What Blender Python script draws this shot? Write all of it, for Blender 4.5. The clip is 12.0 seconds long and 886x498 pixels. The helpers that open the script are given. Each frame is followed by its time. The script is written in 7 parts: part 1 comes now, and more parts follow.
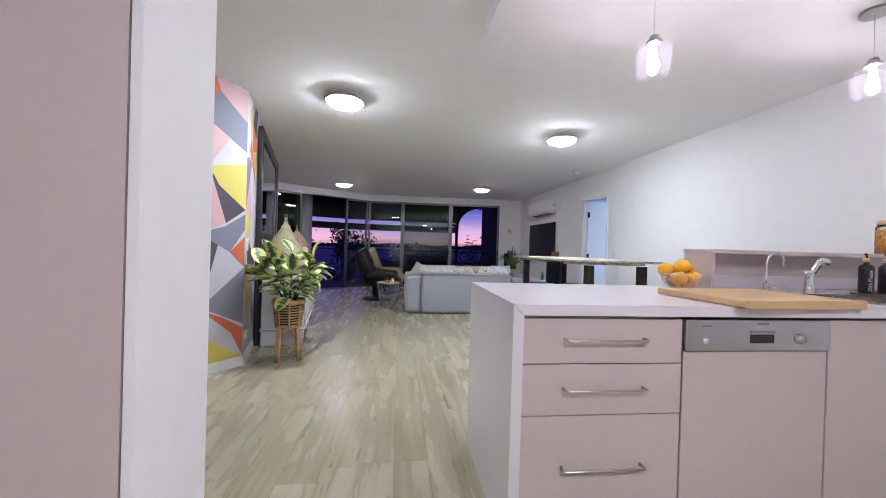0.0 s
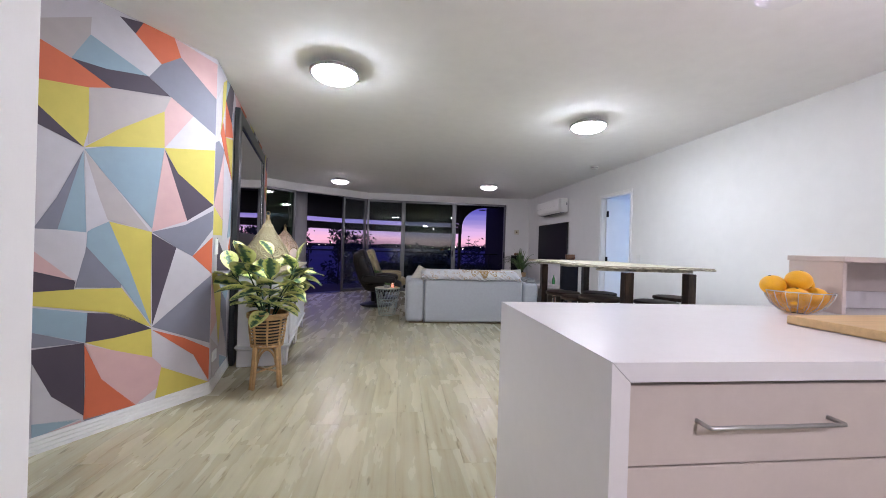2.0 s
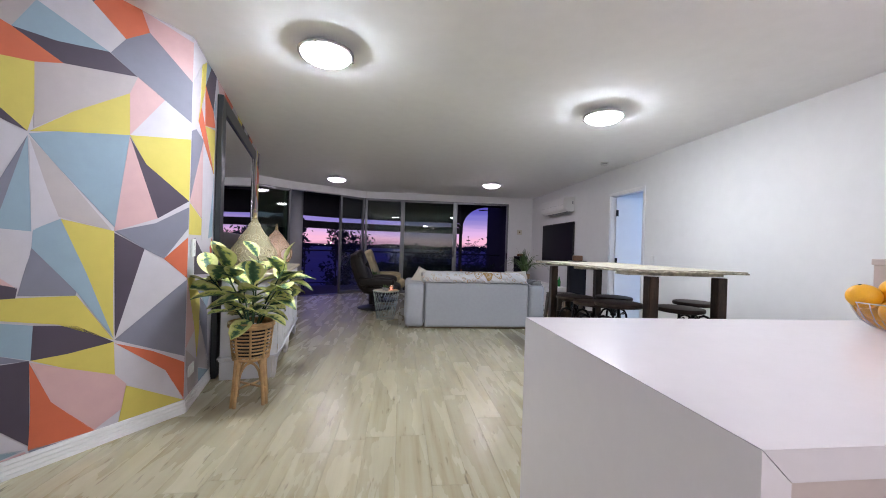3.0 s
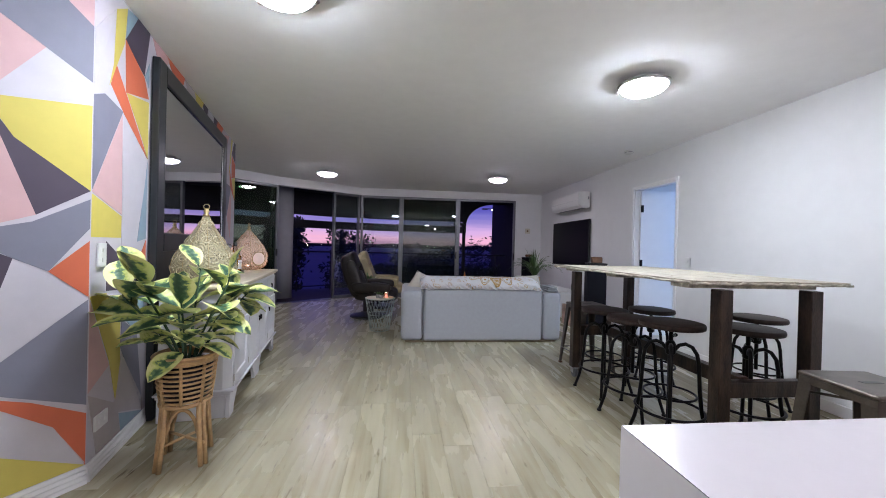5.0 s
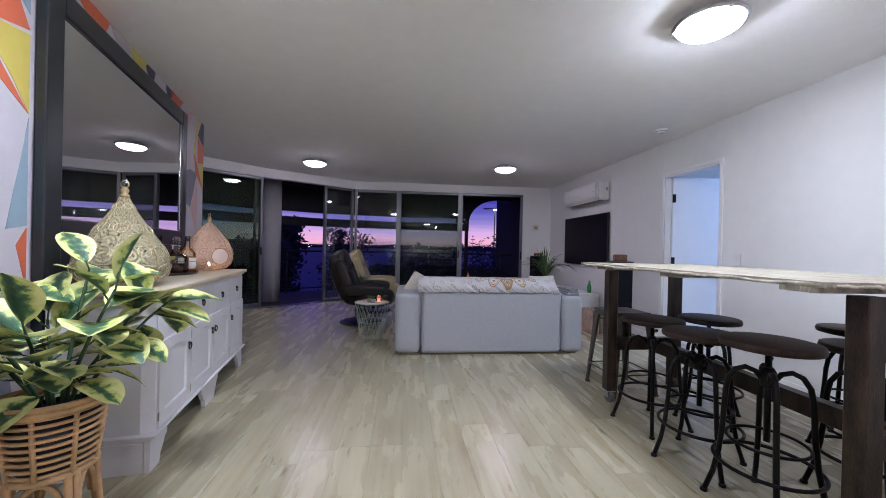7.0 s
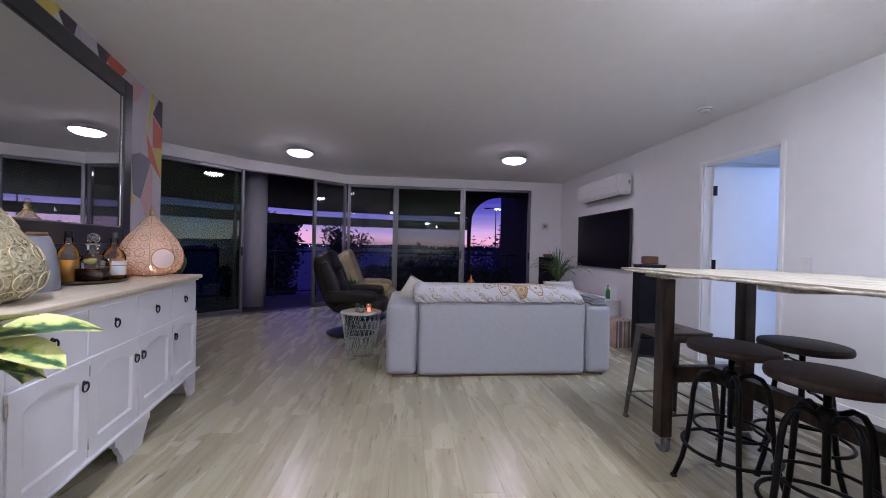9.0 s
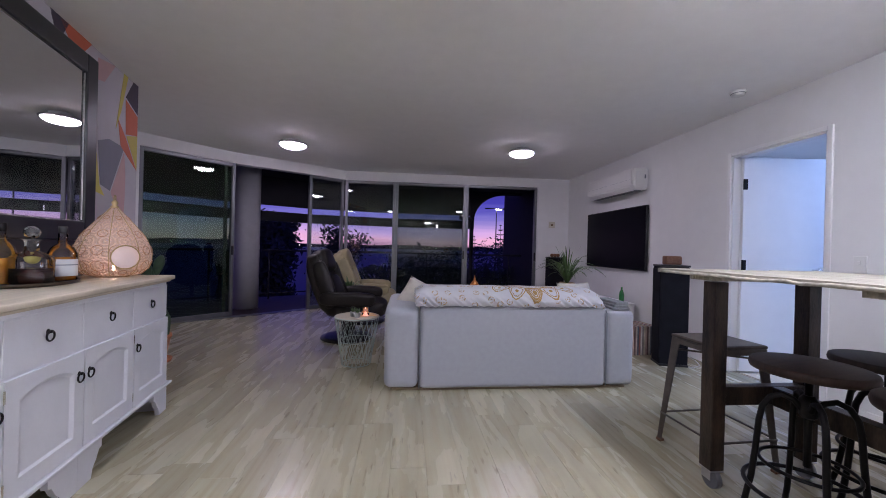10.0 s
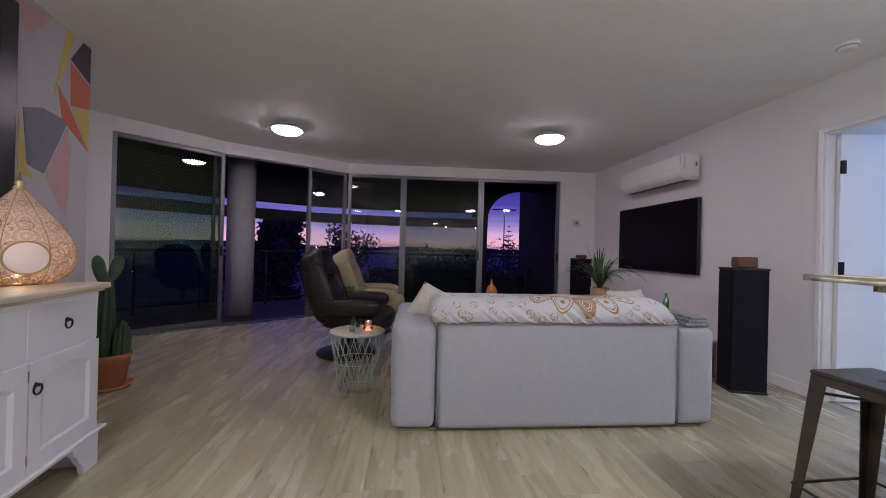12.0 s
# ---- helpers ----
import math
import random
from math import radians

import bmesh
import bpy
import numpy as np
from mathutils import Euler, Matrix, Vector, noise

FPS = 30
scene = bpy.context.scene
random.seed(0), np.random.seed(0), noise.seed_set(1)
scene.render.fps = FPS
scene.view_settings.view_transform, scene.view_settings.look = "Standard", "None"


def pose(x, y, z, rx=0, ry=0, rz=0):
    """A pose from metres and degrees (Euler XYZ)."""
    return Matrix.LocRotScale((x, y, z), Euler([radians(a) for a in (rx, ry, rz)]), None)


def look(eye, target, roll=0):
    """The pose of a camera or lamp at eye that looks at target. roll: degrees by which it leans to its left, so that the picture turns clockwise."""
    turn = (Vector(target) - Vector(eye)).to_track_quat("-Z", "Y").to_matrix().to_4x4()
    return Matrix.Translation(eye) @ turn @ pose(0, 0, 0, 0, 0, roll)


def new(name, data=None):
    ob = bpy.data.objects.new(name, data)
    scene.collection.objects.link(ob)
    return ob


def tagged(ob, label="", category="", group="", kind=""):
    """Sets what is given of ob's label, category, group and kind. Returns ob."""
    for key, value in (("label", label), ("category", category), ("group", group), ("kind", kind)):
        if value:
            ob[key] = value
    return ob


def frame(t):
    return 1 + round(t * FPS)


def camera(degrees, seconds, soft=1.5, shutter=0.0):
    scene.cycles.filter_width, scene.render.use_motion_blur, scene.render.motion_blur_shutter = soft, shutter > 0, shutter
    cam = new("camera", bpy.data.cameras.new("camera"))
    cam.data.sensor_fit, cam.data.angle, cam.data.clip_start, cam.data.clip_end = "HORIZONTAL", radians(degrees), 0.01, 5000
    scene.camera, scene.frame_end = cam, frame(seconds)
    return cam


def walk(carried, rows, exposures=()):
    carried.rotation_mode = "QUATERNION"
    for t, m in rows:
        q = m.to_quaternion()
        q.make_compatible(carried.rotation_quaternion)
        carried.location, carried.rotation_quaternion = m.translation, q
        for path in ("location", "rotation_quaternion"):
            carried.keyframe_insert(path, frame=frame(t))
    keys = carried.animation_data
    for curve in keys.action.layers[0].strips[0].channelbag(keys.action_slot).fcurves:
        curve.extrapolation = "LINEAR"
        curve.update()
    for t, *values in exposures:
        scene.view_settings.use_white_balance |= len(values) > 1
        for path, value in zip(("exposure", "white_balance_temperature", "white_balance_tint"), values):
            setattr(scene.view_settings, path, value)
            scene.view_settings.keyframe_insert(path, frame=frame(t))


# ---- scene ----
cam = camera(100.9, 12.0, soft=0.95)
PATH = [
    (0, (-0.355, 2.761, 1.129), (-0.127, 4.748, 1.118), 1.7),
    (0.5, (-0.3493, 2.9047, 1.136), (-0.1235, 4.8918, 1.1247), 1.6),
    (1, (-0.3485, 3.0605, 1.138), (-0.1235, 5.0475, 1.1282), 1.68),
    (1.5, (-0.3578, 3.214, 1.1405), (-0.1313, 5.201, 1.1327), 1.77),
    (2, (-0.3675, 3.3608, 1.1467), (-0.1395, 5.3478, 1.1398), 1.8),
    (2.5, (-0.3702, 3.509, 1.1518), (-0.1405, 5.4957, 1.1453), 1.8),
    (3, (-0.368, 3.664, 1.152), (-0.136, 5.65, 1.147), 1.8),
    (5, (-0.27, 4.341, 1.185), (-0.053, 6.329, 1.175), 1.5),
    (5.5, (-0.2558, 4.5217, 1.1858), (-0.0378, 6.5095, 1.174), 1.48),
    (6, (-0.2335, 4.6947, 1.185), (-0.017, 6.683, 1.1715), 1.5),
    (6.5, (-0.2127, 4.861, 1.1673), (0.0015, 6.8495, 1.1555), 1.43),
    (7, (-0.194, 5.02, 1.131), (0.016, 7.009, 1.125), 1.3),
    (9, (-0.132, 5.67, 1.135), (0.075, 7.659, 1.129), 1.4),
    (9.5, (-0.136, 5.8385, 1.1277), (0.0745, 7.8272, 1.1238), 1.48),
    (10, (-0.1355, 6.0092, 1.1165), (0.0723, 7.9985, 1.1125), 1.5),
    (10.5, (-0.1445, 6.1818, 1.107), (0.0575, 8.1715, 1.1035), 1.52),
    (11, (-0.1535, 6.3502, 1.1025), (0.0387, 8.341, 1.0995), 1.55),
    (11.5, (-0.1613, 6.514, 1.0985), (0.02, 8.5057, 1.0975), 1.52),
    (12, (-0.173, 6.673, 1.094), (-0.001, 8.665, 1.098), 1.5),
]
EXPOSURES = [(0, 0.68, 6450, 9.5), (1.5, 0.73, 6600, 9.5), (3, 0.68, 6650, 9.5), (6, 0.59, 6300, 11), (9, 0.55, 6250, 20), (11, 0.52, 6500, 20), (12, 0.48, 6950, 17)]
walk(cam, [(t, look(eye, target, roll)) for t, eye, target, roll in PATH], EXPOSURES)

# ---- world: dusk sky ----
world = bpy.data.worlds.new("dusk")
scene.world = world
world.use_nodes = True
wn, wl = world.node_tree.nodes, world.node_tree.links
wn.clear()
w_out = wn.new("ShaderNodeOutputWorld")
w_bg = wn.new("ShaderNodeBackground")
w_tc = wn.new("ShaderNodeTexCoord")
w_sep = wn.new("ShaderNodeSeparateXYZ")
w_map = wn.new("ShaderNodeMapRange")
w_map.inputs["From Min"].default_value, w_map.inputs["From Max"].default_value = -0.05, 0.6
w_ramp = wn.new("ShaderNodeValToRGB")
w_cloud = wn.new("ShaderNodeTexNoise")
w_cloud.inputs["Scale"].default_value = 3.0
w_cloud.inputs["Detail"].default_value = 5
w_cmap = wn.new("ShaderNodeMapping")
w_cmap.inputs["Scale"].default_value = (1, 1, 14)
w_cadd = wn.new("ShaderNodeMath")
w_cadd.operation = "MULTIPLY_ADD"
w_cadd.inputs[1].default_value = 0.10
w_off = wn.new("ShaderNodeMath")
w_off.operation = "SUBTRACT"
w_off.inputs[1].default_value = 0.05
wl.new(w_tc.outputs["Generated"], w_sep.inputs[0])
wl.new(w_sep.outputs["Z"], w_map.inputs["Value"])
wl.new(w_tc.outputs["Generated"], w_cmap.inputs["Vector"])
wl.new(w_cmap.outputs[0], w_cloud.inputs["Vector"])
wl.new(w_cloud.outputs["Fac"], w_cadd.inputs[0])
wl.new(w_map.outputs[0], w_cadd.inputs[2])
wl.new(w_cadd.outputs[0], w_off.inputs[0])
wl.new(w_off.outputs[0], w_ramp.inputs[0])
SKY = [(0.0, (0.03, 0.03, 0.12)), (0.07, (0.28, 0.13, 0.26)), (0.10, (1.0, 0.52, 0.72)), (0.135, (0.76, 0.48, 0.86)),
       (0.165, (0.40, 0.30, 0.70)), (0.21, (0.20, 0.18, 0.62)), (0.26, (0.075, 0.065, 0.46)), (0.36, (0.035, 0.032, 0.32)), (1.0, (0.038, 0.045, 0.46))]
ramp = w_ramp.color_ramp
while len(ramp.elements) < len(SKY):
    ramp.elements.new(0.5)
for el, (pos, col) in zip(ramp.elements, SKY):
    el.position, el.color = pos, (*col, 1)
wl.new(w_ramp.outputs[0], w_bg.inputs["Color"])
w_bg.inputs["Strength"].default_value = 0.62
wl.new(w_bg.outputs[0], w_out.inputs["Surface"])

LAMP_NEAR, LAMP_FAR, PENDANT = 101.0, 28.0, 95.0

# ---- materials ----


def mat(name, color, rough=0.5, metal=0.0, var=0.08, scale=8.0, bump=0.0, bscale=120.0, stretch=(1, 1, 1), coat=0.0, spec=0.5, rand=0.0, emit=None, sheen=0.0):
    """A procedural surface: base colour varied at two scales, fine relief, object-to-object variation."""
    m = bpy.data.materials.new(name)
    m.use_nodes = True
    n, l = m.node_tree.nodes, m.node_tree.links
    b = n["Principled BSDF"]
    b.inputs["Roughness"].default_value, b.inputs["Metallic"].default_value = rough, metal
    b.inputs["Coat Weight"].default_value, b.inputs["Specular IOR Level"].default_value = coat, spec
    b.inputs["Sheen Weight"].default_value = sheen
    tc = n.new("ShaderNodeTexCoord")
    mp = n.new("ShaderNodeMapping")
    mp.inputs["Scale"].default_value = stretch
    l.new(tc.outputs["Object"], mp.inputs["Vector"])
    big = n.new("ShaderNodeTexNoise")
    big.inputs["Scale"].default_value, big.inputs["Detail"].default_value = scale, 4
    fine = n.new("ShaderNodeTexNoise")
    fine.inputs["Scale"].default_value, fine.inputs["Detail"].default_value = bscale, 3
    l.new(mp.outputs[0], big.inputs["Vector"])
    l.new(mp.outputs[0], fine.inputs["Vector"])
    mix = n.new("ShaderNodeMath")
    mix.operation = "MULTIPLY_ADD"
    mix.inputs[1].default_value = 0.35
    l.new(fine.outputs["Fac"], mix.inputs[0])
    l.new(big.outputs["Fac"], mix.inputs[2])
    rmp = n.new("ShaderNodeValToRGB")
    rmp.color_ramp.elements[0].position, rmp.color_ramp.elements[1].position = 0.42, 0.92
    rmp.color_ramp.elements[0].color = (*[c * (1 - var) for c in color], 1)
    rmp.color_ramp.elements[1].color = (*[min(1, c * (1 + var)) for c in color], 1)
    l.new(mix.outputs[0], rmp.inputs[0])
    last = rmp.outputs[0]
    if rand:
        info = n.new("ShaderNodeObjectInfo")
        hsv = n.new("ShaderNodeHueSaturation")
        mr = n.new("ShaderNodeMapRange")
        mr.inputs["To Min"].default_value, mr.inputs["To Max"].default_value = 1 - rand, 1 + rand
        l.new(info.outputs["Random"], mr.inputs["Value"])
        l.new(mr.outputs[0], hsv.inputs["Value"])
        l.new(last, hsv.inputs["Color"])
        last = hsv.outputs[0]
    l.new(last, b.inputs["Base Color"])
    if bump:
        bp = n.new("ShaderNodeBump")
        bp.inputs["Strength"].default_value, bp.inputs["Distance"].default_value = bump, 0.002
        l.new(fine.outputs["Fac"], bp.inputs["Height"])
        l.new(bp.outputs[0], b.inputs["Normal"])
    if emit:
        b.inputs["Emission Color"].default_value, b.inputs["Emission Strength"].default_value = (*emit[:3], 1), emit[3]
    return m


def glow(name, color, strength):
    m = bpy.data.materials.new(name)
    m.use_nodes = True
    b = m.node_tree.nodes["Principled BSDF"]
    b.inputs["Base Color"].default_value = (0.8, 0.8, 0.8, 1)
    b.inputs["Roughness"].default_value = 0.3
    b.inputs["Emission Color"].default_value, b.inputs["Emission Strength"].default_value = (*color, 1), strength
    return m


def pane_glass(name, tint, ior=1.5, rough=0.0, gain=1.0):
    """Thin clear sheet: see-through, with a mirror gloss that grows towards grazing angles."""
    m = bpy.data.materials.new(name)
    m.use_nodes = True
    n, l = m.node_tree.nodes, m.node_tree.links
    n.remove(n["Principled BSDF"])
    tr, gl, fr, mx = n.new("ShaderNodeBsdfTransparent"), n.new("ShaderNodeBsdfGlossy"), n.new("ShaderNodeFresnel"), n.new("ShaderNodeMixShader")
    mul = n.new("ShaderNodeMath")
    mul.operation, mul.use_clamp = "MULTIPLY", True
    mul.inputs[1].default_value = gain
    tr.inputs[0].default_value, gl.inputs["Color"].default_value = (*tint, 1), (1, 1, 1, 1)
    gl.inputs["Roughness"].default_value, fr.inputs["IOR"].default_value = rough, ior
    l.new(fr.outputs[0], mul.inputs[0])
    l.new(mul.outputs[0], mx.inputs[0])
    l.new(tr.outputs[0], mx.inputs[1])
    l.new(gl.outputs[0], mx.inputs[2])
    l.new(mx.outputs[0], n["Material Output"].inputs[0])
    return m


def plank_material():
    """Limed oak vinyl: long streaks, darker knots and cathedral grain, each board its own shade."""
    m = bpy.data.materials.new("limed_oak_plank")
    m.use_nodes = True
    n, l = m.node_tree.nodes, m.node_tree.links
    b = n["Principled BSDF"]
    tc, info = n.new("ShaderNodeTexCoord"), n.new("ShaderNodeObjectInfo")
    off = n.new("ShaderNodeVectorMath")
    off.operation = "MULTIPLY_ADD"
    comb = n.new("ShaderNodeCombineXYZ")
    for i in range(3):
        l.new(info.outputs["Random"], comb.inputs[i])
    l.new(comb.outputs[0], off.inputs[0])
    off.inputs[1].default_value = (37, 91, 53)
    l.new(tc.outputs["Object"], off.inputs[2])

    def layer(sc, noise_scale, detail, dist=0.0):
        mp = n.new("ShaderNodeMapping")
        mp.inputs["Scale"].default_value = sc
        tx = n.new("ShaderNodeTexNoise")
        tx.inputs["Scale"].default_value, tx.inputs["Detail"].default_value, tx.inputs["Distortion"].default_value = noise_scale, detail, dist
        l.new(off.outputs[0], mp.inputs["Vector"])
        l.new(mp.outputs[0], tx.inputs["Vector"])
        return tx.outputs["Fac"]
    streak = layer((13, 0.50, 1), 2.0, 7)
    blot = layer((4.5, 0.8, 1), 1.7, 4)
    fine = layer((60, 2.5, 1), 3.0, 3)
    figure = layer((3.0, 0.5, 1), 1.3, 1)
    speck = layer((24, 4.0, 1), 1.5, 3)

    def calc(op, *values):
        q = n.new("ShaderNodeMath")
        q.operation = op
        for i, v in enumerate(values):
            if isinstance(v, (int, float)):
                q.inputs[i].default_value = v
            else:
                l.new(v, q.inputs[i])
        return q.outputs[0]
    # contour lines of a slow noise read as cathedral grain
    rings = calc("SINE", calc("MULTIPLY", figure, 95.0))
    tone = calc("MULTIPLY_ADD", streak, 0.6, calc("MULTIPLY", blot, 0.42))
    tone = calc("MULTIPLY_ADD", rings, 0.009, tone)
    r1 = n.new("ShaderNodeValToRGB")
    cols = [(0.30, (0.24, 0.205, 0.125)), (0.42, (0.355, 0.315, 0.205)), (0.53, (0.41, 0.375, 0.255)), (0.74, (0.47, 0.44, 0.32))]
    while len(r1.color_ramp.elements) < len(cols):
        r1.color_ramp.elements.new(0.5)
    for el, (p, c) in zip(r1.color_ramp.elements, cols):
        el.position, el.color = p, (*c, 1)
    l.new(tone, r1.inputs[0])
    # short brown knots and checks
    knot = n.new("ShaderNodeMapRange")
    knot.inputs["From Min"].default_value, knot.inputs["From Max"].default_value = 0.64, 0.74
    l.new(speck, knot.inputs["Value"])
    brown = n.new("ShaderNodeMix")
    brown.data_type = "RGBA"
    l.new(calc("MULTIPLY", knot.outputs[0], 0.8), brown.inputs[0])
    l.new(r1.outputs[0], brown.inputs[6])
    brown.inputs[7].default_value = (0.15, 0.115, 0.065, 1)
    mr = n.new("ShaderNodeMapRange")
    mr.inputs["To Min"].default_value, mr.inputs["To Max"].default_value = 0.89, 1.02
    l.new(info.outputs["Random"], mr.inputs["Value"])
    fm = n.new("ShaderNodeMapRange")
    fm.inputs["To Min"].default_value, fm.inputs["To Max"].default_value = 0.965, 1.035
    l.new(fine, fm.inputs["Value"])
    mm = n.new("ShaderNodeMath")
    mm.operation = "MULTIPLY"
    l.new(mr.outputs[0], mm.inputs[0])
    l.new(fm.outputs[0], mm.inputs[1])
    hsv = n.new("ShaderNodeHueSaturation")
    l.new(mm.outputs[0], hsv.inputs["Value"])
    l.new(brown.outputs[2], hsv.inputs["Color"])
    l.new(hsv.outputs[0], b.inputs["Base Color"])
    rr = n.new("ShaderNodeMapRange")
    rr.inputs["To Min"].default_value, rr.inputs["To Max"].default_value = 0.20, 0.34
    l.new(blot, rr.inputs["Value"])
    l.new(rr.outputs[0], b.inputs["Roughness"])
    bp = n.new("ShaderNodeBump")
    bp.inputs["Strength"].default_value, bp.inputs["Distance"].default_value = 0.25, 0.001
    l.new(fine, bp.inputs["Height"])
    l.new(bp.outputs[0], b.inputs["Normal"])
    return m


M = {
    "wall": mat("white_wall_paint", (0.76, 0.76, 0.76), 0.6, var=0.02, bump=0.08, bscale=250),
    "ceil": mat("ceiling_paint", (0.88, 0.88, 0.88), 0.8, var=0.02, bump=0.05, bscale=200),
    "trim": mat("gloss_trim_paint", (0.8, 0.8, 0.8), 0.3, var=0.02),
    "plank": plank_material(),
    "screed": mat("underfloor", (0.2, 0.17, 0.13), 0.9),
    "stone": mat("white_stone_top", (0.78, 0.75, 0.78), 0.25, var=0.015, scale=20),
    "laminate": mat("cream_laminate", (0.60, 0.52, 0.49), 0.42, var=0.02, scale=30, bump=0.03),
    "steel": mat("brushed_steel", (0.55, 0.55, 0.56), 0.3, 1.0, var=0.06, stretch=(2, 40, 40), scale=10),
    "chrome": mat("chrome", (0.75, 0.75, 0.77), 0.08, 1.0, var=0.02),
    "alu": mat("anodised_aluminium", (0.19, 0.195, 0.21), 0.40, 0.8, var=0.05),
    "blackplastic": mat("black_plastic", (0.012, 0.012, 0.013), 0.4, var=0.2),
    "tvscreen": mat("tv_screen", (0.004, 0.004, 0.006), 0.30, var=0.1, spec=0.15),
    "fabric": mat("grey_sofa_fabric", (0.335, 0.345, 0.372), 0.9, var=0.05, scale=25, bump=0.22, bscale=500, sheen=0.3),
    "piping": mat("sofa_seam", (0.20, 0.22, 0.24), 0.9),
    "darkwood": mat("dark_stained_timber", (0.030, 0.018, 0.012), 0.36, spec=0.4, var=1.0, scale=5, stretch=(4, 4, 1), bump=0.5, bscale=40, rand=0.15),
    "seatwood": mat("walnut_stool_seat", (0.026, 0.015, 0.011), 0.55, spec=0.25, var=0.45, scale=7, stretch=(1, 8, 1), bump=0.25, bscale=40, rand=0.2),
    "iron": mat("black_iron", (0.009, 0.008, 0.008), 0.45, 0.5, spec=0.3, var=0.3, bump=0.1),
    "gunmetal": mat("gunmetal_steel", (0.13, 0.11, 0.095), 0.38, 0.8, var=0.25, scale=14),
    "whitewash": mat("whitewashed_board", (0.37, 0.34, 0.27), 0.65, var=0.3, scale=5, stretch=(5, 1, 1), bump=0.4, bscale=60),
    "bark": mat("bleached_bark_edge", (0.45, 0.42, 0.34), 0.8, var=0.5, scale=22, bump=0.8, bscale=60),
    "sidepaint": mat("white_sideboard_paint", (0.66, 0.66, 0.69), 0.42, var=0.04, bump=0.06, bscale=80),
    "sidetop": mat("pale_timber_top", (0.60, 0.52, 0.40), 0.5, var=0.14, scale=4, stretch=(10, 1, 1), bump=0.2, bscale=50),
    "mirror": mat("silvered_glass", (0.76, 0.77, 0.77), 0.01, 1.0, var=0.0),
    "mirrorframe": mat("black_mirror_frame", (0.015, 0.018, 0.020), 0.38, var=0.2),
    "muralbase": mat("mural_ground_paper", (0.52, 0.49, 0.535), 0.85, var=0.03),
    "castor": mat("grey_castor_rubber", (0.13, 0.13, 0.14), 0.45, var=0.1),
    "rattan": mat("rattan_cane", (0.52, 0.33, 0.16), 0.5, var=0.22, scale=18, bump=0.2, rand=0.1),
    "soil": mat("potting_soil", (0.02, 0.013, 0.009), 0.95, var=0.5, bump=0.9, bscale=90),
    "leather": mat("brown_leather", (0.012, 0.0088, 0.0075), 0.42, spec=0.3, var=0.25, scale=12, bump=0.3, bscale=160),
    "cream_leather": mat("cream_leather", (0.30, 0.25, 0.14), 0.5, var=0.12, scale=12, bump=0.3, bscale=160),
    "darkbase": mat("black_chair_base", (0.012, 0.011, 0.011), 0.35, var=0.2),
    "wire": mat("mint_wire", (0.42, 0.50, 0.46), 0.45, 0.2),
    "traytop": mat("pale_tray_top", (0.52, 0.46, 0.36), 0.5, var=0.1, stretch=(1, 8, 1)),
    "terracotta": mat("terracotta", (0.42, 0.15, 0.06), 0.75, var=0.15, bump=0.2),
    "cactus": mat("cactus_skin", (0.030, 0.066, 0.030), 0.6, var=0.3, scale=20),
    "spiky": mat("strap_leaf", (0.07, 0.13, 0.045), 0.5, var=0.4, scale=10, rand=0.3),
    "orange": mat("orange_peel", (0.88, 0.45, 0.02), 0.42, var=0.1, bump=0.35, bscale=220, rand=0.06),
    "bamboo": mat("bamboo_board", (0.62, 0.42, 0.21), 0.5, var=0.12, scale=4, stretch=(1, 14, 14)),
    "speaker": mat("black_speaker_cloth", (0.008, 0.008, 0.012), 0.8, var=0.3, bump=0.3, bscale=500, spec=0.2),
    "boxwood": mat("walnut_box", (0.16, 0.07, 0.035), 0.5, var=0.3, stretch=(1, 8, 8)),
    "plastic": mat("white_plastic", (0.74, 0.74, 0.73), 0.4, var=0.02),
    "deck": mat("balcony_boards", (0.045, 0.030, 0.022), 0.6, spec=0.15, var=0.25, scale=3, stretch=(6, 1, 1)),
    "render": mat("exterior_render", (0.42, 0.42, 0.44), 0.8, var=0.06),
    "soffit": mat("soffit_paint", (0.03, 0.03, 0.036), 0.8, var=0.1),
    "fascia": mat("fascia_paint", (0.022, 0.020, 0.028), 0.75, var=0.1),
    "water": mat("bay_water", (0.006, 0.012, 0.075), 0.5, var=0.3, scale=0.02, bump=0.6, bscale=0.25, spec=0.12),
    "hill": mat("far_hills", (0.012, 0.011, 0.022), 1.0, var=0.3, scale=0.004),
    "treeleaf": mat("dusk_foliage", (0.022, 0.032, 0.020), 0.7, var=0.4, scale=2),
    "treebark": mat("tree_bark", (0.05, 0.04, 0.03), 0.9, var=0.3),
    "glass": pane_glass("window_glass", (0.84, 0.90, 0.90), gain=0.9),
    "tinted": pane_glass("doubled_window_glass", (0.42, 0.52, 0.45), gain=0.8),
    "solar": pane_glass("grey_green_solar_glass", (0.37, 0.50, 0.37), gain=0.85),
    "clear": pane_glass("clear_glass", (0.985, 0.988, 0.988), gain=1.3),
}

# ---- mesh helpers ----


def bm_box(cx, cy, cz, sx, sy, sz, bevel=0.0, seg=2, bm=None):
    b = bmesh.new()
    bmesh.ops.create_cube(b, size=1)
    bmesh.ops.scale(b, vec=(sx, sy, sz), verts=b.verts)
    if bevel:
        bmesh.ops.bevel(b, geom=b.edges[:], offset=bevel, segments=seg, profile=0.6, affect="EDGES")
    bmesh.ops.translate(b, vec=(cx, cy, cz), verts=b.verts)
    return join(bm, b)


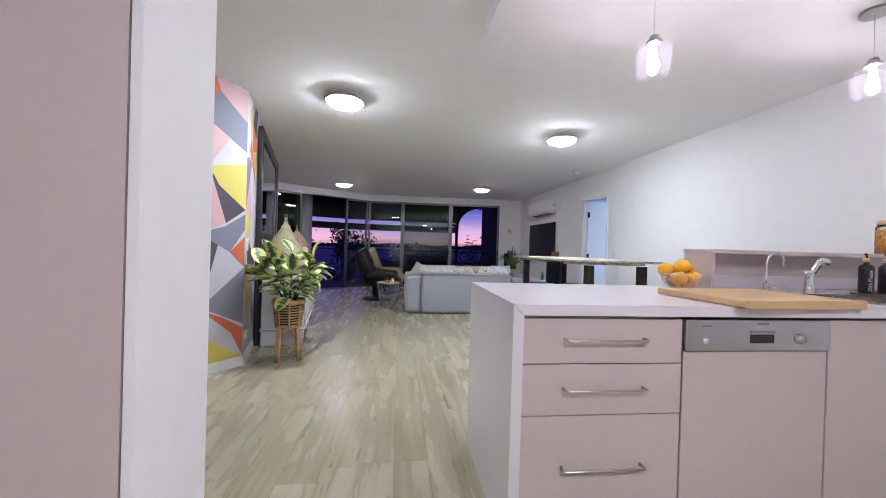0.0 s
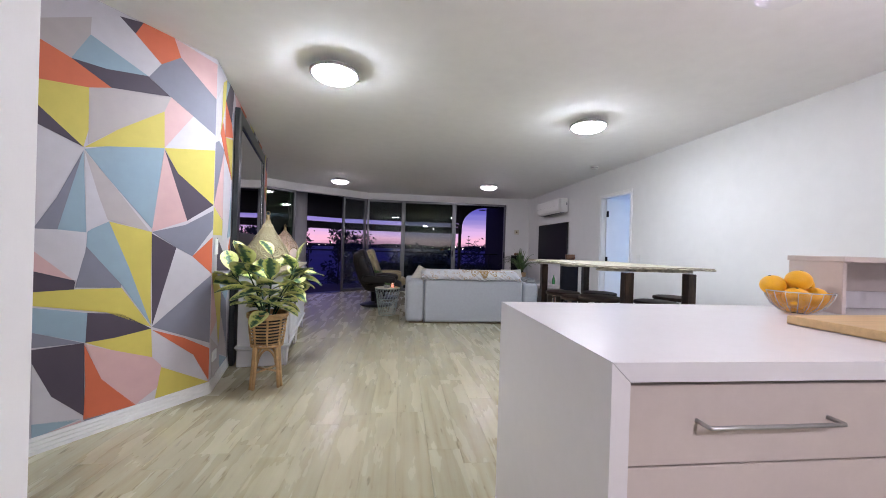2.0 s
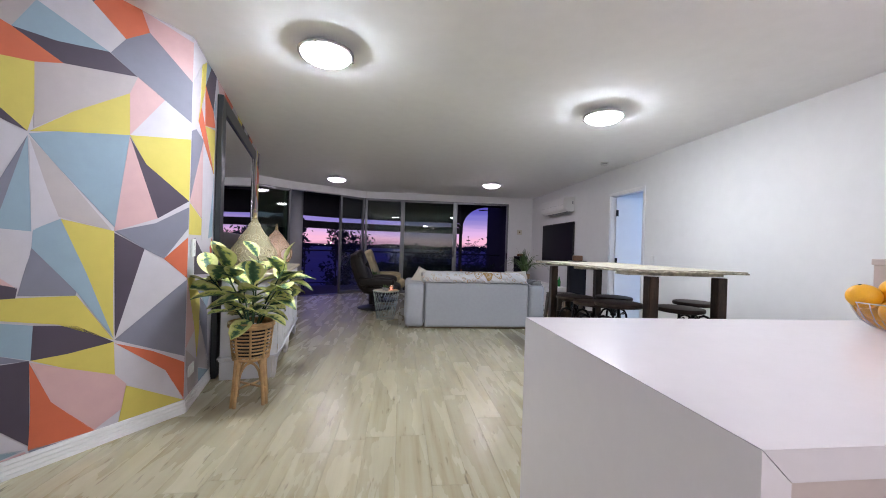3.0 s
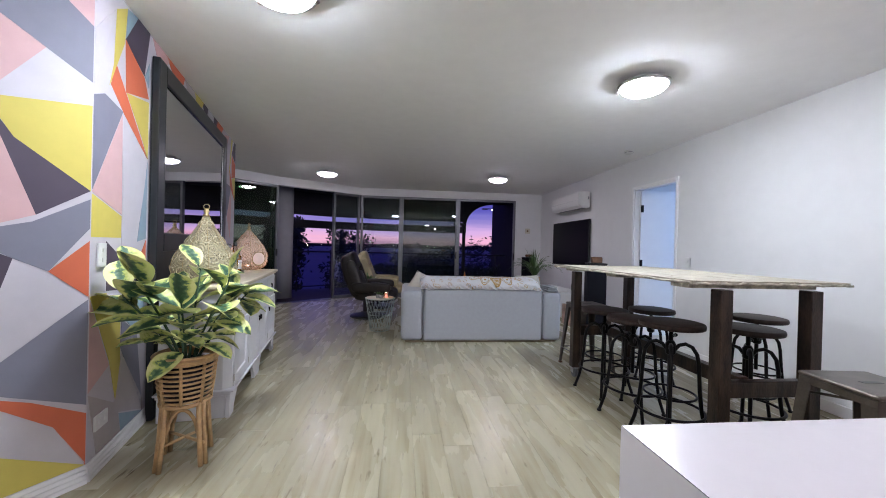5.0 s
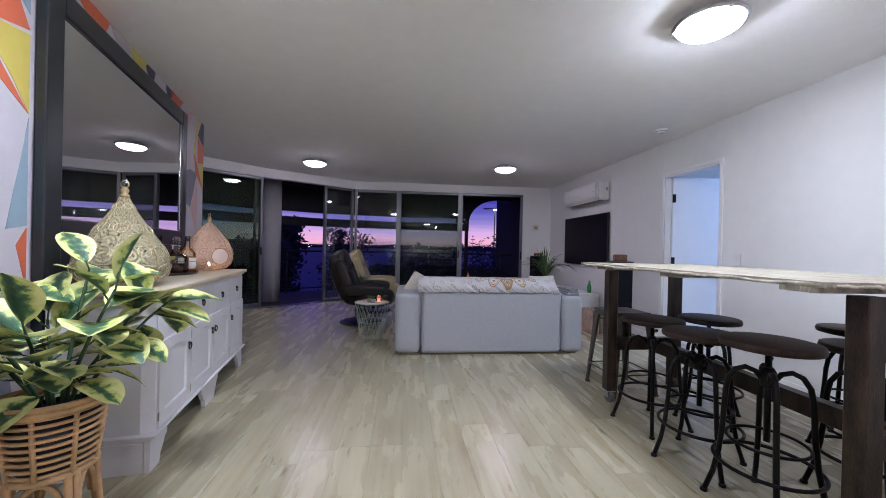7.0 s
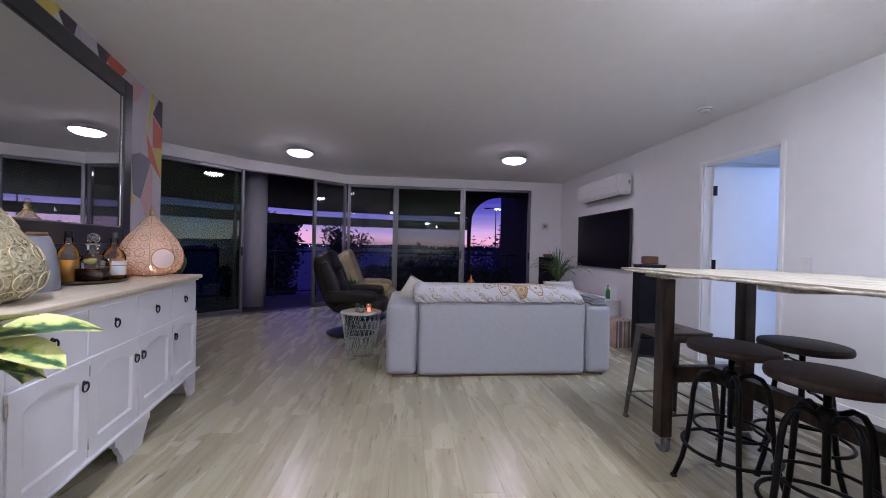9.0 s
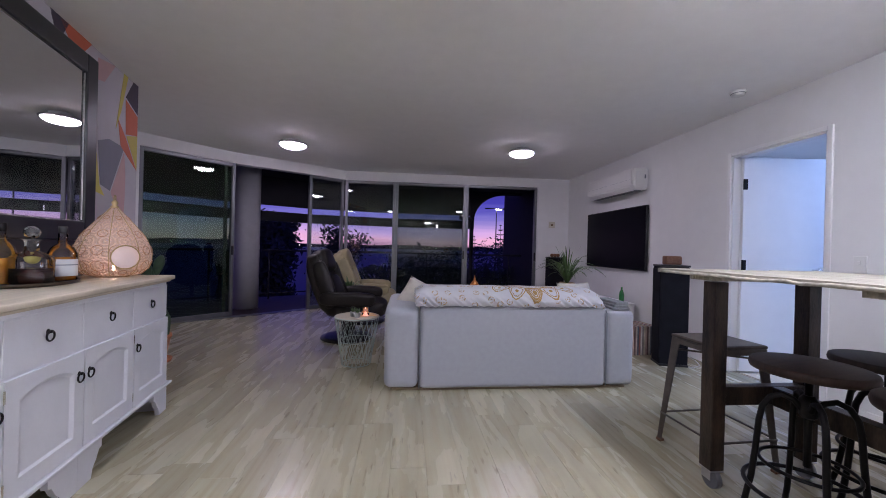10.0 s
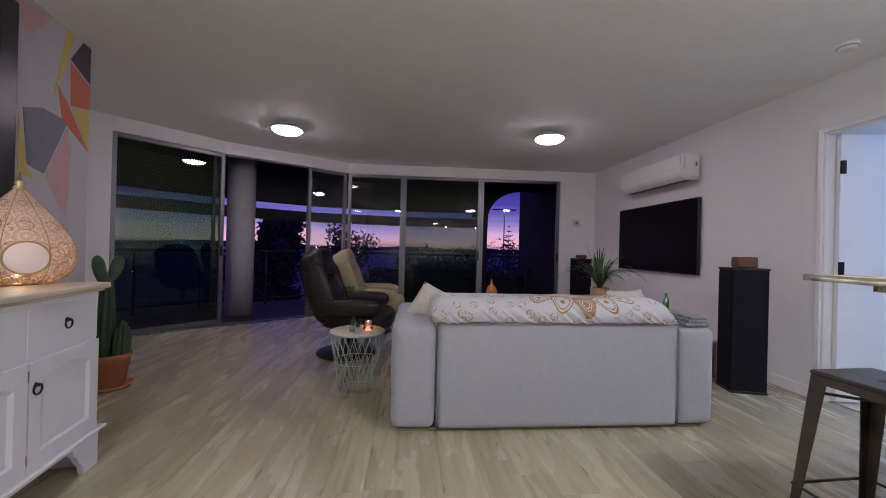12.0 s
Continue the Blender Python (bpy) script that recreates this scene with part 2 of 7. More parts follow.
def join(bm, b):
    if bm is None:
        return b
    me = bpy.data.meshes.new("tmp")
    b.to_mesh(me)
    b.free()
    bm.from_mesh(me)
    bpy.data.meshes.remove(me)
    return bm


def bm_tube(pts, r, seg=8, bm=None, closed=False, r1=None):
    """A round bar swept along pts."""
    b = bmesh.new()
    pts = [Vector(p) for p in pts]
    n = len(pts)
    rings, up = [], None
    for i, p in enumerate(pts):
        if closed:
            d = pts[(i + 1) % n] - pts[i - 1]
        else:
            d = pts[min(i + 1, n - 1)] - pts[max(i - 1, 0)]
        d = d.normalized()
        if up is None:
            up = d.orthogonal().normalized()
        up = (up - d * up.dot(d)).normalized()
        side = d.cross(up)
        rad = r if r1 is None else r + (r1 - r) * i / (n - 1)
        rings.append([b.verts.new(p + rad * (math.cos(a) * up + math.sin(a) * side)) for a in (2 * math.pi * k / seg for k in range(seg))])
    last = n if closed else n - 1
    for i in range(last):
        u, v = rings[i], rings[(i + 1) % n]
        for k in range(seg):
            b.faces.new((u[k], u[(k + 1) % seg], v[(k + 1) % seg], v[k])).smooth = True
    if not closed:
        b.faces.new(rings[0][::-1])
        b.faces.new(rings[-1])
    bmesh.ops.recalc_face_normals(b, faces=b.faces)
    return join(bm, b)


def bm_lathe(prof, seg=32, bm=None, smooth=True, cap=True, centre=(0, 0)):
    """prof: (radius, height) from bottom to top."""
    b = bmesh.new()
    rings = [[b.verts.new((centre[0] + max(r, 1e-4) * math.cos(2 * math.pi * k / seg), centre[1] + max(r, 1e-4) * math.sin(2 * math.pi * k / seg), z)) for k in range(seg)] for r, z in prof]
    for u, v in zip(rings, rings[1:]):
        for k in range(seg):
            b.faces.new((u[k], u[(k + 1) % seg], v[(k + 1) % seg], v[k])).smooth = smooth
    if cap:
        b.faces.new(rings[0][::-1])
        b.faces.new(rings[-1])
    return join(bm, b)


def bm_prism(poly, z0, z1, bm=None):
    """A flat polygon (x, y) raised from z0 to z1."""
    b = bmesh.new()
    lo = [b.verts.new((x, y, z0)) for x, y in poly]
    hi = [b.verts.new((x, y, z1)) for x, y in poly]
    k = len(poly)
    b.faces.new(lo[::-1])
    b.faces.new(hi)
    for i in range(k):
        b.faces.new((lo[i], lo[(i + 1) % k], hi[(i + 1) % k], hi[i]))
    bmesh.ops.recalc_face_normals(b, faces=b.faces)
    return join(bm, b)


def wall_block(p, q, z0, z1, thick, bm=None):
    """An upright slab from p to q; its thickness goes to the left of the way from p to q."""
    p, q = Vector(p), Vector(q)
    d = (q - p).normalized()
    nrm = Vector((-d.y, d.x)) * thick
    return bm_prism([p, q, q + nrm, p + nrm], z0, z1, bm)


def mesh_ob(name, bm, material):
    me = bpy.data.meshes.new(name)
    bm.to_mesh(me)
    bm.free()
    me.materials.append(material)
    return new(name, me)


def part(name, bm, material, parent, label=""):
    ob = mesh_ob(name, bm, material)
    ob.parent = parent
    if label:
        tagged(ob, label)
    return ob


def thing(name, label, category, loc=(0, 0, 0), rz=0.0, group="", kind=""):
    e = new(name)
    e.empty_display_size = 0.1
    e.matrix_basis = pose(*loc, 0, 0, rz)
    return tagged(e, label, category, group, kind)


def structure(name, bm, material, label=""):
    return tagged(mesh_ob(name, bm, material), label or name.replace("_", " "), kind="structure")


# ---- the room's shell ----
CEIL, HEAD = 2.50, 2.335
RIGHT = 3.0
BEND, MEND = Vector((-1.77, 6.28)), Vector((-2.56, 9.58))
MURAL_START = Vector((-3.00, 4.24))
WINDOW = [(-3.53, 11.06), (-2.73, 11.93), (-1.78, 12.53), (-1.26, 12.92), (-0.33, 12.90), (1.00, 12.87), (2.38, 12.82)]
CORNER = (3.0, 12.80)
DOOR_Y0, DOOR_Y1, DOOR_H = 8.435, 9.245, 2.075

structure("ceiling", bm_prism([(-4.6, 0.8), (3.2, 0.8), (3.2, 12.95), (2.3, 13.0), (-1.3, 13.1), (-1.85, 12.65), (-2.85, 12.05), (-3.7, 11.15), (-4.6, 10.9)], CEIL, CEIL + 0.2), M["ceil"], "flat white painted ceiling")
structure("kitchen_bulkhead", bm_prism([(0.115, 0.95), (2.999, 0.95), (2.999, 4.88), (0.115, 4.93)], 2.41, CEIL - 0.001), M["ceil"], "lowered white ceiling panel over the kitchen")
floor = structure("floor", bm_prism([(-4.6, 0.8), (3.1, 0.8), (3.1, 12.9), (2.3, 12.9), (-1.3, 13.0), (-1.85, 12.6), (-2.8, 12.0), (-3.6, 11.1), (-4.6, 10.9)], -0.12, -0.012), M["screed"], "floor of pale limed oak boards")

b = wall_block((RIGHT, DOOR_Y0), (RIGHT, 0.8), 0, CEIL, 0.1)
wall_block((RIGHT, 12.95), (RIGHT, DOOR_Y1), 0, CEIL, 0.1, b)
wall_block((RIGHT, DOOR_Y1), (RIGHT, DOOR_Y0), DOOR_H, CEIL, 0.1, b)
structure("wall_east", b, M["wall"], "white painted wall with a doorway")
structure("wall_south", wall_block((3.1, 0.8), (-4.6, 0.8), 0, CEIL, 0.1), M["wall"], "white painted wall")
structure("wall_west", wall_block((-4.5, 0.8), (-4.5, 10.9), 0, CEIL, 0.1), M["wall"], "white painted wall")
b = wall_block(MURAL_START, BEND, 0, CEIL, 0.12)
d2 = (MEND - BEND).normalized()
bm_prism([BEND, MEND, MEND + Vector((-0.35, -0.08)), BEND + Vector((-0.35, -0.08))], 0, CEIL, b)
mural_wall = structure("wall_mural", b, M["muralbase"], "wall papered with a bold mural of coloured shards")
b = wall_block((-4.5, 9.9), (-2.88, 9.52), 0, CEIL, 0.1)
b = wall_block((-2.90, 9.50), (-3.72, 10.82), 0, CEIL, 0.12, b)
wall_block((-3.72, 10.82), WINDOW[0], 0, CEIL, 0.12, b)
structure("wall_return", b, M["wall"], "white painted return wall beside the glazing")
b = bmesh.new()
for p, q in zip(WINDOW, WINDOW[1:]):
    wall_block(p, q, HEAD, CEIL, 0.16, b)
structure("window_header", b, M["wall"], "white plaster band over the glazing")
structure("wall_north", wall_block(WINDOW[-1], (3.1, 12.80), 0, CEIL, 0.16), M["wall"], "white painted wall beside the glazing")

# skirting boards
b = bmesh.new()
for p, q in (((RIGHT, DOOR_Y0 - 0.038), (RIGHT, 4.9)), ((RIGHT, 12.8), (RIGHT, DOOR_Y1 + 0.038))):
    p, q = Vector(p), Vector(q)
    bm_box(RIGHT - 0.008, (p.y + q.y) / 2, 0.045, 0.016, abs(p.y - q.y), 0.09, 0.004, 1, b)
structure("baseboard_east", b, M["trim"], "white painted skirting board")
n1 = Vector((-(BEND - MURAL_START).y, (BEND - MURAL_START).x)).normalized()
n2 = Vector((-(MEND - BEND).y, (MEND - BEND).x)).normalized()
b = bmesh.new()
for k in range(4):
    t = 0.016 - 0.003 * k
    for p, q, nn in ((MURAL_START, BEND, n1), (BEND, MEND, n2)):
        bm_prism([p, q, q - nn * t, p - nn * t], 0.0225 * k, 0.0225 * (k + 1) - 0.002, b)
structure("baseboard_mural", b, M["trim"], "white grooved skirting board")

# ---- glazing ----
MULL = 0.055
for i, (p, q) in enumerate(zip(WINDOW, WINDOW[1:])):
    p, q = Vector((*p, 0)), Vector((*q, 0))
    d = (q - p).normalized()
    nn = Vector((-d.y, d.x, 0))
    if i == 1:
        continue
    L = (q - p).length
    ang = math.degrees(math.atan2(d.y, d.x))
    w = thing("window_%d" % (i + 1), "floor-to-ceiling glazed panel in an aluminium frame", "window", p, ang, kind="structure")
    b = bm_box(0.025, 0.06, HEAD / 2, 0.05, 0.07, HEAD, 0.004, 1)
    part("window_frame", b, M["alu"], w)
    part("window_frame", bm_box(L - 0.025, 0.06, HEAD / 2, 0.049, 0.068, HEAD, 0.004, 1), M["alu"], w)
    part("rail", bm_box(L / 2, 0.06, 0.03, L - 0.1, 0.06, 0.06, 0.004, 1), M["alu"], w)
    part("rail", bm_box(L / 2, 0.06, HEAD - 0.025, L - 0.1, 0.06, 0.05, 0.004, 1), M["alu"], w)
    if i != 5:
        g = part("pane", bm_box(L / 2, 0.06, HEAD / 2, L - 0.1, 0.006, HEAD - 0.11), M["solar" if i == 0 else "tinted" if i == 4 else "glass"], w)
        g.visible_shadow = False
    if i == 0:
        part("window_frame", bm_box(L - 0.10, 0.12, HEAD / 2, 0.045, 0.04, HEAD, 0.004, 1), M["alu"], w)
        g = part("pane", bm_box(L / 2, 0.12, HEAD / 2, L - 0.2, 0.006, HEAD - 0.11), M["glass"], w)
        g.visible_shadow = False
        part("latch", bm_box(L - 0.03, 0.018, 1.0, 0.03, 0.03, 0.14, 0.006, 1), M["blackplastic"], w)
    if i in (4, 5):
        part("latch", bm_box(L - 0.03, 0.018, 1.0, 0.028, 0.03, 0.16, 0.006, 1), M["blackplastic"], w)
structure("door_track", wall_block(WINDOW[0], WINDOW[2], -0.02, 0.004, 0.12), M["alu"], "aluminium sliding door track")

# ---- doorway and the room behind it ----
door = thing("door_1", "white door standing open into a lit bedroom", "door", (RIGHT + 0.06, DOOR_Y1 - 0.02, 0), -8, kind="structure")
part("leaf", bm_box(0.415, -0.02, 1.035, 0.81, 0.036, 2.035, 0.003, 1), M["trim"], door)
for z in (0.22, 1.03, 1.80):
    part("hinge", bm_box(0.022, -0.046, z, 0.036, 0.016, 0.10, 0.002, 1), M["iron"], door)
b = bm_tube([(0.74, -0.04, 1.0), (0.74, -0.09, 1.0)], 0.01, 8)
bm_tube([(0.745, -0.09, 1.0), (0.62, -0.09, 1.0)], 0.009, 8, b)
bm_tube([(0.74, -0.038, 1.0), (0.74, -0.046, 1.0)], 0.026, 16, b)
part("door_handle", b, M["chrome"], door)
b = bmesh.new()
bm_box(RIGHT - 0.008, DOOR_Y0 - 0.018, (DOOR_H + 0.036) / 2, 0.018, 0.036, DOOR_H + 0.036, 0.003, 1, b)
bm_box(RIGHT - 0.008, DOOR_Y1 + 0.018, (DOOR_H + 0.036) / 2, 0.018, 0.036, DOOR_H + 0.036, 0.003, 1, b)
bm_box(RIGHT - 0.008, (DOOR_Y0 + DOOR_Y1) / 2, DOOR_H + 0.018, 0.0178, DOOR_Y1 - DOOR_Y0 - 0.002, 0.036, 0.003, 1, b)
bm_box(RIGHT + 0.05, DOOR_Y0 + 0.008, DOOR_H / 2, 0.104, 0.018, DOOR_H, 0.002, 1, b)
bm_box(RIGHT + 0.05, DOOR_Y1 - 0.008, DOOR_H / 2, 0.104, 0.018, DOOR_H, 0.002, 1, b)
bm_box(RIGHT + 0.05, (DOOR_Y0 + DOOR_Y1) / 2, DOOR_H - 0.008, 0.103, DOOR_Y1 - DOOR_Y0 - 0.04, 0.018, 0.002, 1, b)
structure("door_frame", b, M["trim"], "white painted door frame")
b = wall_block((3.1, 7.6), (6.2, 7.6), 0, CEIL, -0.1)
wall_block((3.1, 10.6), (6.2, 10.6), 0, CEIL, 0.1, b)
wall_block((6.2, 7.5), (6.2, 10.7), 0, CEIL, -0.1, b)
structure("wall_bedroom", b, M["wall"], "white bedroom walls behind the doorway")
structure("ceiling_bedroom", bm_prism([(3.1, 7.5), (6.3, 7.5), (6.3, 10.7), (3.1, 10.7)], CEIL, CEIL + 0.15), M["ceil"], "white bedroom ceiling")
structure("floor_bedroom", bm_prism([(3.1, 7.5), (6.3, 7.5), (6.3, 10.7), (3.1, 10.7)], -0.12, 0.0), M["sidetop"], "pale bedroom floor")

# ---- lamps ----


def oyster_light(x, y, strength, color, z=CEIL):
    e = thing("ceiling_light", "lit round ceiling light with frosted bowl and steel rim", "ceiling light", (x, y, z), group="oyster ceiling lights")
    part("rim", bm_lathe([(0.10, -0.040), (0.180, -0.042), (0.186, -0.048), (0.183, -0.060), (0.166, -0.064), (0.162, -0.052)], 40, cap=False), M["steel"], e, "brushed steel rim")
    part("ceiling_plate", bm_lathe([(0.11, -0.042), (0.11, -0.0005)], 32), M["plastic"], e)
    prof = [(0.001, -0.115)] + [(0.165 * math.sin(a), -0.055 - 0.060 * math.cos(a)) for a in [k * math.pi / 20 for k in range(1, 11)]] + [(0.15, -0.048)]
    part("bowl", bm_lathe(prof, 40, cap=False), glow("frosted_glass_lit", color, strength), e, "frosted glass bowl, glowing white")
    for a in (20, 140, 260):
        part("clip", bm_box(0.178 * math.cos(radians(a)), 0.178 * math.sin(radians(a)), -0.062, 0.022, 0.022, 0.016, 0.004, 1), M["chrome"], e)
    return e


for x, y, s in ((-0.91, 6.24, LAMP_NEAR), (1.515, 6.95, LAMP_NEAR), (-1.65, 11.07, LAMP_FAR), (1.42, 10.88, LAMP_FAR)):
    oyster_light(x, y, s, (1.02, 0.92, 1.10) if s == LAMP_FAR else (0.90, 0.965, 1.10))
# an unseen light added under the lowered panel, brightening the kitchen and mural wall
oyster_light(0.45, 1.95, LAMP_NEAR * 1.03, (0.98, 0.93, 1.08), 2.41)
bl = bpy.data.lights.new("bedroom_light", "AREA")
bl.shape, bl.size, bl.energy, bl.color = "DISK", 0.4, 31, (0.34, 0.53, 1.0)
lo = new("bedroom_light", bl)
lo.matrix_world = pose(4.6, 8.6, 2.46)
# ---- kitchen ----
IX0, IY0, IY1, ITOP = 0.055, 4.04, 4.845, 0.93

top = thing("kitchen_countertop", "white stone island countertop with a waterfall end", "countertop")


def mitred(profile):
    """A slab of the island's depth with the given (x, z) section."""
    b = bmesh.new()
    fr = [b.verts.new((x, IY0, z)) for x, z in profile]
    bk = [b.verts.new((x, IY1, z)) for x, z in profile]
    b.faces.new(fr)
    b.faces.new(bk[::-1])
    for k in range(len(profile)):
        b.faces.new((fr[k], bk[k], bk[(k + 1) % len(profile)], fr[(k + 1) % len(profile)]))
    bmesh.ops.recalc_face_normals(b, faces=b.faces)
    return b


part("slab", mitred([(IX0 + 0.0008, ITOP), (2.99, ITOP), (2.99, ITOP - 0.04), (IX0 + 0.0408, ITOP - 0.04)]), M["stone"], top)
part("waterfall_end", mitred([(IX0, ITOP - 0.0008), (IX0 + 0.04, ITOP - 0.0408), (IX0 + 0.04, 0), (IX0, 0)]), M["stone"], top)


def bar_handle(x0, x1, z, y, parent):
    b = bm_tube([(x0, y, z), (x0, y - 0.032, z), (x0 + 0.004, y - 0.035, z), (x1 - 0.004, y - 0.035, z), (x1, y - 0.032, z), (x1, y, z)], 0.0048, 8)
    return part("handle", b, M["steel"], parent, "brushed steel bar handle")


unit = thing("drawer_unit", "cream laminate drawer unit with three drawers and steel handles", "drawers")
part("body", bm_box((0.092 + 0.742) / 2, 4.445, 0.50, 0.648, 0.72, 0.76, 0.002, 1), M["laminate"], unit)
part("kickboard", bm_box((0.092 + 0.742) / 2, 4.13, 0.055, 0.648, 0.016, 0.108, 0.001, 1), M["laminate"], unit)
for z0, z1, hz in ((0.707, 0.876, 0.80), (0.513, 0.703, 0.615), (0.118, 0.509, 0.32)):
    fr = part("drawer_front", bm_box((0.096 + 0.739) / 2, 4.072, (z0 + z1) / 2, 0.643, 0.018, z1 - z0, 0.0018, 1), M["laminate"], unit)
    bar_handle(0.262, 0.578, hz, 4.063, fr)

dw = thing("dishwasher", "built-in dishwasher with a steel control panel and cream door", "dishwasher")
part("body", bm_box(1.065, 4.45, 0.47, 0.63, 0.71, 0.72, 0.002, 1), M["laminate"], dw)
part("door", bm_box(1.065, 4.073, 0.437, 0.638, 0.018, 0.628, 0.0018, 1), M["laminate"], dw)
pnl = part("control_panel", bm_box(1.065, 4.066, 0.816, 0.638, 0.032, 0.122, 0.004, 2), M["steel"], dw, "brushed steel control panel")
part("knob", bm_lathe([(0.019, 0), (0.02, 0.004), (0.017, 0.018), (0.001, 0.02)], 20), M["steel"], pnl).matrix_basis = pose(1.235, 4.05, 0.805, 90)
part("button", bm_lathe([(0.012, 0), (0.012, 0.006), (0.001, 0.007)], 16), M["plastic"], pnl).matrix_basis = pose(0.825, 4.05, 0.795, 90)
part("display", bm_box(1.072, 4.050, 0.803, 0.105, 0.006, 0.034, 0.002, 1), M["blackplastic"], pnl, "dark display window")
part("grip", bm_box(1.072, 4.049, 0.829, 0.11, 0.012, 0.01, 0.003, 1), M["steel"], pnl)
part("logo_bar", bm_box(1.075, 4.0495, 0.862, 0.05, 0.002, 0.007), M["piping"], pnl)
part("label_bar", bm_box(0.832, 4.0495, 0.853, 0.035, 0.002, 0.004), M["piping"], pnl)

cup = thing("sink_cabinet", "cream laminate sink cabinet under the countertop", "cabinet")
part("body", bm_box(2.19, 4.45, 0.47, 1.58, 0.71, 0.72, 0.002, 1), M["laminate"], cup)
for i in range(3):
    part("door", bm_box(1.392 + 0.265 + i * 0.533, 4.073, 0.497, 0.529, 0.018, 0.758, 0.0018, 1), M["laminate"], cup)
part("kickboard", bm_box(1.87, 4.13, 0.055, 2.24, 0.016, 0.108, 0.001, 1), M["laminate"], cup)

back = thing("island_back_panel", "cream panel closing the living-room side of the island", "panel")
part("panel", bm_box(1.545, 4.818, 0.445, 2.90, 0.018, 0.88, 0.002, 1), M["laminate"], back)

ledge = thing("bench_upstand", "raised cream ledge with an open niche behind the sink", "shelf")
part("side", bm_box(1.384, 4.722, 1.036, 0.02, 0.205, 0.208, 0.002, 1), M["laminate"], ledge)
part("back", bm_box(2.19, 4.815, 1.036, 1.59, 0.02, 0.208, 0.002, 1), M["laminate"], ledge)
part("top", bm_box(2.18, 4.722, 1.151, 1.62, 0.215, 0.022, 0.002, 1), M["laminate"], ledge)
part("splashback", bm_box(2.19, 4.800, 0.97, 1.59, 0.010, 0.076, 0.001, 1), M["stone"], ledge)

board = thing("cutting_board", "large bamboo cutting board lying on the countertop", "cutting board", (1.205, 4.23, ITOP + 0.001), 3.0)
part("board", bm_box(0, 0, 0.015, 0.57, 0.44, 0.028, 0.005, 2), M["bamboo"], board)
part("lip", bm_box(0, -0.222, 0.016, 0.558, 0.022, 0.034, 0.004, 2), M["bamboo"], board)

bowl = thing("fruit_bowl", "ribbed clear glass fruit bowl", "bowl", (1.225, 4.66, ITOP + 0.001))
prof = [(0.04, 0.0), (0.052, 0.006), (0.082, 0.03), (0.100, 0.062), (0.108, 0.086)]
glass_bowl = bm_lathe(prof, 36, cap=False)
bmesh.ops.contextual_create(glass_bowl, geom=[e for e in glass_bowl.edges if all(v.co.z < 0.001 for v in e.verts)])
part("bowl", glass_bowl, M["clear"], bowl)
# pale opaque ribs and rim stand in for white highlights on the glass
GLINT = mat("cut_glass_highlight", (0.62, 0.62, 0.64), 0.12, var=0.1)
for k in range(18):
    a = 2 * math.pi * k / 18
    part("rib", bm_tube([(r * math.cos(a), r * math.sin(a), z) for r, z in ((0.053, 0.006), (0.083, 0.030), (0.101, 0.062), (0.109, 0.086))], 0.0013, 5), GLINT, bowl)
part("rim", bm_tube([(0.108 * math.cos(a), 0.108 * math.sin(a), 0.086) for a in [2 * math.pi * k / 36 for k in range(36)]], 0.0022, 6, closed=True), GLINT, bowl, "pale rim painted like a highlight on the glass")


def orange_fruit(x, y, z, r, ang):
    e = thing("orange", "ripe orange lying in the glass bowl", "orange", (x, y, z), ang, group="oranges in the bowl")
    b = bmesh.new()
    bmesh.ops.create_uvsphere(b, u_segments=24, v_segments=14, radius=r)
    bmesh.ops.scale(b, vec=(1, 1, 0.93), verts=b.verts)
    for f in b.faces:
        f.smooth = True
    part("peel", b, M["orange"], e)
    part("stem_scar", bm_lathe([(0.004, 0), (0.005, 0.001), (0.001, 0.002)], 8), M["cactus"], e).matrix_basis = pose(0.3 * r, 0, r * 0.88, 0, 18)


for ox, oy, oz in ((-0.044, -0.03, 0.064), (0.046, -0.025, 0.064), (0.004, 0.048, 0.064), (0.0, 0.0, 0.130), (0.066, 0.045, 0.108), (-0.064, 0.045, 0.106)):
    orange_fruit(1.225 + ox, 4.66 + oy, ITOP + oz, 0.043, (ox * 3000) % 360)

tap = thing("filter_tap", "slim chrome gooseneck filter tap", "tap", (1.605, 4.52, ITOP))
part("base", bm_lathe([(0.022, 0), (0.022, 0.012), (0.014, 0.02), (0.014, 0.055), (0.008, 0.06)], 20), M["chrome"], tap)
arc = [(0, 0, 0.05), (0, 0, 0.17)] + [(0.05 - 0.05 * math.cos(a), -0.01 * math.sin(a), 0.17 + 0.05 * math.sin(a)) for a in [k * math.pi / 10 for k in range(1, 10)]] + [(0.102, 0, 0.15)]
part("spout", bm_tube(arc, 0.0055, 10), M["chrome"], tap)
part("lever", bm_tube([(0.012, -0.01, 0.035), (0.045, -0.02, 0.04)], 0.004, 8), M["chrome"], tap)
tap = thing("kitchen_mixer", "chrome single-lever kitchen mixer tap", "tap", (1.84, 4.50, ITOP))
part("body", bm_lathe([(0.027, 0), (0.027, 0.01), (0.021, 0.016), (0.021, 0.10), (0.024, 0.115), (0.018, 0.13)], 24), M["chrome"], tap)
part("spout", bm_tube([(0.0, 0, 0.085), (0.014, -0.012, 0.13), (0.024, -0.024, 0.165), (0.030, -0.034, 0.186)], 0.015, 14), M["chrome"], tap)
part("spray_head", bm_tube([(0.022, -0.030, 0.186), (0.050, -0.060, 0.176)], 0.018, 16), M["chrome"], tap)
part("lever", bm_tube([(-0.012, 0, 0.10), (-0.030, -0.004, 0.125)], 0.008, 10), M["chrome"], tap)
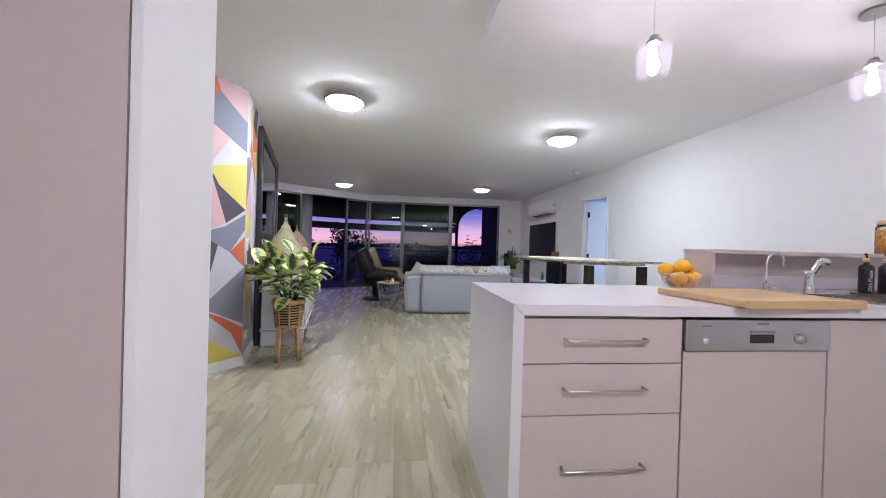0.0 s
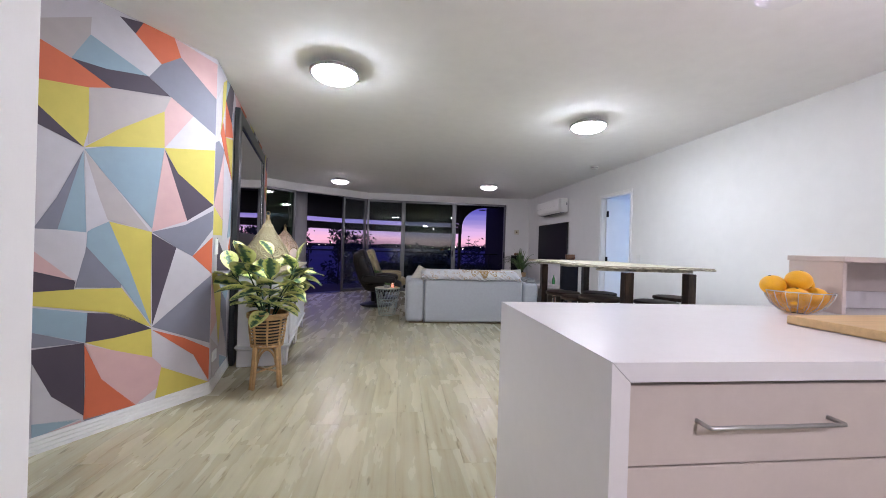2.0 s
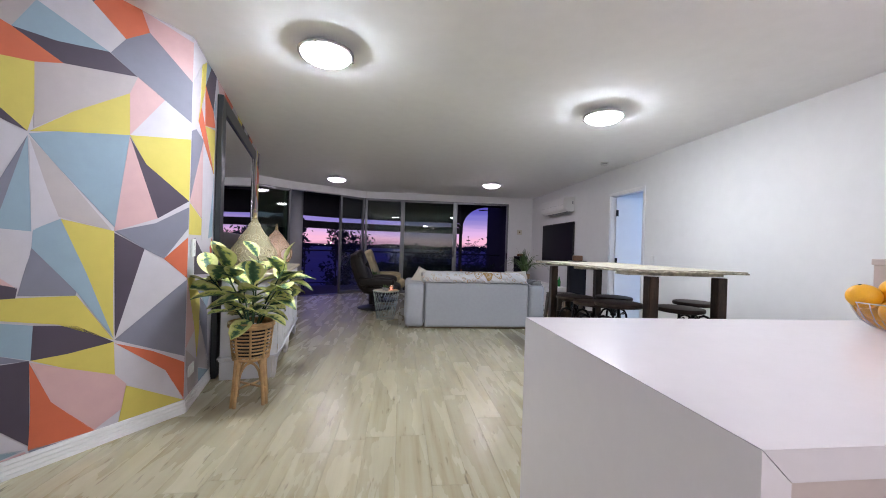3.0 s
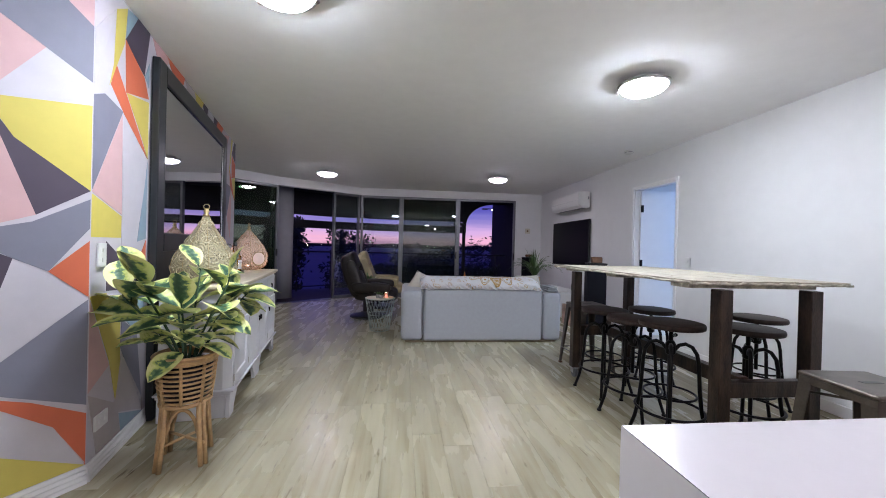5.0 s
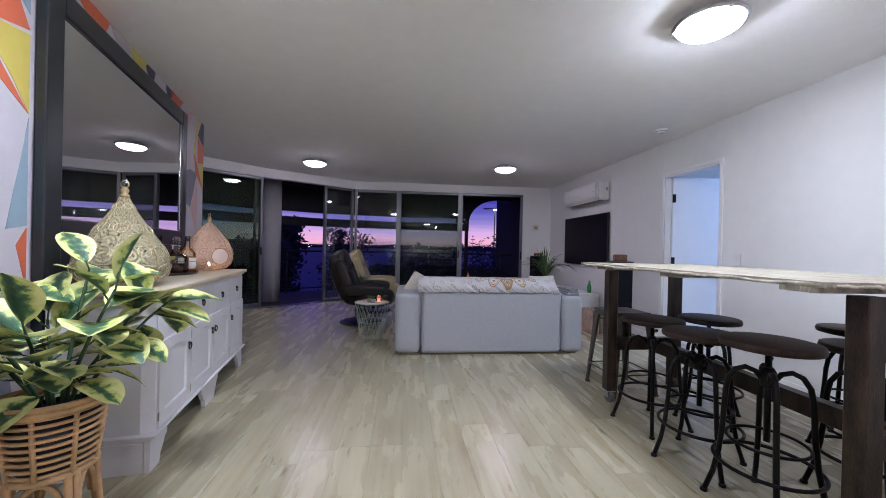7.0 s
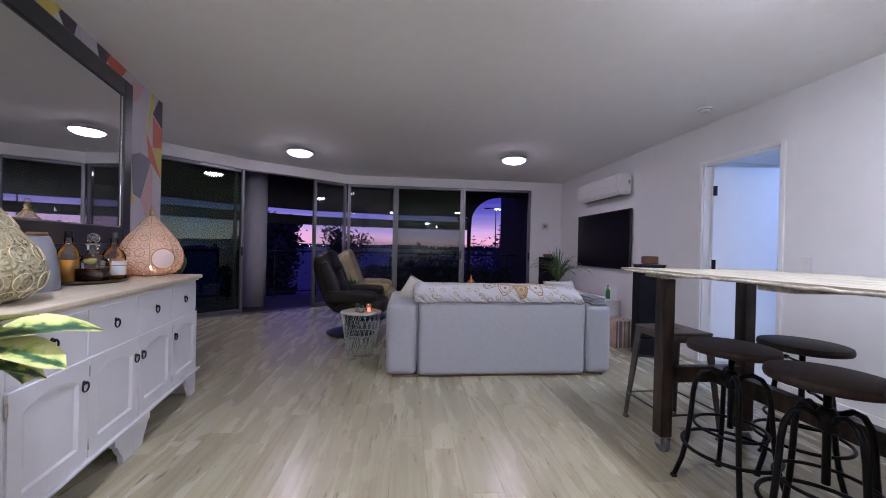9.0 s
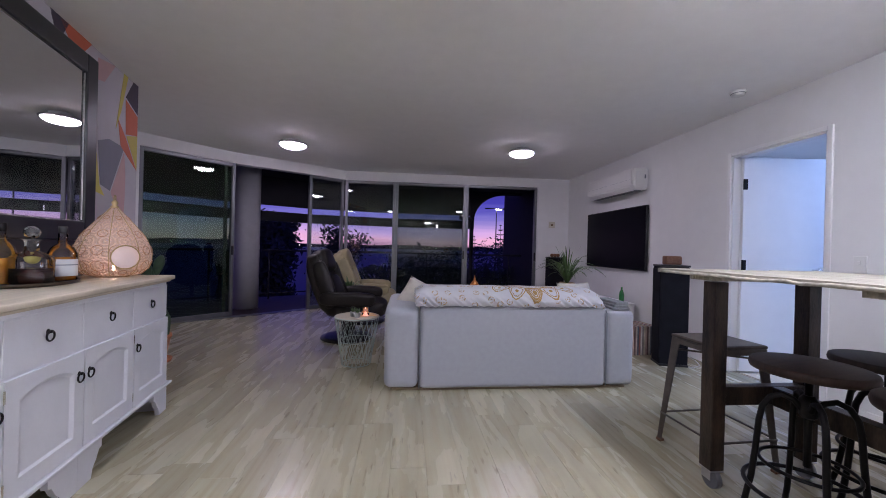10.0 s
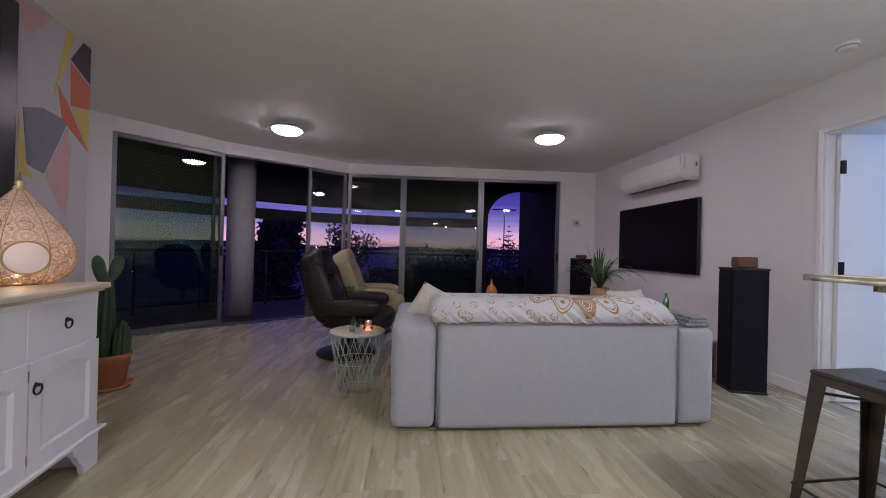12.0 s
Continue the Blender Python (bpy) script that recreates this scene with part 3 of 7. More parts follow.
sink = thing("sink", "stainless steel sink set into the countertop", "sink", (2.05, 4.33, ITOP + 0.001))
b = bm_box(0, 0, 0.002, 0.62, 0.40, 0.004, 0.001, 1)
part("rim", b, M["steel"], sink)
# flat plate, no hollow; its darker tone stands for the shade inside
part("bowl", bm_box(0.0, 0, 0.0045, 0.50, 0.30, 0.003, 0.001, 1), M["gunmetal"], sink, "flat darker plate for the shaded sink bowl")


def pump_bottle(x, y):
    e = thing("soap_bottle", "matte black pump soap bottle on a wooden stand", "bottle", (x, y, ITOP + 0.001))
    part("stand", bm_box(0, 0, 0.006, 0.10, 0.08, 0.012, 0.003, 1), M["boxwood"], e, "dark wooden stand")
    part("body", bm_lathe([(0.029, 0.0125), (0.031, 0.016), (0.031, 0.150), (0.026, 0.165), (0.013, 0.172), (0.012, 0.182)], 24), M["blackplastic"], e)
    p = part("pump", bm_tube([(0, 0, 0.18), (0, 0, 0.222), (-0.008, -0.004, 0.228), (-0.036, -0.016, 0.226)], 0.005, 8), M["blackplastic"], e)
    part("collar", bm_lathe([(0.015, 0.183), (0.015, 0.203), (0.008, 0.206)], 16), M["bamboo"], p, "pale wooden collar")
    return e


def lettering(text, size, m, parent, material):
    c = bpy.data.curves.new("lettering", "FONT")
    c.body, c.size, c.align_x, c.align_y, c.extrude = text, size, "CENTER", "CENTER", 0.0004
    o = bpy.data.objects.new("lettering", c)
    scene.collection.objects.link(o)
    me = bpy.data.meshes.new_from_object(o.evaluated_get(bpy.context.evaluated_depsgraph_get()))
    bpy.data.objects.remove(o)
    me.materials.clear()
    me.materials.append(material)
    t = new("lettering", me)
    t.parent, t.matrix_basis = parent, m
    return t


soap = pump_bottle(2.20, 4.50)
lettering("Dish Please", 0.025, Matrix.Rotation(radians(-25), 4, "Z") @ pose(0, -0.0318, 0.082, 90, -90, 0), soap, M["plastic"])
pump_bottle(2.33, 4.50)
jar = thing("storage_jar", "glass jar of orange pasta standing on the ledge", "jar", (2.67, 4.72, 1.163))
part("jar", bm_lathe([(0.05, 0), (0.055, 0.005), (0.055, 0.17), (0.045, 0.185)], 24), M["clear"], jar)
part("pasta", bm_lathe([(0.05, 0.004), (0.05, 0.15), (0.02, 0.16)], 20), mat("orange_pasta", (0.75, 0.36, 0.06), 0.6, var=0.4, scale=60), jar, "orange dried pasta")
part("lid", bm_lathe([(0.048, 0.186), (0.05, 0.19), (0.05, 0.21), (0.02, 0.215)], 24), M["bamboo"], jar, "pale wooden lid")


def etched_glass():
    """Pressed glass that lets most light by and scatters the rest."""
    m = bpy.data.materials.new("etched_glass")
    m.use_nodes = True
    n, l = m.node_tree.nodes, m.node_tree.links
    n.remove(n["Principled BSDF"])
    tr, tl, mx = n.new("ShaderNodeBsdfTransparent"), n.new("ShaderNodeBsdfTranslucent"), n.new("ShaderNodeMixShader")
    tr.inputs[0].default_value, tl.inputs[0].default_value, mx.inputs[0].default_value = (0.97, 0.97, 1, 1), (0.8, 0.8, 0.86, 1), 0.02
    l.new(tr.outputs[0], mx.inputs[1])
    l.new(tl.outputs[0], mx.inputs[2])
    l.new(mx.outputs[0], n["Material Output"].inputs[0])
    return m


M["etched"] = etched_glass()


def pendant(x, y):
    e = thing("pendant_lamp", "small glass pendant lamp with a steel cap, lit", "pendant lamp", (x, y, 2.41), group="kitchen pendants")
    part("canopy", bm_lathe([(0.056, -0.022), (0.058, -0.018), (0.058, -0.0005)], 28), M["steel"], e, "round brushed steel canopy")
    part("cord", bm_tube([(0, 0, -0.022), (0, 0, -0.25)], 0.0018, 6), M["plastic"], e)
    part("cap", bm_lathe([(0.034, -0.285), (0.034, -0.27), (0.022, -0.262), (0.02, -0.248), (0.004, -0.245)], 20), M["steel"], e)
    part("shade", bm_lathe([(0.048, -0.452), (0.080, -0.425), (0.084, -0.345), (0.078, -0.312), (0.058, -0.292), (0.034, -0.283)], 6, smooth=False, cap=False), M["etched"], e, "faceted clear glass shade").visible_shadow = False
    part("bulb", bm_lathe([(0.004, -0.430), (0.018, -0.422), (0.026, -0.400), (0.025, -0.375), (0.016, -0.335), (0.012, -0.29)], 20), glow("pendant_bulb", (1.0, 0.86, 1.02), PENDANT), e, "glowing white bulb")


pendant(0.815, 4.39)
pendant(2.035, 4.39)

pan = thing("pantry_cupboard", "tall cream pantry cupboard with a white side panel", "cupboard")
pa, pb = Vector((-0.853, 3.52)), Vector((-0.98, 4.05))
pd = (pb - pa).normalized()
pl = Vector((-pd.y, pd.x))
part("side_panel", bm_prism([pa, pb, pb + pl * 0.018, pa + pl * 0.018], 0, 2.498), M["ceil"], pan, "white side panel")
part("body", bm_prism([pa + pl * 0.02 + pd * 0.024, pb + pl * 0.02, pb + pl * 1.2, pa + pl * 1.2 + pd * 0.024], 0.0, 2.49), M["trim"], pan)
for k in range(2):
    part("door", bm_prism([pa + pl * (0.022 + 0.6 * k), pa + pl * (0.022 + 0.6 * k) + pd * 0.02, pa + pl * (0.618 + 0.6 * k) + pd * 0.02, pa + pl * (0.618 + 0.6 * k)], 0.1, 2.44), M["laminate"], pan, "cream laminate door")

# ---- bar table and stools ----
tb = thing("bar_table", "tall bar table of whitewashed boards on dark timber legs with castors", "table", (1.70, 6.95, 0), 0.0)


def rough_board(x0, x1, y0, y1, z0, z1, seed, skew=0.0):
    """A board with a wavy waney edge."""
    r = random.Random(seed)
    n = 26
    left = [(x0 + skew * (1 - k / n) + 0.012 * noise.noise((k * 0.9, seed, 0)) + r.uniform(-0.006, 0.006), y0 + (y1 - y0) * k / n) for k in range(n + 1)]
    right = [(x1 + 0.004 * noise.noise((k * 0.9, seed + 7, 0)), y0 + (y1 - y0) * k / n) for k in range(n + 1)]
    return bm_prism(left + right[::-1], z0, z1)


for k, (x0, x1) in enumerate(((-0.45, -0.235), (-0.232, -0.005), (-0.002, 0.222), (0.225, 0.55))):
    part("board", rough_board(x0, x1, -0.785 - 0.02 * (k % 2), 0.94 - 0.03 * (k % 3), 1.018, 1.040, 3 + k, 0.05 if k == 0 else 0.0), M["whitewash"], tb)
for y in (-0.68, 0.0, 0.70):
    part("batten", rough_board(-0.40, 0.40, y - 0.07, y + 0.07, 0.996, 1.0175, int(40 + y * 10)), M["bark"], tb, "rough bark-edged batten")
# waney bark along the near end and the aisle side
for k, (p, q) in enumerate((((-0.40, -0.805), (0.55, -0.815)), ((-0.405, -0.77), (-0.463, 0.90)))):
    r = random.Random(90 + k)
    pts = []
    n = 34
    for j in range(n + 1):
        v = j / n
        pts.append((p[0] + (q[0] - p[0]) * v + r.uniform(-0.006, 0.006), p[1] + (q[1] - p[1]) * v + r.uniform(-0.006, 0.006), 1.027 + r.uniform(-0.005, 0.003)))
    part("bark_edge", bm_tube(pts, 0.007, 6), M["bark"], tb, "mottled bark edge")
for x, y in ((-0.200, -0.755), (0.360, -0.755), (-0.335, 0.68), (0.215, 0.72)):
    lg = part("leg", bm_box(x, y, 0.5405, 0.075 if y < 0 else 0.072, 0.075 if y < 0 else 0.072, 0.897, 0.004, 1), M["darkwood"], tb)
    b = bm_tube([(x - 0.014, y - 0.005, 0.046), (x + 0.014, y - 0.005, 0.046)], 0.046, 24)
    wheel = part("castor", b, M["castor"], lg, "grey castor wheel")
    b = bm_box(x, y, 0.088, 0.07, 0.07, 0.006, 0.001, 1)
    for s in (-0.022, 0.022):
        bm_prism([(x + s - 0.0015, y - 0.02), (x + s + 0.0015, y - 0.02), (x + s + 0.0015, y + 0.03), (x + s - 0.0015, y + 0.03)], 0.04, 0.086, b)
    part("fork", b, M["steel"], lg, "zinc castor fork")
part("cross_rail", bm_box(0.0775, -0.755, 0.435, 0.47, 0.05, 0.09, 0.003, 1), M["darkwood"], tb)
part("cross_rail", bm_box(-0.0675, 0.70, 0.435, 0.45, 0.05, 0.09, 0.003, 1), M["darkwood"], tb)
part("stretcher", bm_box(0.0, -0.0175, 0.435, 0.06, 1.375, 0.09, 0.003, 1), M["darkwood"], tb)


def round_stool(x, y, h, rot):
    e = thing("bar_stool", "round dark wooden stool on black iron legs with a screw post", "stool", (x, y, 0), rot, group="round stools at the bar table")
    part("seat", bm_lathe([(0.165, h - 0.036), (0.182, h - 0.032), (0.186, h - 0.018), (0.182, h - 0.003), (0.17, h), (0.001, h + 0.0005)], 40), M["seatwood"], e)
    part("mounting_plate", bm_lathe([(0.06, h - 0.042), (0.075, h - 0.0365)], 20), M["iron"], e)
    part("screw_post", bm_tube([(0, 0, 0.30), (0, 0, h - 0.04)], 0.013, 12), M["iron"], e)
    hub = h - 0.15
    part("hub", bm_lathe([(0.02, hub - 0.06), (0.03, hub - 0.05), (0.03, hub + 0.01), (0.018, hub + 0.03)], 16), M["iron"], e)
    b = bm_tube([(0.01, 0.01, hub + 0.045), (0.10, 0.06, hub + 0.045)], 0.006, 8)
    bm_tube([(0.096, 0.058, hub + 0.045), (0.112, 0.067, hub + 0.045)], 0.011, 10, b)
    part("crank", b, M["iron"], e)
    for k in range(4):
        a = radians(45 + 90 * k)
        c, s = math.cos(a), math.sin(a)
        prof = [(0.02, hub - 0.03), (0.045, hub + 0.005), (0.08, hub + 0.018), (0.115, hub + 0.002), (0.14, hub - 0.04), (0.15, hub - 0.10), (0.158, 0.34), (0.17, 0.22), (0.19, 0.11), (0.222, 0.012)]
        lg = part("leg", bm_tube([(r * c, r * s, z) for r, z in prof], 0.0115, 8), M["iron"], e)
        part("foot", bm_lathe([(0.016, 0.0), (0.016, 0.01), (0.011, 0.016)], 12, centre=(0.224 * c, 0.224 * s)), M["iron"], lg)
    ring = [2 * math.pi * k / 36 for k in range(36)]
    part("foot_ring", bm_tube([(0.192 * math.cos(a), 0.192 * math.sin(a), 0.20) for a in ring], 0.0085, 8, closed=True), M["iron"], e)
    part("brace_ring", bm_tube([(0.145 * math.cos(a), 0.145 * math.sin(a), 0.30) for a in ring], 0.007, 8, closed=True), M["iron"], e)


for x, y, h, r in ((1.435, 6.49, 0.752, 8), (1.43, 6.86, 0.705, 30), (1.45, 7.28, 0.70, 12), (1.99, 6.50, 0.715, 5), (2.48, 6.90, 0.71, 20), (1.93, 7.36, 0.69, 40)):
    round_stool(x, y, h, r)


def metal_stool(x, y, rot, h=0.65):
    e = thing("metal_stool", "square gunmetal steel stool with splayed legs", "stool", (x, y, 0), rot, group="metal stools at the bar table")
    b = bm_box(0, 0, h - 0.010, 0.31, 0.31, 0.02, 0.012, 3)
    seat = part("seat", b, M["gunmetal"], e)
    part("skirt", bm_box(0, 0, h - 0.035, 0.304, 0.304, 0.034, 0.008, 2), M["gunmetal"], seat)
    # no hole is cut; a black plate paints the shade of the slot
    part("grip_slot", bm_box(0, 0, h + 0.0005, 0.085, 0.022, 0.002, 0.0008, 1), M["blackplastic"], seat, "black plate standing for the shaded hand slot")
    t, f = 0.135, 0.195
    for sx in (-1, 1):
        for sy in (-1, 1):
            b = bmesh.new()
            lo = [(sx * f, sy * f, 0), (sx * (f - 0.028), sy * f, 0), (sx * (f - 0.028), sy * (f - 0.004), 0), (sx * (f - 0.004), sy * (f - 0.004), 0), (sx * (f - 0.004), sy * (f - 0.028), 0), (sx * f, sy * (f - 0.028), 0)]
            w = 0.058
            hi = [(sx * 0.15, sy * 0.15, h - 0.02), (sx * (0.15 - w), sy * 0.15, h - 0.02), (sx * (0.15 - w), sy * 0.146, h - 0.02), (sx * 0.146, sy * 0.146, h - 0.02), (sx * 0.146, sy * (0.15 - w), h - 0.02), (sx * 0.15, sy * (0.15 - w), h - 0.02)]
            vl, vh = [b.verts.new(p) for p in lo], [b.verts.new(p) for p in hi]
            for k in range(6):
                b.faces.new((vl[k], vl[(k + 1) % 6], vh[(k + 1) % 6], vh[k]))
            b.faces.new(vl)
            b.faces.new(vh)
            bmesh.ops.recalc_face_normals(b, faces=b.faces)
            lg = part("leg", b, M["gunmetal"], e)
            part("rubber_foot", bm_box(sx * (f - 0.012), sy * (f - 0.012), 0.008, 0.034, 0.034, 0.016, 0.004, 1), M["boxwood"], lg, "worn brown rubber foot")
    g = 0.183
    for p, q in (((-g, -g), (g, -g)), ((g, -g), (g, g)), ((g, g), (-g, g)), ((-g, g), (-g, -g))):
        part("brace", bm_tube([(*p, 0.17), (*q, 0.17)], 0.006, 6), M["gunmetal"], e)
    for s in (-1, 1):
        part("brace", bm_tube([(-0.145, -0.145 * s, h - 0.09), (0.145, 0.145 * s, h - 0.09 - 0.012 * s)], 0.006, 6), M["gunmetal"], e)


metal_stool(1.61, 7.88, 3)
metal_stool(1.655, 5.64, -6, 0.675)
# ---- sideboard wall ----
WANG = math.degrees(math.atan2(d2.y, d2.x)) - 90


def on_wall(s, off, z=0.0):
    p = BEND + d2 * s - n2 * off
    return (p.x, p.y, z)


# the mirror stands on the floor behind the sideboard
mr = thing("wall_mirror", "tall wide mirror in a black frame leaning against the mural wall", "mirror", on_wall(0.64, 0.006), WANG)
MW, MH, FW = 2.0, 2.375, 0.125
part("glass", bm_box(0.026, MW / 2, 1.745, 0.006, MW - 2 * FW + 0.02, 1.04, 0.0), M["mirror"], mr)
part("frame_side", bm_box(0.024, FW / 2, MH / 2, 0.046, FW, MH, 0.008, 2), M["mirrorframe"], mr)
part("frame_side", bm_box(0.024, MW - FW / 2, MH / 2, 0.046, FW, MH, 0.008, 2), M["mirrorframe"], mr)
part("frame_top", bm_box(0.024, MW / 2, MH - FW / 2 - 0.001, 0.045, MW - 2 * FW - 0.002, FW - 0.002, 0.008, 2), M["mirrorframe"], mr)
part("frame_bottom", bm_box(0.024, MW / 2, 1.17, 0.045, MW - 2 * FW - 0.002, FW, 0.008, 2), M["mirrorframe"], mr)
part("lower_panel", bm_box(0.020, MW / 2, 0.555, 0.03, MW - 2 * FW - 0.002, 1.10, 0.002, 1), M["mirrorframe"], mr, "plain black lower panel")
b = bmesh.new()
bm_box(0.0305, MW / 2, 2.247, 0.006, MW - 2 * FW, 0.006, 0.002, 1, b)
bm_box(0.0305, MW / 2, 1.236, 0.006, MW - 2 * FW, 0.006, 0.002, 1, b)
bm_box(0.0305, FW + 0.003, 1.742, 0.006, 0.006, 1.0, 0.002, 1, b)
bm_box(0.0305, MW - FW - 0.003, 1.742, 0.006, 0.006, 1.0, 0.002, 1, b)
part("inner_bead", b, M["chrome"], mr, "thin silver inner bead")

# sideboard; x out from the wall, y along it
sb = thing("sideboard", "white painted sideboard with pale timber top and black ring pulls", "sideboard", (-1.825, 6.880, 0), 9.6)
SL, SD, SH = 1.68, 0.415, 0.89
b = bm_box(SD / 2 + 0.006, SL / 2, SH - 0.014, SD + 0.06, SL + 0.07, 0.028, 0.010, 3)
bm_box(SD / 2 + 0.003, SL / 2, SH - 0.034, SD + 0.03, SL + 0.035, 0.014, 0.005, 2, b)
part("top", b, M["sidetop"], sb, "pale timber top with a moulded edge")
part("body", bm_prism([(0, 0), (SD - 0.04, 0), (SD + 0.009, 0.028), (SD + 0.009, SL - 0.028), (SD - 0.04, SL), (0, SL)], 0.15, SH - 0.042), M["sidepaint"], sb)
b = bm_box(SD / 2 + 0.003, SL / 2, 0.166, SD + 0.024, SL + 0.03, 0.030, 0.010, 3)
bm_box(SD / 2 + 0.008, SL / 2, 0.180, SD + 0.052, SL + 0.056, 0.014, 0.005, 2, b)
part("plinth_moulding", b, M["sidepaint"], sb)


def bracket_foot(y0, y1, flip):
    """A shaped bracket foot under the front."""
    w = y1 - y0
    shape = [(0, 0.15), (w, 0.15), (w, 0.115), (w * 0.88, 0.108), (w * 0.76, 0.07), (w * 0.62, 0.045), (w * 0.55, 0.0), (0, 0.0)]
    b = bmesh.new()
    pts = [((y1 - q) if flip else (y0 + q), z) for q, z in shape]
    f = [b.verts.new((SD + 0.008, y, z)) for y, z in pts]
    k = [b.verts.new((SD - 0.016, y, z)) for y, z in pts]
    b.faces.new(f)
    b.faces.new(k[::-1])
    for i in range(len(pts)):
        b.faces.new((f[i], k[i], k[(i + 1) % len(pts)], f[(i + 1) % len(pts)]))
    bmesh.ops.recalc_face_normals(b, faces=b.faces)
    return b


for y0, y1, fl in ((-0.012, 0.17, False), (SL / 2 - 0.17, SL / 2, True), (SL / 2 + 0.001, SL / 2 + 0.17, False), (SL - 0.158, SL + 0.012, True)):
    part("foot", bracket_foot(y0, y1, fl), M["sidepaint"], sb)
for y in (0.0, SL):
    part("end_apron", bm_box(SD / 2 - 0.01, y, 0.075, SD - 0.02, 0.02, 0.15, 0.002, 1), M["sidepaint"], sb)


def ring_pull(y, z, parent, dx=0.0):
    b = bm_lathe([(0.014, 0), (0.012, 0.006), (0.006, 0.010), (0.006, 0.018), (0.001, 0.02)], 14)
    pull = part("ring_pull", b, M["iron"], parent, "black iron ring pull")
    pull.matrix_basis = pose(SD + 0.014 + dx, y, z, 0, 90)
    rg = part("ring", bm_tube([(0.014, 0.020 * math.sin(a), -0.016 - 0.020 * math.cos(a)) for a in [2 * math.pi * k / 20 for k in range(20)]], 0.0035, 6, closed=True), M["iron"], pull)
    rg.matrix_parent_inverse = Matrix.Identity(4)
    rg.matrix_basis = pose(0, 0, 0, 0, -90)


def arched_door(y0, y1, knob_far):
    z0, z1 = 0.190, 0.622
    d = part("door", bm_box(SD + 0.006, (y0 + y1) / 2, (z0 + z1) / 2, 0.014, y1 - y0 - 0.006, z1 - z0, 0.002, 1), M["sidepaint"], sb)
    st = 0.062
    ya, yb, za, zb = y0 + st, y1 - st, z0 + 0.070, z1 - 0.085
    arch = [(ya, za), (yb, za), (yb, zb)] + [(yb - (yb - ya) * k / 12, zb + 0.035 * math.sin(math.pi * k / 12) ** 0.8) for k in range(1, 12)] + [(ya, zb)]
    cy, cz = (ya + yb) / 2, (za + zb) / 2
    # frame ring around the sunken panel, sloping inwards
    b = bmesh.new()
    x = SD + 0.0135
    outer, edge = [], []
    for y, z in arch:
        outer.append(b.verts.new((x + 0.007, y, z)))
        edge.append(b.verts.new((x - 0.0005, cy + (y - cy) * 0.87, cz + (z - cz) * 0.93)))
    n = len(arch)
    for k in range(n):
        b.faces.new((outer[k], outer[(k + 1) % n], edge[(k + 1) % n], edge[k]))
    rect = [(y0 + 0.004, z0 + 0.001), (y1 - 0.004, z0 + 0.001), (y1 - 0.004, z1 - 0.001), (y0 + 0.004, z1 - 0.001)]
    rv = [b.verts.new((x + 0.007, y, z)) for y, z in rect]
    b.faces.new((rv[0], rv[1], outer[1], outer[0]))
    b.faces.new((rv[1], rv[2], outer[2], outer[1]))
    b.faces.new([rv[2], rv[3]] + [outer[-1]] + outer[-2:1:-1])
    b.faces.new((rv[3], rv[0], outer[0], outer[-1]))
    bk = [b.verts.new((x - 0.006, y, z)) for y, z in rect]
    for k in range(4):
        b.faces.new((rv[k], rv[(k + 1) % 4], bk[(k + 1) % 4], bk[k]))
    bmesh.ops.recalc_face_normals(b, faces=b.faces)
    part("door_frame_moulding", b, M["sidepaint"], d)
    ring_pull(y1 - 0.035 if knob_far else y0 + 0.033, 0.528, d)
    hy = y0 + 0.002 if knob_far else y1 - 0.002
    for z in (0.25, 0.57):
        part("hinge", bm_box(SD + 0.018, hy, z, 0.008, 0.010, 0.05, 0.003, 1), M["chrome"], d)


for k in range(4):
    y0, y1 = 0.04 + k * 0.405, 0.04 + (k + 1) * 0.405
    dr = part("drawer", bm_box(SD + 0.002, (y0 + y1) / 2, 0.732, 0.020, y1 - y0 - 0.008, 0.200, 0.003, 2), M["sidepaint"], sb)
    ring_pull((y0 + y1) / 2, 0.750, dr, -0.008)
    arched_door(y0, y1, k < 2)


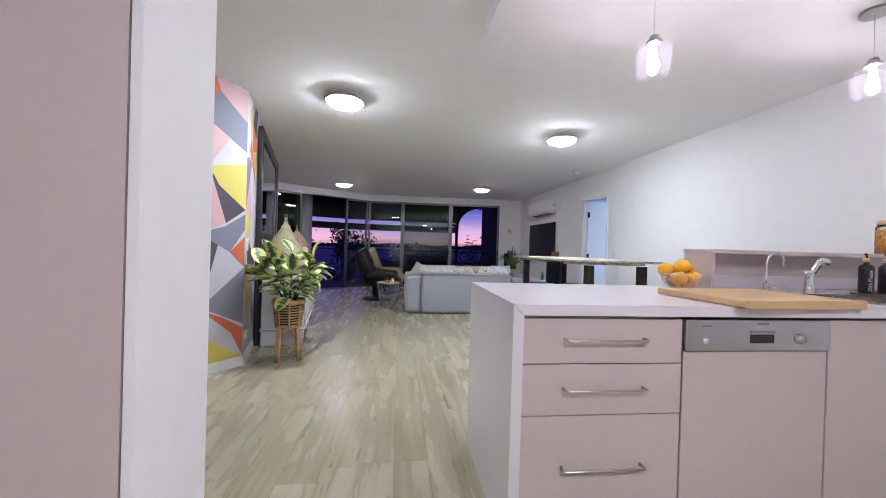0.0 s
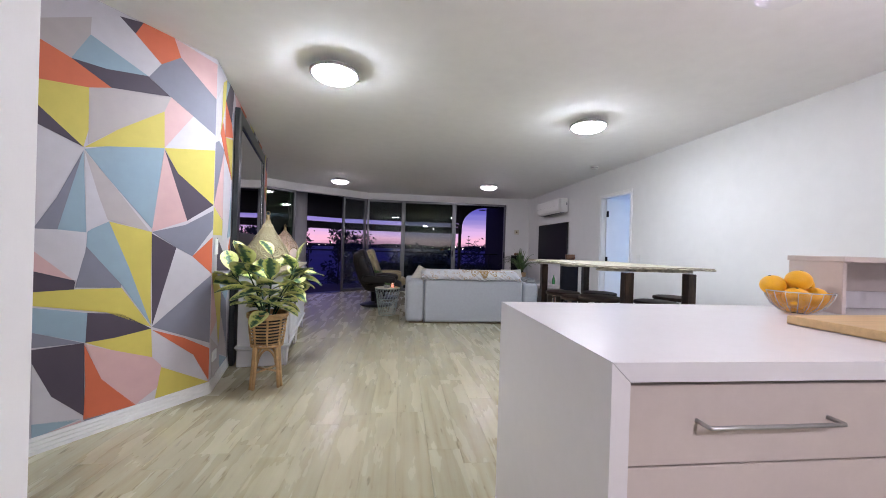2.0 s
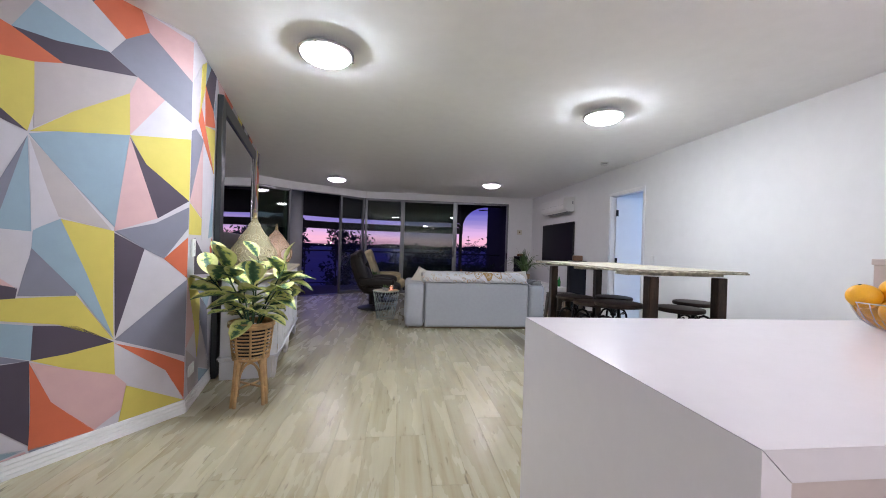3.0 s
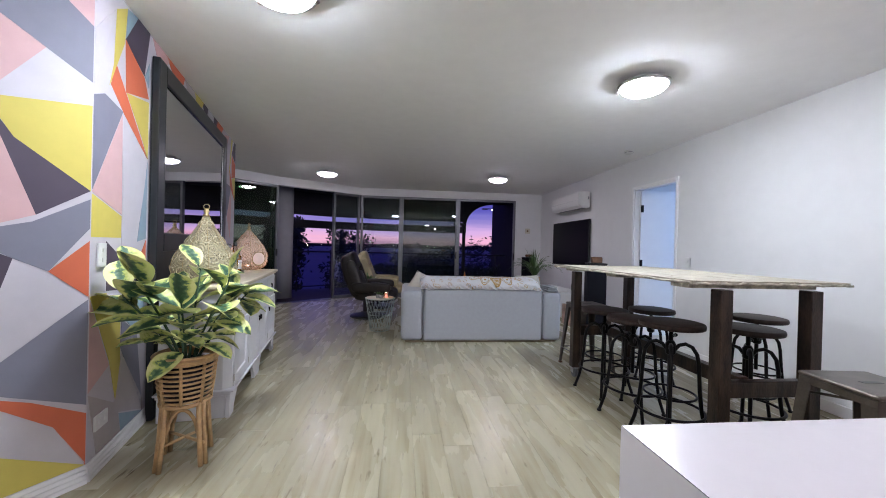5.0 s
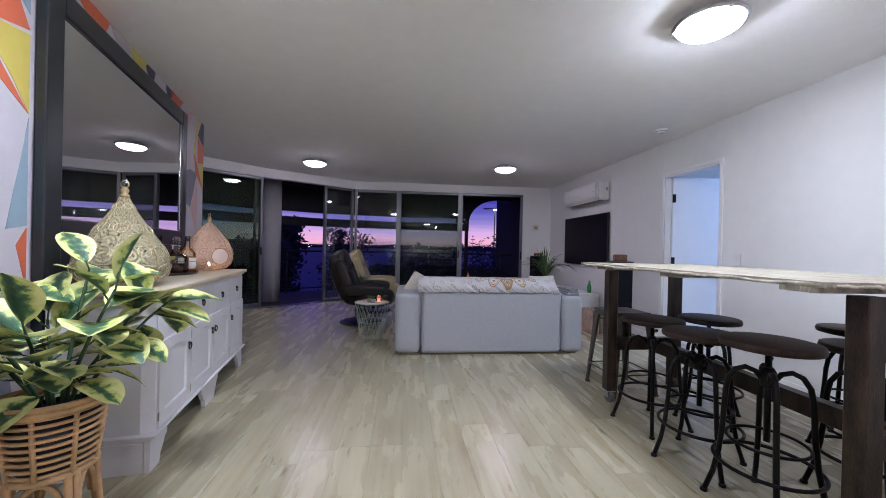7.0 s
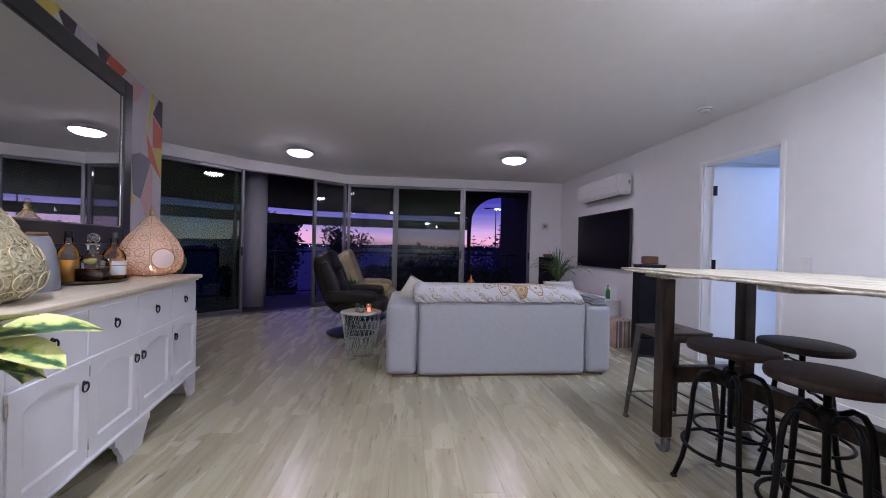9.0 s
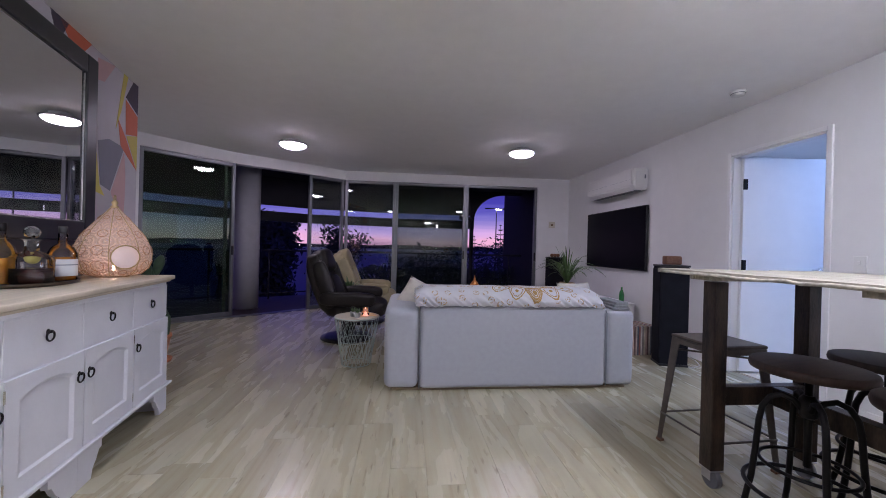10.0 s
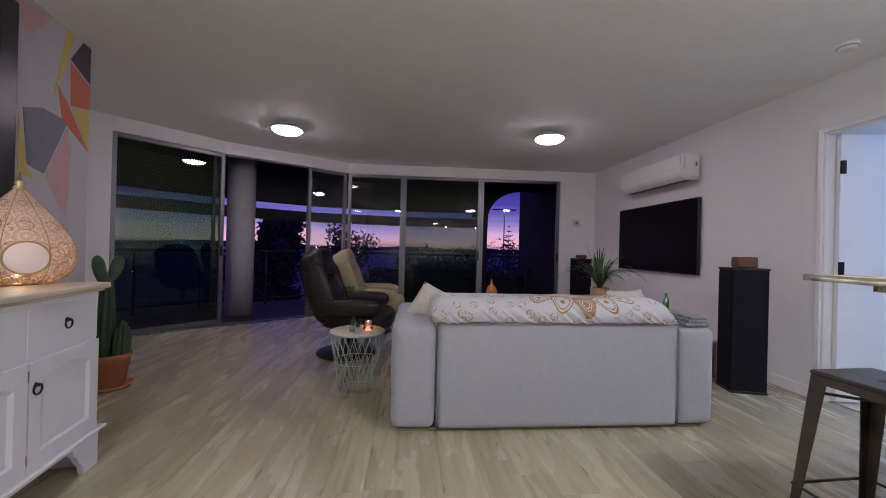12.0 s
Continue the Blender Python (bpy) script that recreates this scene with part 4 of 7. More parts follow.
def filigree(name, base, cut, emit=None):
    """Pierced sheet metal: rows of ring motifs, part solid, part open."""
    m = bpy.data.materials.new(name)
    m.use_nodes = True
    n, l = m.node_tree.nodes, m.node_tree.links
    b = n["Principled BSDF"]
    b.inputs["Metallic"].default_value, b.inputs["Roughness"].default_value = 0.12, 0.5
    tc = n.new("ShaderNodeTexCoord")
    mp = n.new("ShaderNodeMapping")
    mp.inputs["Scale"].default_value = (12, 6, 1)
    l.new(tc.outputs["UV"], mp.inputs["Vector"])
    vo = n.new("ShaderNodeTexVoronoi")
    vo.inputs["Scale"].default_value, vo.inputs["Randomness"].default_value = 1.0, 0.12
    l.new(mp.outputs[0], vo.inputs["Vector"])
    wv = n.new("ShaderNodeMath")
    wv.operation = "MULTIPLY"
    wv.inputs[1].default_value = 26.0
    sn = n.new("ShaderNodeMath")
    sn.operation = "SINE"
    l.new(vo.outputs["Distance"], wv.inputs[0])
    l.new(wv.outputs[0], sn.inputs[0])
    fine = n.new("ShaderNodeTexVoronoi")
    fine.inputs["Scale"].default_value = 13.0
    l.new(mp.outputs[0], fine.inputs["Vector"])
    r = n.new("ShaderNodeValToRGB")
    r.color_ramp.elements[0].position, r.color_ramp.elements[1].position = 0.25, 0.6
    r.color_ramp.elements[0].color = (*[c * 0.80 for c in base], 1)
    r.color_ramp.elements[1].color = (*base, 1)
    l.new(sn.outputs[0], r.inputs[0])
    l.new(r.outputs[0], b.inputs["Base Color"])
    th = n.new("ShaderNodeMath")
    th.operation = "GREATER_THAN"
    th.inputs[1].default_value = cut
    l.new(fine.outputs["Distance"], th.inputs[0])
    inv = n.new("ShaderNodeMath")
    inv.operation = "SUBTRACT"
    inv.inputs[0].default_value = 1.0
    l.new(th.outputs[0], inv.inputs[1])
    l.new(inv.outputs[0], b.inputs["Alpha"])
    bp = n.new("ShaderNodeBump")
    bp.inputs["Strength"].default_value, bp.inputs["Distance"].default_value = 0.6, 0.003
    l.new(sn.outputs[0], bp.inputs["Height"])
    l.new(bp.outputs[0], b.inputs["Normal"])
    return m


def teardrop_lantern(x, y, z, s, material, label, lit, ang, wide=1.14):
    e = thing("lantern", label, "lantern", (x, y, z), ang)
    prof = [(0.085, 0.004), (0.128, 0.018), (0.160, 0.055), (0.176, 0.105), (0.178, 0.155), (0.170, 0.200), (0.150, 0.255), (0.118, 0.310), (0.082, 0.365), (0.050, 0.41), (0.028, 0.44), (0.018, 0.455)]
    if not lit:
        prof = [(0.085, 0.004), (0.13, 0.02), (0.165, 0.06), (0.175, 0.105), (0.168, 0.15), (0.145, 0.21), (0.112, 0.265), (0.078, 0.325), (0.045, 0.385), (0.024, 0.43), (0.016, 0.455)]
    prof = [(r * s * wide, h * s) for r, h in prof]
    b = bmesh.new()
    seg = 40
    uv = b.loops.layers.uv.new("UVMap")
    rings = [[b.verts.new((r * math.cos(2 * math.pi * k / seg), r * math.sin(2 * math.pi * k / seg), h)) for k in range(seg)] for r, h in prof]
    for i in range(len(prof) - 1):
        for k in range(seg):
            f = b.faces.new((rings[i][k], rings[i][(k + 1) % seg], rings[i + 1][(k + 1) % seg], rings[i + 1][k]))
            f.smooth = True
            for lp, (u, v) in zip(f.loops, ((k, i), (k + 1, i), (k + 1, i + 1), (k, i + 1))):
                lp[uv].uv = (u / seg, prof[v][1] / prof[-1][1])
    part("body", b, material, e)
    part("base", bm_lathe([(0.086 * s, 0), (0.09 * s, 0.004), (0.086 * s, 0.008)], 32), M["brass"], e)
    part("finial", bm_lathe([(0.018 * s, 0.455 * s), (0.024 * s, 0.465 * s), (0.012 * s, 0.475 * s), (0.02 * s, 0.49 * s), (0.008 * s, 0.51 * s)], 16), M["brass"], e)
    part("loop", bm_tube([(0.018 * s * math.cos(a), 0, 0.522 * s + 0.018 * s * math.sin(a)) for a in [2 * math.pi * k / 16 for k in range(16)]], 0.003 * s, 6, closed=True), M["brass"], e)
    for k in range(8):
        a = 2 * math.pi * k / 8 + 0.39
        part("seam", bm_tube([((r + 0.001) * math.cos(a), (r + 0.001) * math.sin(a), h) for r, h in prof], 0.0022 * s, 5), M["brass"], e)
    # beaten ring motifs round the belly
    for row, (i, n, size) in enumerate(((1, 16, 0.020), (2, 14, 0.033), (6, 10, 0.026), (4, 14, 0.030), (8, 8, 0.015))):
        r0, h0 = prof[i]
        r1, h1 = prof[i + 1]
        tilt = math.atan2(r1 - r0, h1 - h0)
        for k in range(n):
            a = 2 * math.pi * (k + 0.5 * (row % 2)) / n
            if lit and row == 1 and min(a, 2 * math.pi - a) < 0.62:
                continue
            ring = bm_tube([(0.0022, size * s * math.cos(q), size * s * math.sin(q)) for q in [2 * math.pi * j / 18 for j in range(18)]], 0.0016 * s, 5, closed=True)
            o = part("ring_motif", ring, M["rosewire"] if lit else M["palebrass"], e)
            o.matrix_basis = pose(0, 0, 0, 0, 0, math.degrees(a)) @ pose((r0 + r1) / 2 + 0.001, 0, (h0 + h1) / 2) @ pose(0, 0, 0, 0, math.degrees(tilt), 0)
    if lit:
        c = 0.176 * s * wide
        disc = part("door", bm_lathe([(0.070 * s, 0.0), (0.072 * s, 0.004), (0.068 * s, 0.007), (0.001, 0.008)], 32), mat("blush_disc", (0.84, 0.68, 0.62), 0.5, var=0.05), e, "round blush metal door")
        disc.matrix_basis = pose(c + 0.003, 0, 0.135 * s, 0, 90)
        part("door_ring", bm_tube([(c + 0.008, 0.074 * s * math.cos(a), 0.135 * s + 0.074 * s * math.sin(a)) for a in [2 * math.pi * k / 28 for k in range(28)]], 0.004 * s, 6, closed=True), M["brass"], e)
        part("candle", bm_lathe([(0.02, 0.009), (0.022, 0.012), (0.022, 0.035), (0.002, 0.036)], 16), M["wax"], e, "small white tealight")
        part("flame", bm_lathe([(0.001, 0.036), (0.006, 0.045), (0.005, 0.056), (0.001, 0.068)], 10), glow("candle_flame", (1.0, 0.62, 0.38), 420.0), e, "bright candle flame")
    return e


M["palebrass"] = mat("pale_brass_wire", (0.66, 0.60, 0.40), 0.45, 0.2, var=0.15)
M["rosewire"] = mat("rose_wire", (0.42, 0.22, 0.12), 0.45, 0.4, var=0.2)
M["brass"] = mat("aged_brass", (0.42, 0.33, 0.17), 0.4, 0.8, var=0.2)
M["wax"] = mat("candle_wax", (0.8, 0.76, 0.7), 0.5)
M["brasslace"] = filigree("pierced_brass", (0.46, 0.41, 0.25), 0.70)
M["pinklace"] = filigree("pierced_blush_metal", (0.78, 0.60, 0.48), 0.66)
teardrop_lantern(-1.67, 7.12, SH + 0.001, 1.03, M["brasslace"], "large teardrop lantern of pierced brass on the sideboard", False, 10, 1.12)
teardrop_lantern(-1.91, 8.45, SH + 0.001, 0.92, M["pinklace"], "teardrop lantern of pierced blush metal with a lit candle", True, -38, 1.13)

vase = thing("vase", "matte grey tapered vase with a wooden stopper", "vase", (-1.81, 7.53, SH + 0.001))
part("body", bm_lathe([(0.075, 0), (0.08, 0.005), (0.076, 0.10), (0.062, 0.19), (0.045, 0.245), (0.038, 0.255)], 32), mat("grey_ceramic", (0.19, 0.20, 0.225), 0.7, var=0.04), vase)
part("stopper", bm_lathe([(0.036, 0.255), (0.038, 0.262), (0.032, 0.272)], 24), M["boxwood"], vase, "wooden stopper")
tray = thing("tray", "dark oval serving tray", "tray", (-1.90, 7.96, SH + 0.001), 11.3)
b = bm_lathe([(0.17, 0.0), (0.185, 0.004), (0.19, 0.018), (0.184, 0.018), (0.175, 0.007), (0.001, 0.006)], 40)
bmesh.ops.scale(b, vec=(0.72, 1.15, 1), verts=b.verts)
part("tray", b, mat("dark_tray", (0.05, 0.035, 0.02), 0.35, 0.5, var=0.3), tray)


def liquor(name, label, s, off, prof, fill, colour, cap, stopper=False):
    prof = [(r * 1.2, h * 1.22) for r, h in prof]
    fill *= 1.22
    e = thing(name, label, "bottle", (-1.90 + s, 7.96 + off, SH + 0.009), 20)
    part("glass", bm_lathe(prof, 28, cap=False), M["clear"], e)
    inner = [(max(r - 0.004, 0.001), h + 0.004) for r, h in prof if h < fill] + [(max(prof[1][0] - 0.006, 0.001), fill)]
    part("liquid", bm_lathe(inner, 24), mat(name + "_liquid", colour, 0.1, var=0.1, coat=0.5), e, "spirit inside the glass")
    topz = prof[-1][1]
    if stopper:
        bb = bmesh.new()
        bmesh.ops.create_icosphere(bb, subdivisions=2, radius=0.03)
        bmesh.ops.translate(bb, vec=(0, 0, topz + 0.034), verts=bb.verts)
        part("stopper", bb, pane_glass("cut_stopper", (0.8, 0.82, 0.86), gain=5, rough=0.05), e, "faceted glass stopper")
    else:
        part("cap", bm_lathe([(0.017, topz - 0.002), (0.018, topz), (0.018, topz + 0.035), (0.015, topz + 0.037)], 18), cap, e)
    return e


liquor("decanter", "square cut-glass decanter half full of dark spirit", 0.035, -0.055, [(0.058, 0), (0.064, 0.006), (0.066, 0.09), (0.06, 0.105), (0.024, 0.125), (0.02, 0.14), (0.022, 0.165), (0.03, 0.17)], 0.062, (0.05, 0.012, 0.006), M["iron"], True)
liquor("whisky_bottle", "tall clear bottle of amber whisky with black cap", -0.06, -0.09, [(0.038, 0), (0.042, 0.005), (0.042, 0.122), (0.034, 0.145), (0.015, 0.165), (0.014, 0.20)], 0.10, (0.80, 0.40, 0.06), M["iron"])
sbot = liquor("rum_bottle", "short round bottle of amber rum with a paper label", 0.01, 0.13, [(0.044, 0), (0.048, 0.005), (0.048, 0.115), (0.036, 0.14), (0.016, 0.155), (0.015, 0.20)], 0.10, (0.50, 0.18, 0.02), M["blackplastic"])
part("paper_label", bm_lathe([(0.0582, 0.025), (0.0586, 0.026), (0.0586, 0.11), (0.0582, 0.111)], 28, cap=False), mat("label_paper", (0.66, 0.66, 0.64), 0.8), sbot, "white paper label with a dark line")
part("label_bar", bm_lathe([(0.0590, 0.080), (0.0590, 0.085)], 28, cap=False), M["piping"], sbot)
lemon = thing("lemon", "green and yellow lemon behind the decanter", "lemon", (-1.975, 8.03, SH + 0.125))
b = bmesh.new()
bmesh.ops.create_uvsphere(b, u_segments=18, v_segments=10, radius=0.03)
part("peel", b, mat("lemon_peel", (0.55, 0.50, 0.10), 0.5, var=0.3), lemon)
part("tumbler", bm_lathe([(0.032, -0.114), (0.036, -0.11), (0.042, -0.02)], 24, cap=False), M["clear"], lemon, "clear glass tumbler under it")

# power outlets on the mural wall
for s, z, hh, ww in ((0.085, 1.10, 0.12, 0.075), (0.11, 0.255, 0.075, 0.12)):
    e = thing("wall_switch" if hh > ww else "power_outlet", "white plastic %s plate on the mural wall" % ("switch" if hh > ww else "power outlet"), "switch" if hh > ww else "outlet", on_wall(s, 0.002, z), WANG)
    part("plate", bm_box(0.006, 0, 0, 0.010, ww, hh, 0.003, 2), M["plastic"], e)
    for k in (-1, 1):
        part("rocker", bm_box(0.013, k * 0.025 if ww > hh else 0, 0 if ww > hh else k * 0.025, 0.005, 0.014, 0.02, 0.0015, 1), M["plastic"], e)

# ---- potted rubber plant on its cane stand ----
PX, PY = -1.42, 6.46
st = thing("cane_plant_stand", "rattan plant stand with a woven cane basket", "plant stand", (PX, PY, 0), 18)
ringa = [2 * math.pi * k / 32 for k in range(32)]
for k in range(9):
    z = 0.342 + 0.025 * k
    r = 0.114 + 0.028 * (k / 8) ** 0.8
    part("cane_ring", bm_tube([(r * math.cos(a), r * math.sin(a), z) for a in ringa], 0.0062, 6, closed=True), M["rattan"], st)
for z, r in ((0.322, 0.114), (0.556, 0.146), (0.574, 0.146)):
    part("rim", bm_tube([(r * math.cos(a), r * math.sin(a), z) for a in ringa], 0.0105, 8, closed=True), M["rattan"], st)
for k in range(8):
    a = 2 * math.pi * k / 8
    part("stake", bm_tube([(0.114 * math.cos(a), 0.114 * math.sin(a), 0.32), (0.127 * math.cos(a), 0.127 * math.sin(a), 0.42), (0.139 * math.cos(a), 0.139 * math.sin(a), 0.56)], 0.008, 7), M["rattan"], st)
for k in range(4):
    a = radians(45 + 90 * k)
    for da in (-0.10, 0.10):
        part("leg", bm_tube([(0.115 * math.cos(a + da), 0.115 * math.sin(a + da), 0.325), (0.126 * math.cos(a + da), 0.126 * math.sin(a + da), 0.16), (0.142 * math.cos(a + da), 0.142 * math.sin(a + da), 0.0)], 0.012, 8), M["rattan"], st)
    a2 = a + math.pi / 2
    p, q = Vector((0.121 * math.cos(a), 0.121 * math.sin(a), 0)), Vector((0.121 * math.cos(a2), 0.121 * math.sin(a2), 0))
    pts = []
    for j in range(13):
        u = j / 12
        pts.append(p.lerp(q, 0.1 + 0.8 * u) * 1.03 + Vector((0, 0, 0.17 + 0.13 * math.sin(math.pi * u) ** 0.55)))
    part("arch", bm_tube(pts, 0.009, 7), M["rattan"], st)
for a in (45, 135):
    part("cross_brace", bm_tube([(0.145 * math.cos(radians(a)), 0.145 * math.sin(radians(a)), 0.12), (-0.145 * math.cos(radians(a)), -0.145 * math.sin(radians(a)), 0.12)], 0.008, 7), M["rattan"], st)


def leaf_material():
    m = bpy.data.materials.new("variegated_leaf")
    m.use_nodes = True
    n, l = m.node_tree.nodes, m.node_tree.links
    b = n["Principled BSDF"]
    b.inputs["Roughness"].default_value = 0.48
    b.inputs["Subsurface Weight"].default_value = 0.0
    tc, sp = n.new("ShaderNodeTexCoord"), n.new("ShaderNodeSeparateXYZ")
    info = n.new("ShaderNodeObjectInfo")
    l.new(tc.outputs["UV"], sp.inputs[0])
    ab = n.new("ShaderNodeMath")
    ab.operation = "ABSOLUTE"
    l.new(sp.outputs["X"], ab.inputs[0])
    off = n.new("ShaderNodeVectorMath")
    off.operation = "ADD"
    cb = n.new("ShaderNodeCombineXYZ")
    sc = n.new("ShaderNodeMath")
    sc.operation = "MULTIPLY"
    sc.inputs[1].default_value = 40
    l.new(info.outputs["Random"], sc.inputs[0])
    l.new(sc.outputs[0], cb.inputs[0])
    l.new(sc.outputs[0], cb.inputs[1])
    blotch = n.new("ShaderNodeMapping")
    blotch.inputs["Scale"].default_value = (0.8, 2.6, 1)
    l.new(tc.outputs["UV"], blotch.inputs["Vector"])
    l.new(blotch.outputs[0], off.inputs[0])
    l.new(cb.outputs[0], off.inputs[1])
    nz = n.new("ShaderNodeTexNoise")
    nz.inputs["Scale"].default_value, nz.inputs["Detail"].default_value = 2.4, 6
    l.new(off.outputs[0], nz.inputs["Vector"])
    ad = n.new("ShaderNodeMath")
    ad.operation = "MULTIPLY_ADD"
    ad.inputs[1].default_value = 1.75
    l.new(nz.outputs["Fac"], ad.inputs[0])
    # older leaves are greener, young ones creamier
    age = n.new("ShaderNodeMath")
    age.operation = "MULTIPLY_ADD"
    age.inputs[1].default_value = 0.30
    l.new(info.outputs["Random"], age.inputs[0])
    l.new(ab.outputs[0], age.inputs[2])
    l.new(age.outputs[0], ad.inputs[2])
    r = n.new("ShaderNodeValToRGB")
    stops = [(1.00, (0.026, 0.082, 0.040)), (1.24, (0.06, 0.145, 0.070)), (1.38, (0.16, 0.25, 0.11)), (1.46, (0.44, 0.52, 0.13)), (1.76, (0.68, 0.70, 0.30))]
    stops = [(p * 0.55, c) for p, c in stops]
    mul = n.new("ShaderNodeMath")
    mul.operation = "MULTIPLY"
    mul.inputs[1].default_value = 0.55
    l.new(ad.outputs[0], mul.inputs[0])
    while len(r.color_ramp.elements) < len(stops):
        r.color_ramp.elements.new(0.5)
    for el, (p, c) in zip(r.color_ramp.elements, stops):
        el.position, el.color = p, (*c, 1)
    l.new(mul.outputs[0], r.inputs[0])
    l.new(r.outputs[0], b.inputs["Base Color"])
    return m


M["leaf"] = leaf_material()


def leaf_mesh(droop, cup, material, width=0.25):
    """A leaf one unit long, growing along +y, its base at the origin."""
    b = bmesh.new()
    uv = b.loops.layers.uv.new("UVMap")
    nu, nv = 6, 9
    grid, uvs = [], {}
    for j in range(nv + 1):
        v = j / nv
        w = width * (math.sin(math.pi * min(1, v * 0.97 + 0.02)) ** 0.62) * (0.86 + 0.22 * v)
        if j == nv:
            w = 0.004
        row = []
        for i in range(nu + 1):
            u = 2 * i / nu - 1
            z = cup * w * abs(u) ** 1.5 - droop * v * v + 0.012 * math.sin(9 * v + 3 * u)
            vt = b.verts.new((u * w, v, z))
            uvs[vt] = (u, v)
            row.append(vt)
        grid.append(row)
    for j in range(nv):
        for i in range(nu):
            f = b.faces.new((grid[j][i], grid[j][i + 1], grid[j + 1][i + 1], grid[j + 1][i]))
            f.smooth = True
            for lp in f.loops:
                lp[uv].uv = uvs[lp.vert]
    me = bpy.data.meshes.new("leaf")
    b.to_mesh(me)
    b.free()
    me.materials.append(material)
    return me


rubber = thing("rubber_plant", "variegated rubber plant with cream-edged green leaves", "plant", (PX, PY, 0.0))
part("pot", bm_lathe([(0.095, 0.335), (0.10, 0.34), (0.126, 0.53), (0.118, 0.53), (0.116, 0.51)], 32, cap=True), M["blackplastic"], rubber, "dark inner pot")
part("soil", bm_lathe([(0.115, 0.512), (0.09, 0.522), (0.001, 0.528)], 24), M["soil"], rubber)
leaves = [leaf_mesh(d, c, M["leaf"], 0.37) for d, c in ((0.16, 0.35), (0.30, 0.25), (0.45, 0.30), (0.05, 0.45))]
pr = random.Random(21)
for k in range(7):
    a0 = 2 * math.pi * k / 7 + pr.uniform(-0.3, 0.3)
    lean = pr.uniform(0.10, 0.24)
    hgt = pr.uniform(0.30, 0.52)
    pts = [Vector((0.03 * math.cos(a0), 0.03 * math.sin(a0), 0.52))]
    for j in range(1, 6):
        v = j / 5
        pts.append(Vector(((0.03 + lean * v ** 1.3) * math.cos(a0), (0.03 + lean * v ** 1.3) * math.sin(a0), 0.52 + hgt * v)))
    part("stem", bm_tube(pts, 0.008, 6, r1=0.004), M["cactus"], rubber)
    for j in range(9):
        v = 0.24 + 0.76 * j / 8
        i = min(4, int(v * 5))
        p = pts[i].lerp(pts[i + 1], v * 5 - i) + Vector((0, 0, 0.004))
        # leaves turn round the stem but favour the outside, away from the other stems
        az = a0 - math.pi / 2 + math.sin(j * 2.4 + k) * 1.7 + pr.uniform(-0.3, 0.3)
        tip = j == 8
        pitch = pr.uniform(55, 80) if tip else max(-6 if v < 0.5 else -40, pr.uniform(-20, 20) - 24 + 70 * v)
        size = pr.uniform(0.17, 0.245) * (1.0 if v > 0.5 else 0.74) * (0.8 if tip else 1.0)
        turn = Matrix.Translation(p) @ Matrix.Rotation(az, 4, "Z") @ Matrix.Rotation(radians(pitch), 4, "X")
        o = new("leaf", pr.choice(leaves))
        o.parent = rubber
        o.matrix_basis = turn @ Matrix.Rotation(pr.uniform(-0.4, 0.4), 4, "Y") @ Matrix.Translation((0, 0.03, 0)) @ Matrix.Diagonal((size, size, size, 1))
        part("petiole", bm_tube([p - Vector((0, 0, 0.004)), turn @ Vector((0, 0.035, 0.0))], 0.003, 5), M["cactus"], rubber)

# a long side shoot reaching over the aisle
shoot = [Vector((0.02, 0.05, 0.52)), Vector((0.08, 0.15, 0.68)), Vector((0.14, 0.25, 0.80)), Vector((0.18, 0.31, 0.86))]
part("stem", bm_tube(shoot, 0.008, 6, r1=0.004), M["cactus"], rubber)
for v, az, pitch, size in ((1.0, -0.7, 12, 0.23), (0.95, 0.5, 20, 0.19), (0.9, -1.3, -6, 0.19), (0.75, -0.9, -18, 0.18), (0.7, 1.2, -5, 0.17), (0.5, -0.4, -30, 0.18), (0.45, -1.6, -15, 0.17), (0.85, 0.0, -34, 0.20), (0.6, 0.4, -42, 0.19)):
    i = min(2, int(v * 3))
    p = shoot[i].lerp(shoot[i + 1], v * 3 - i)
    o = new("leaf", leaves[int(size * 100) % 2])
    o.parent = rubber
    o.matrix_basis = Matrix.Translation(p) @ Matrix.Rotation(az, 4, "Z") @ Matrix.Rotation(radians(pitch), 4, "X") @ Matrix.Rotation(0.2, 4, "Y") @ Matrix.Diagonal((size, size, size, 1))

# ---- cactus ----
cac = thing("cactus", "paddle cactus in a terracotta pot beside the sideboard", "cactus", (-2.40, 9.62, 0), 30)
part("pot", bm_lathe([(0.085, 0.02), (0.09, 0.025), (0.122, 0.22), (0.132, 0.225), (0.132, 0.255), (0.118, 0.255), (0.112, 0.23)], 32), M["terracotta"], cac, "terracotta pot")
part("saucer", bm_lathe([(0.11, 0.0), (0.13, 0.004), (0.14, 0.03), (0.133, 0.03), (0.12, 0.012)], 32), M["terracotta"], cac)
part("soil", bm_lathe([(0.112, 0.225), (0.06, 0.235), (0.001, 0.24)], 20), M["soil"], cac)


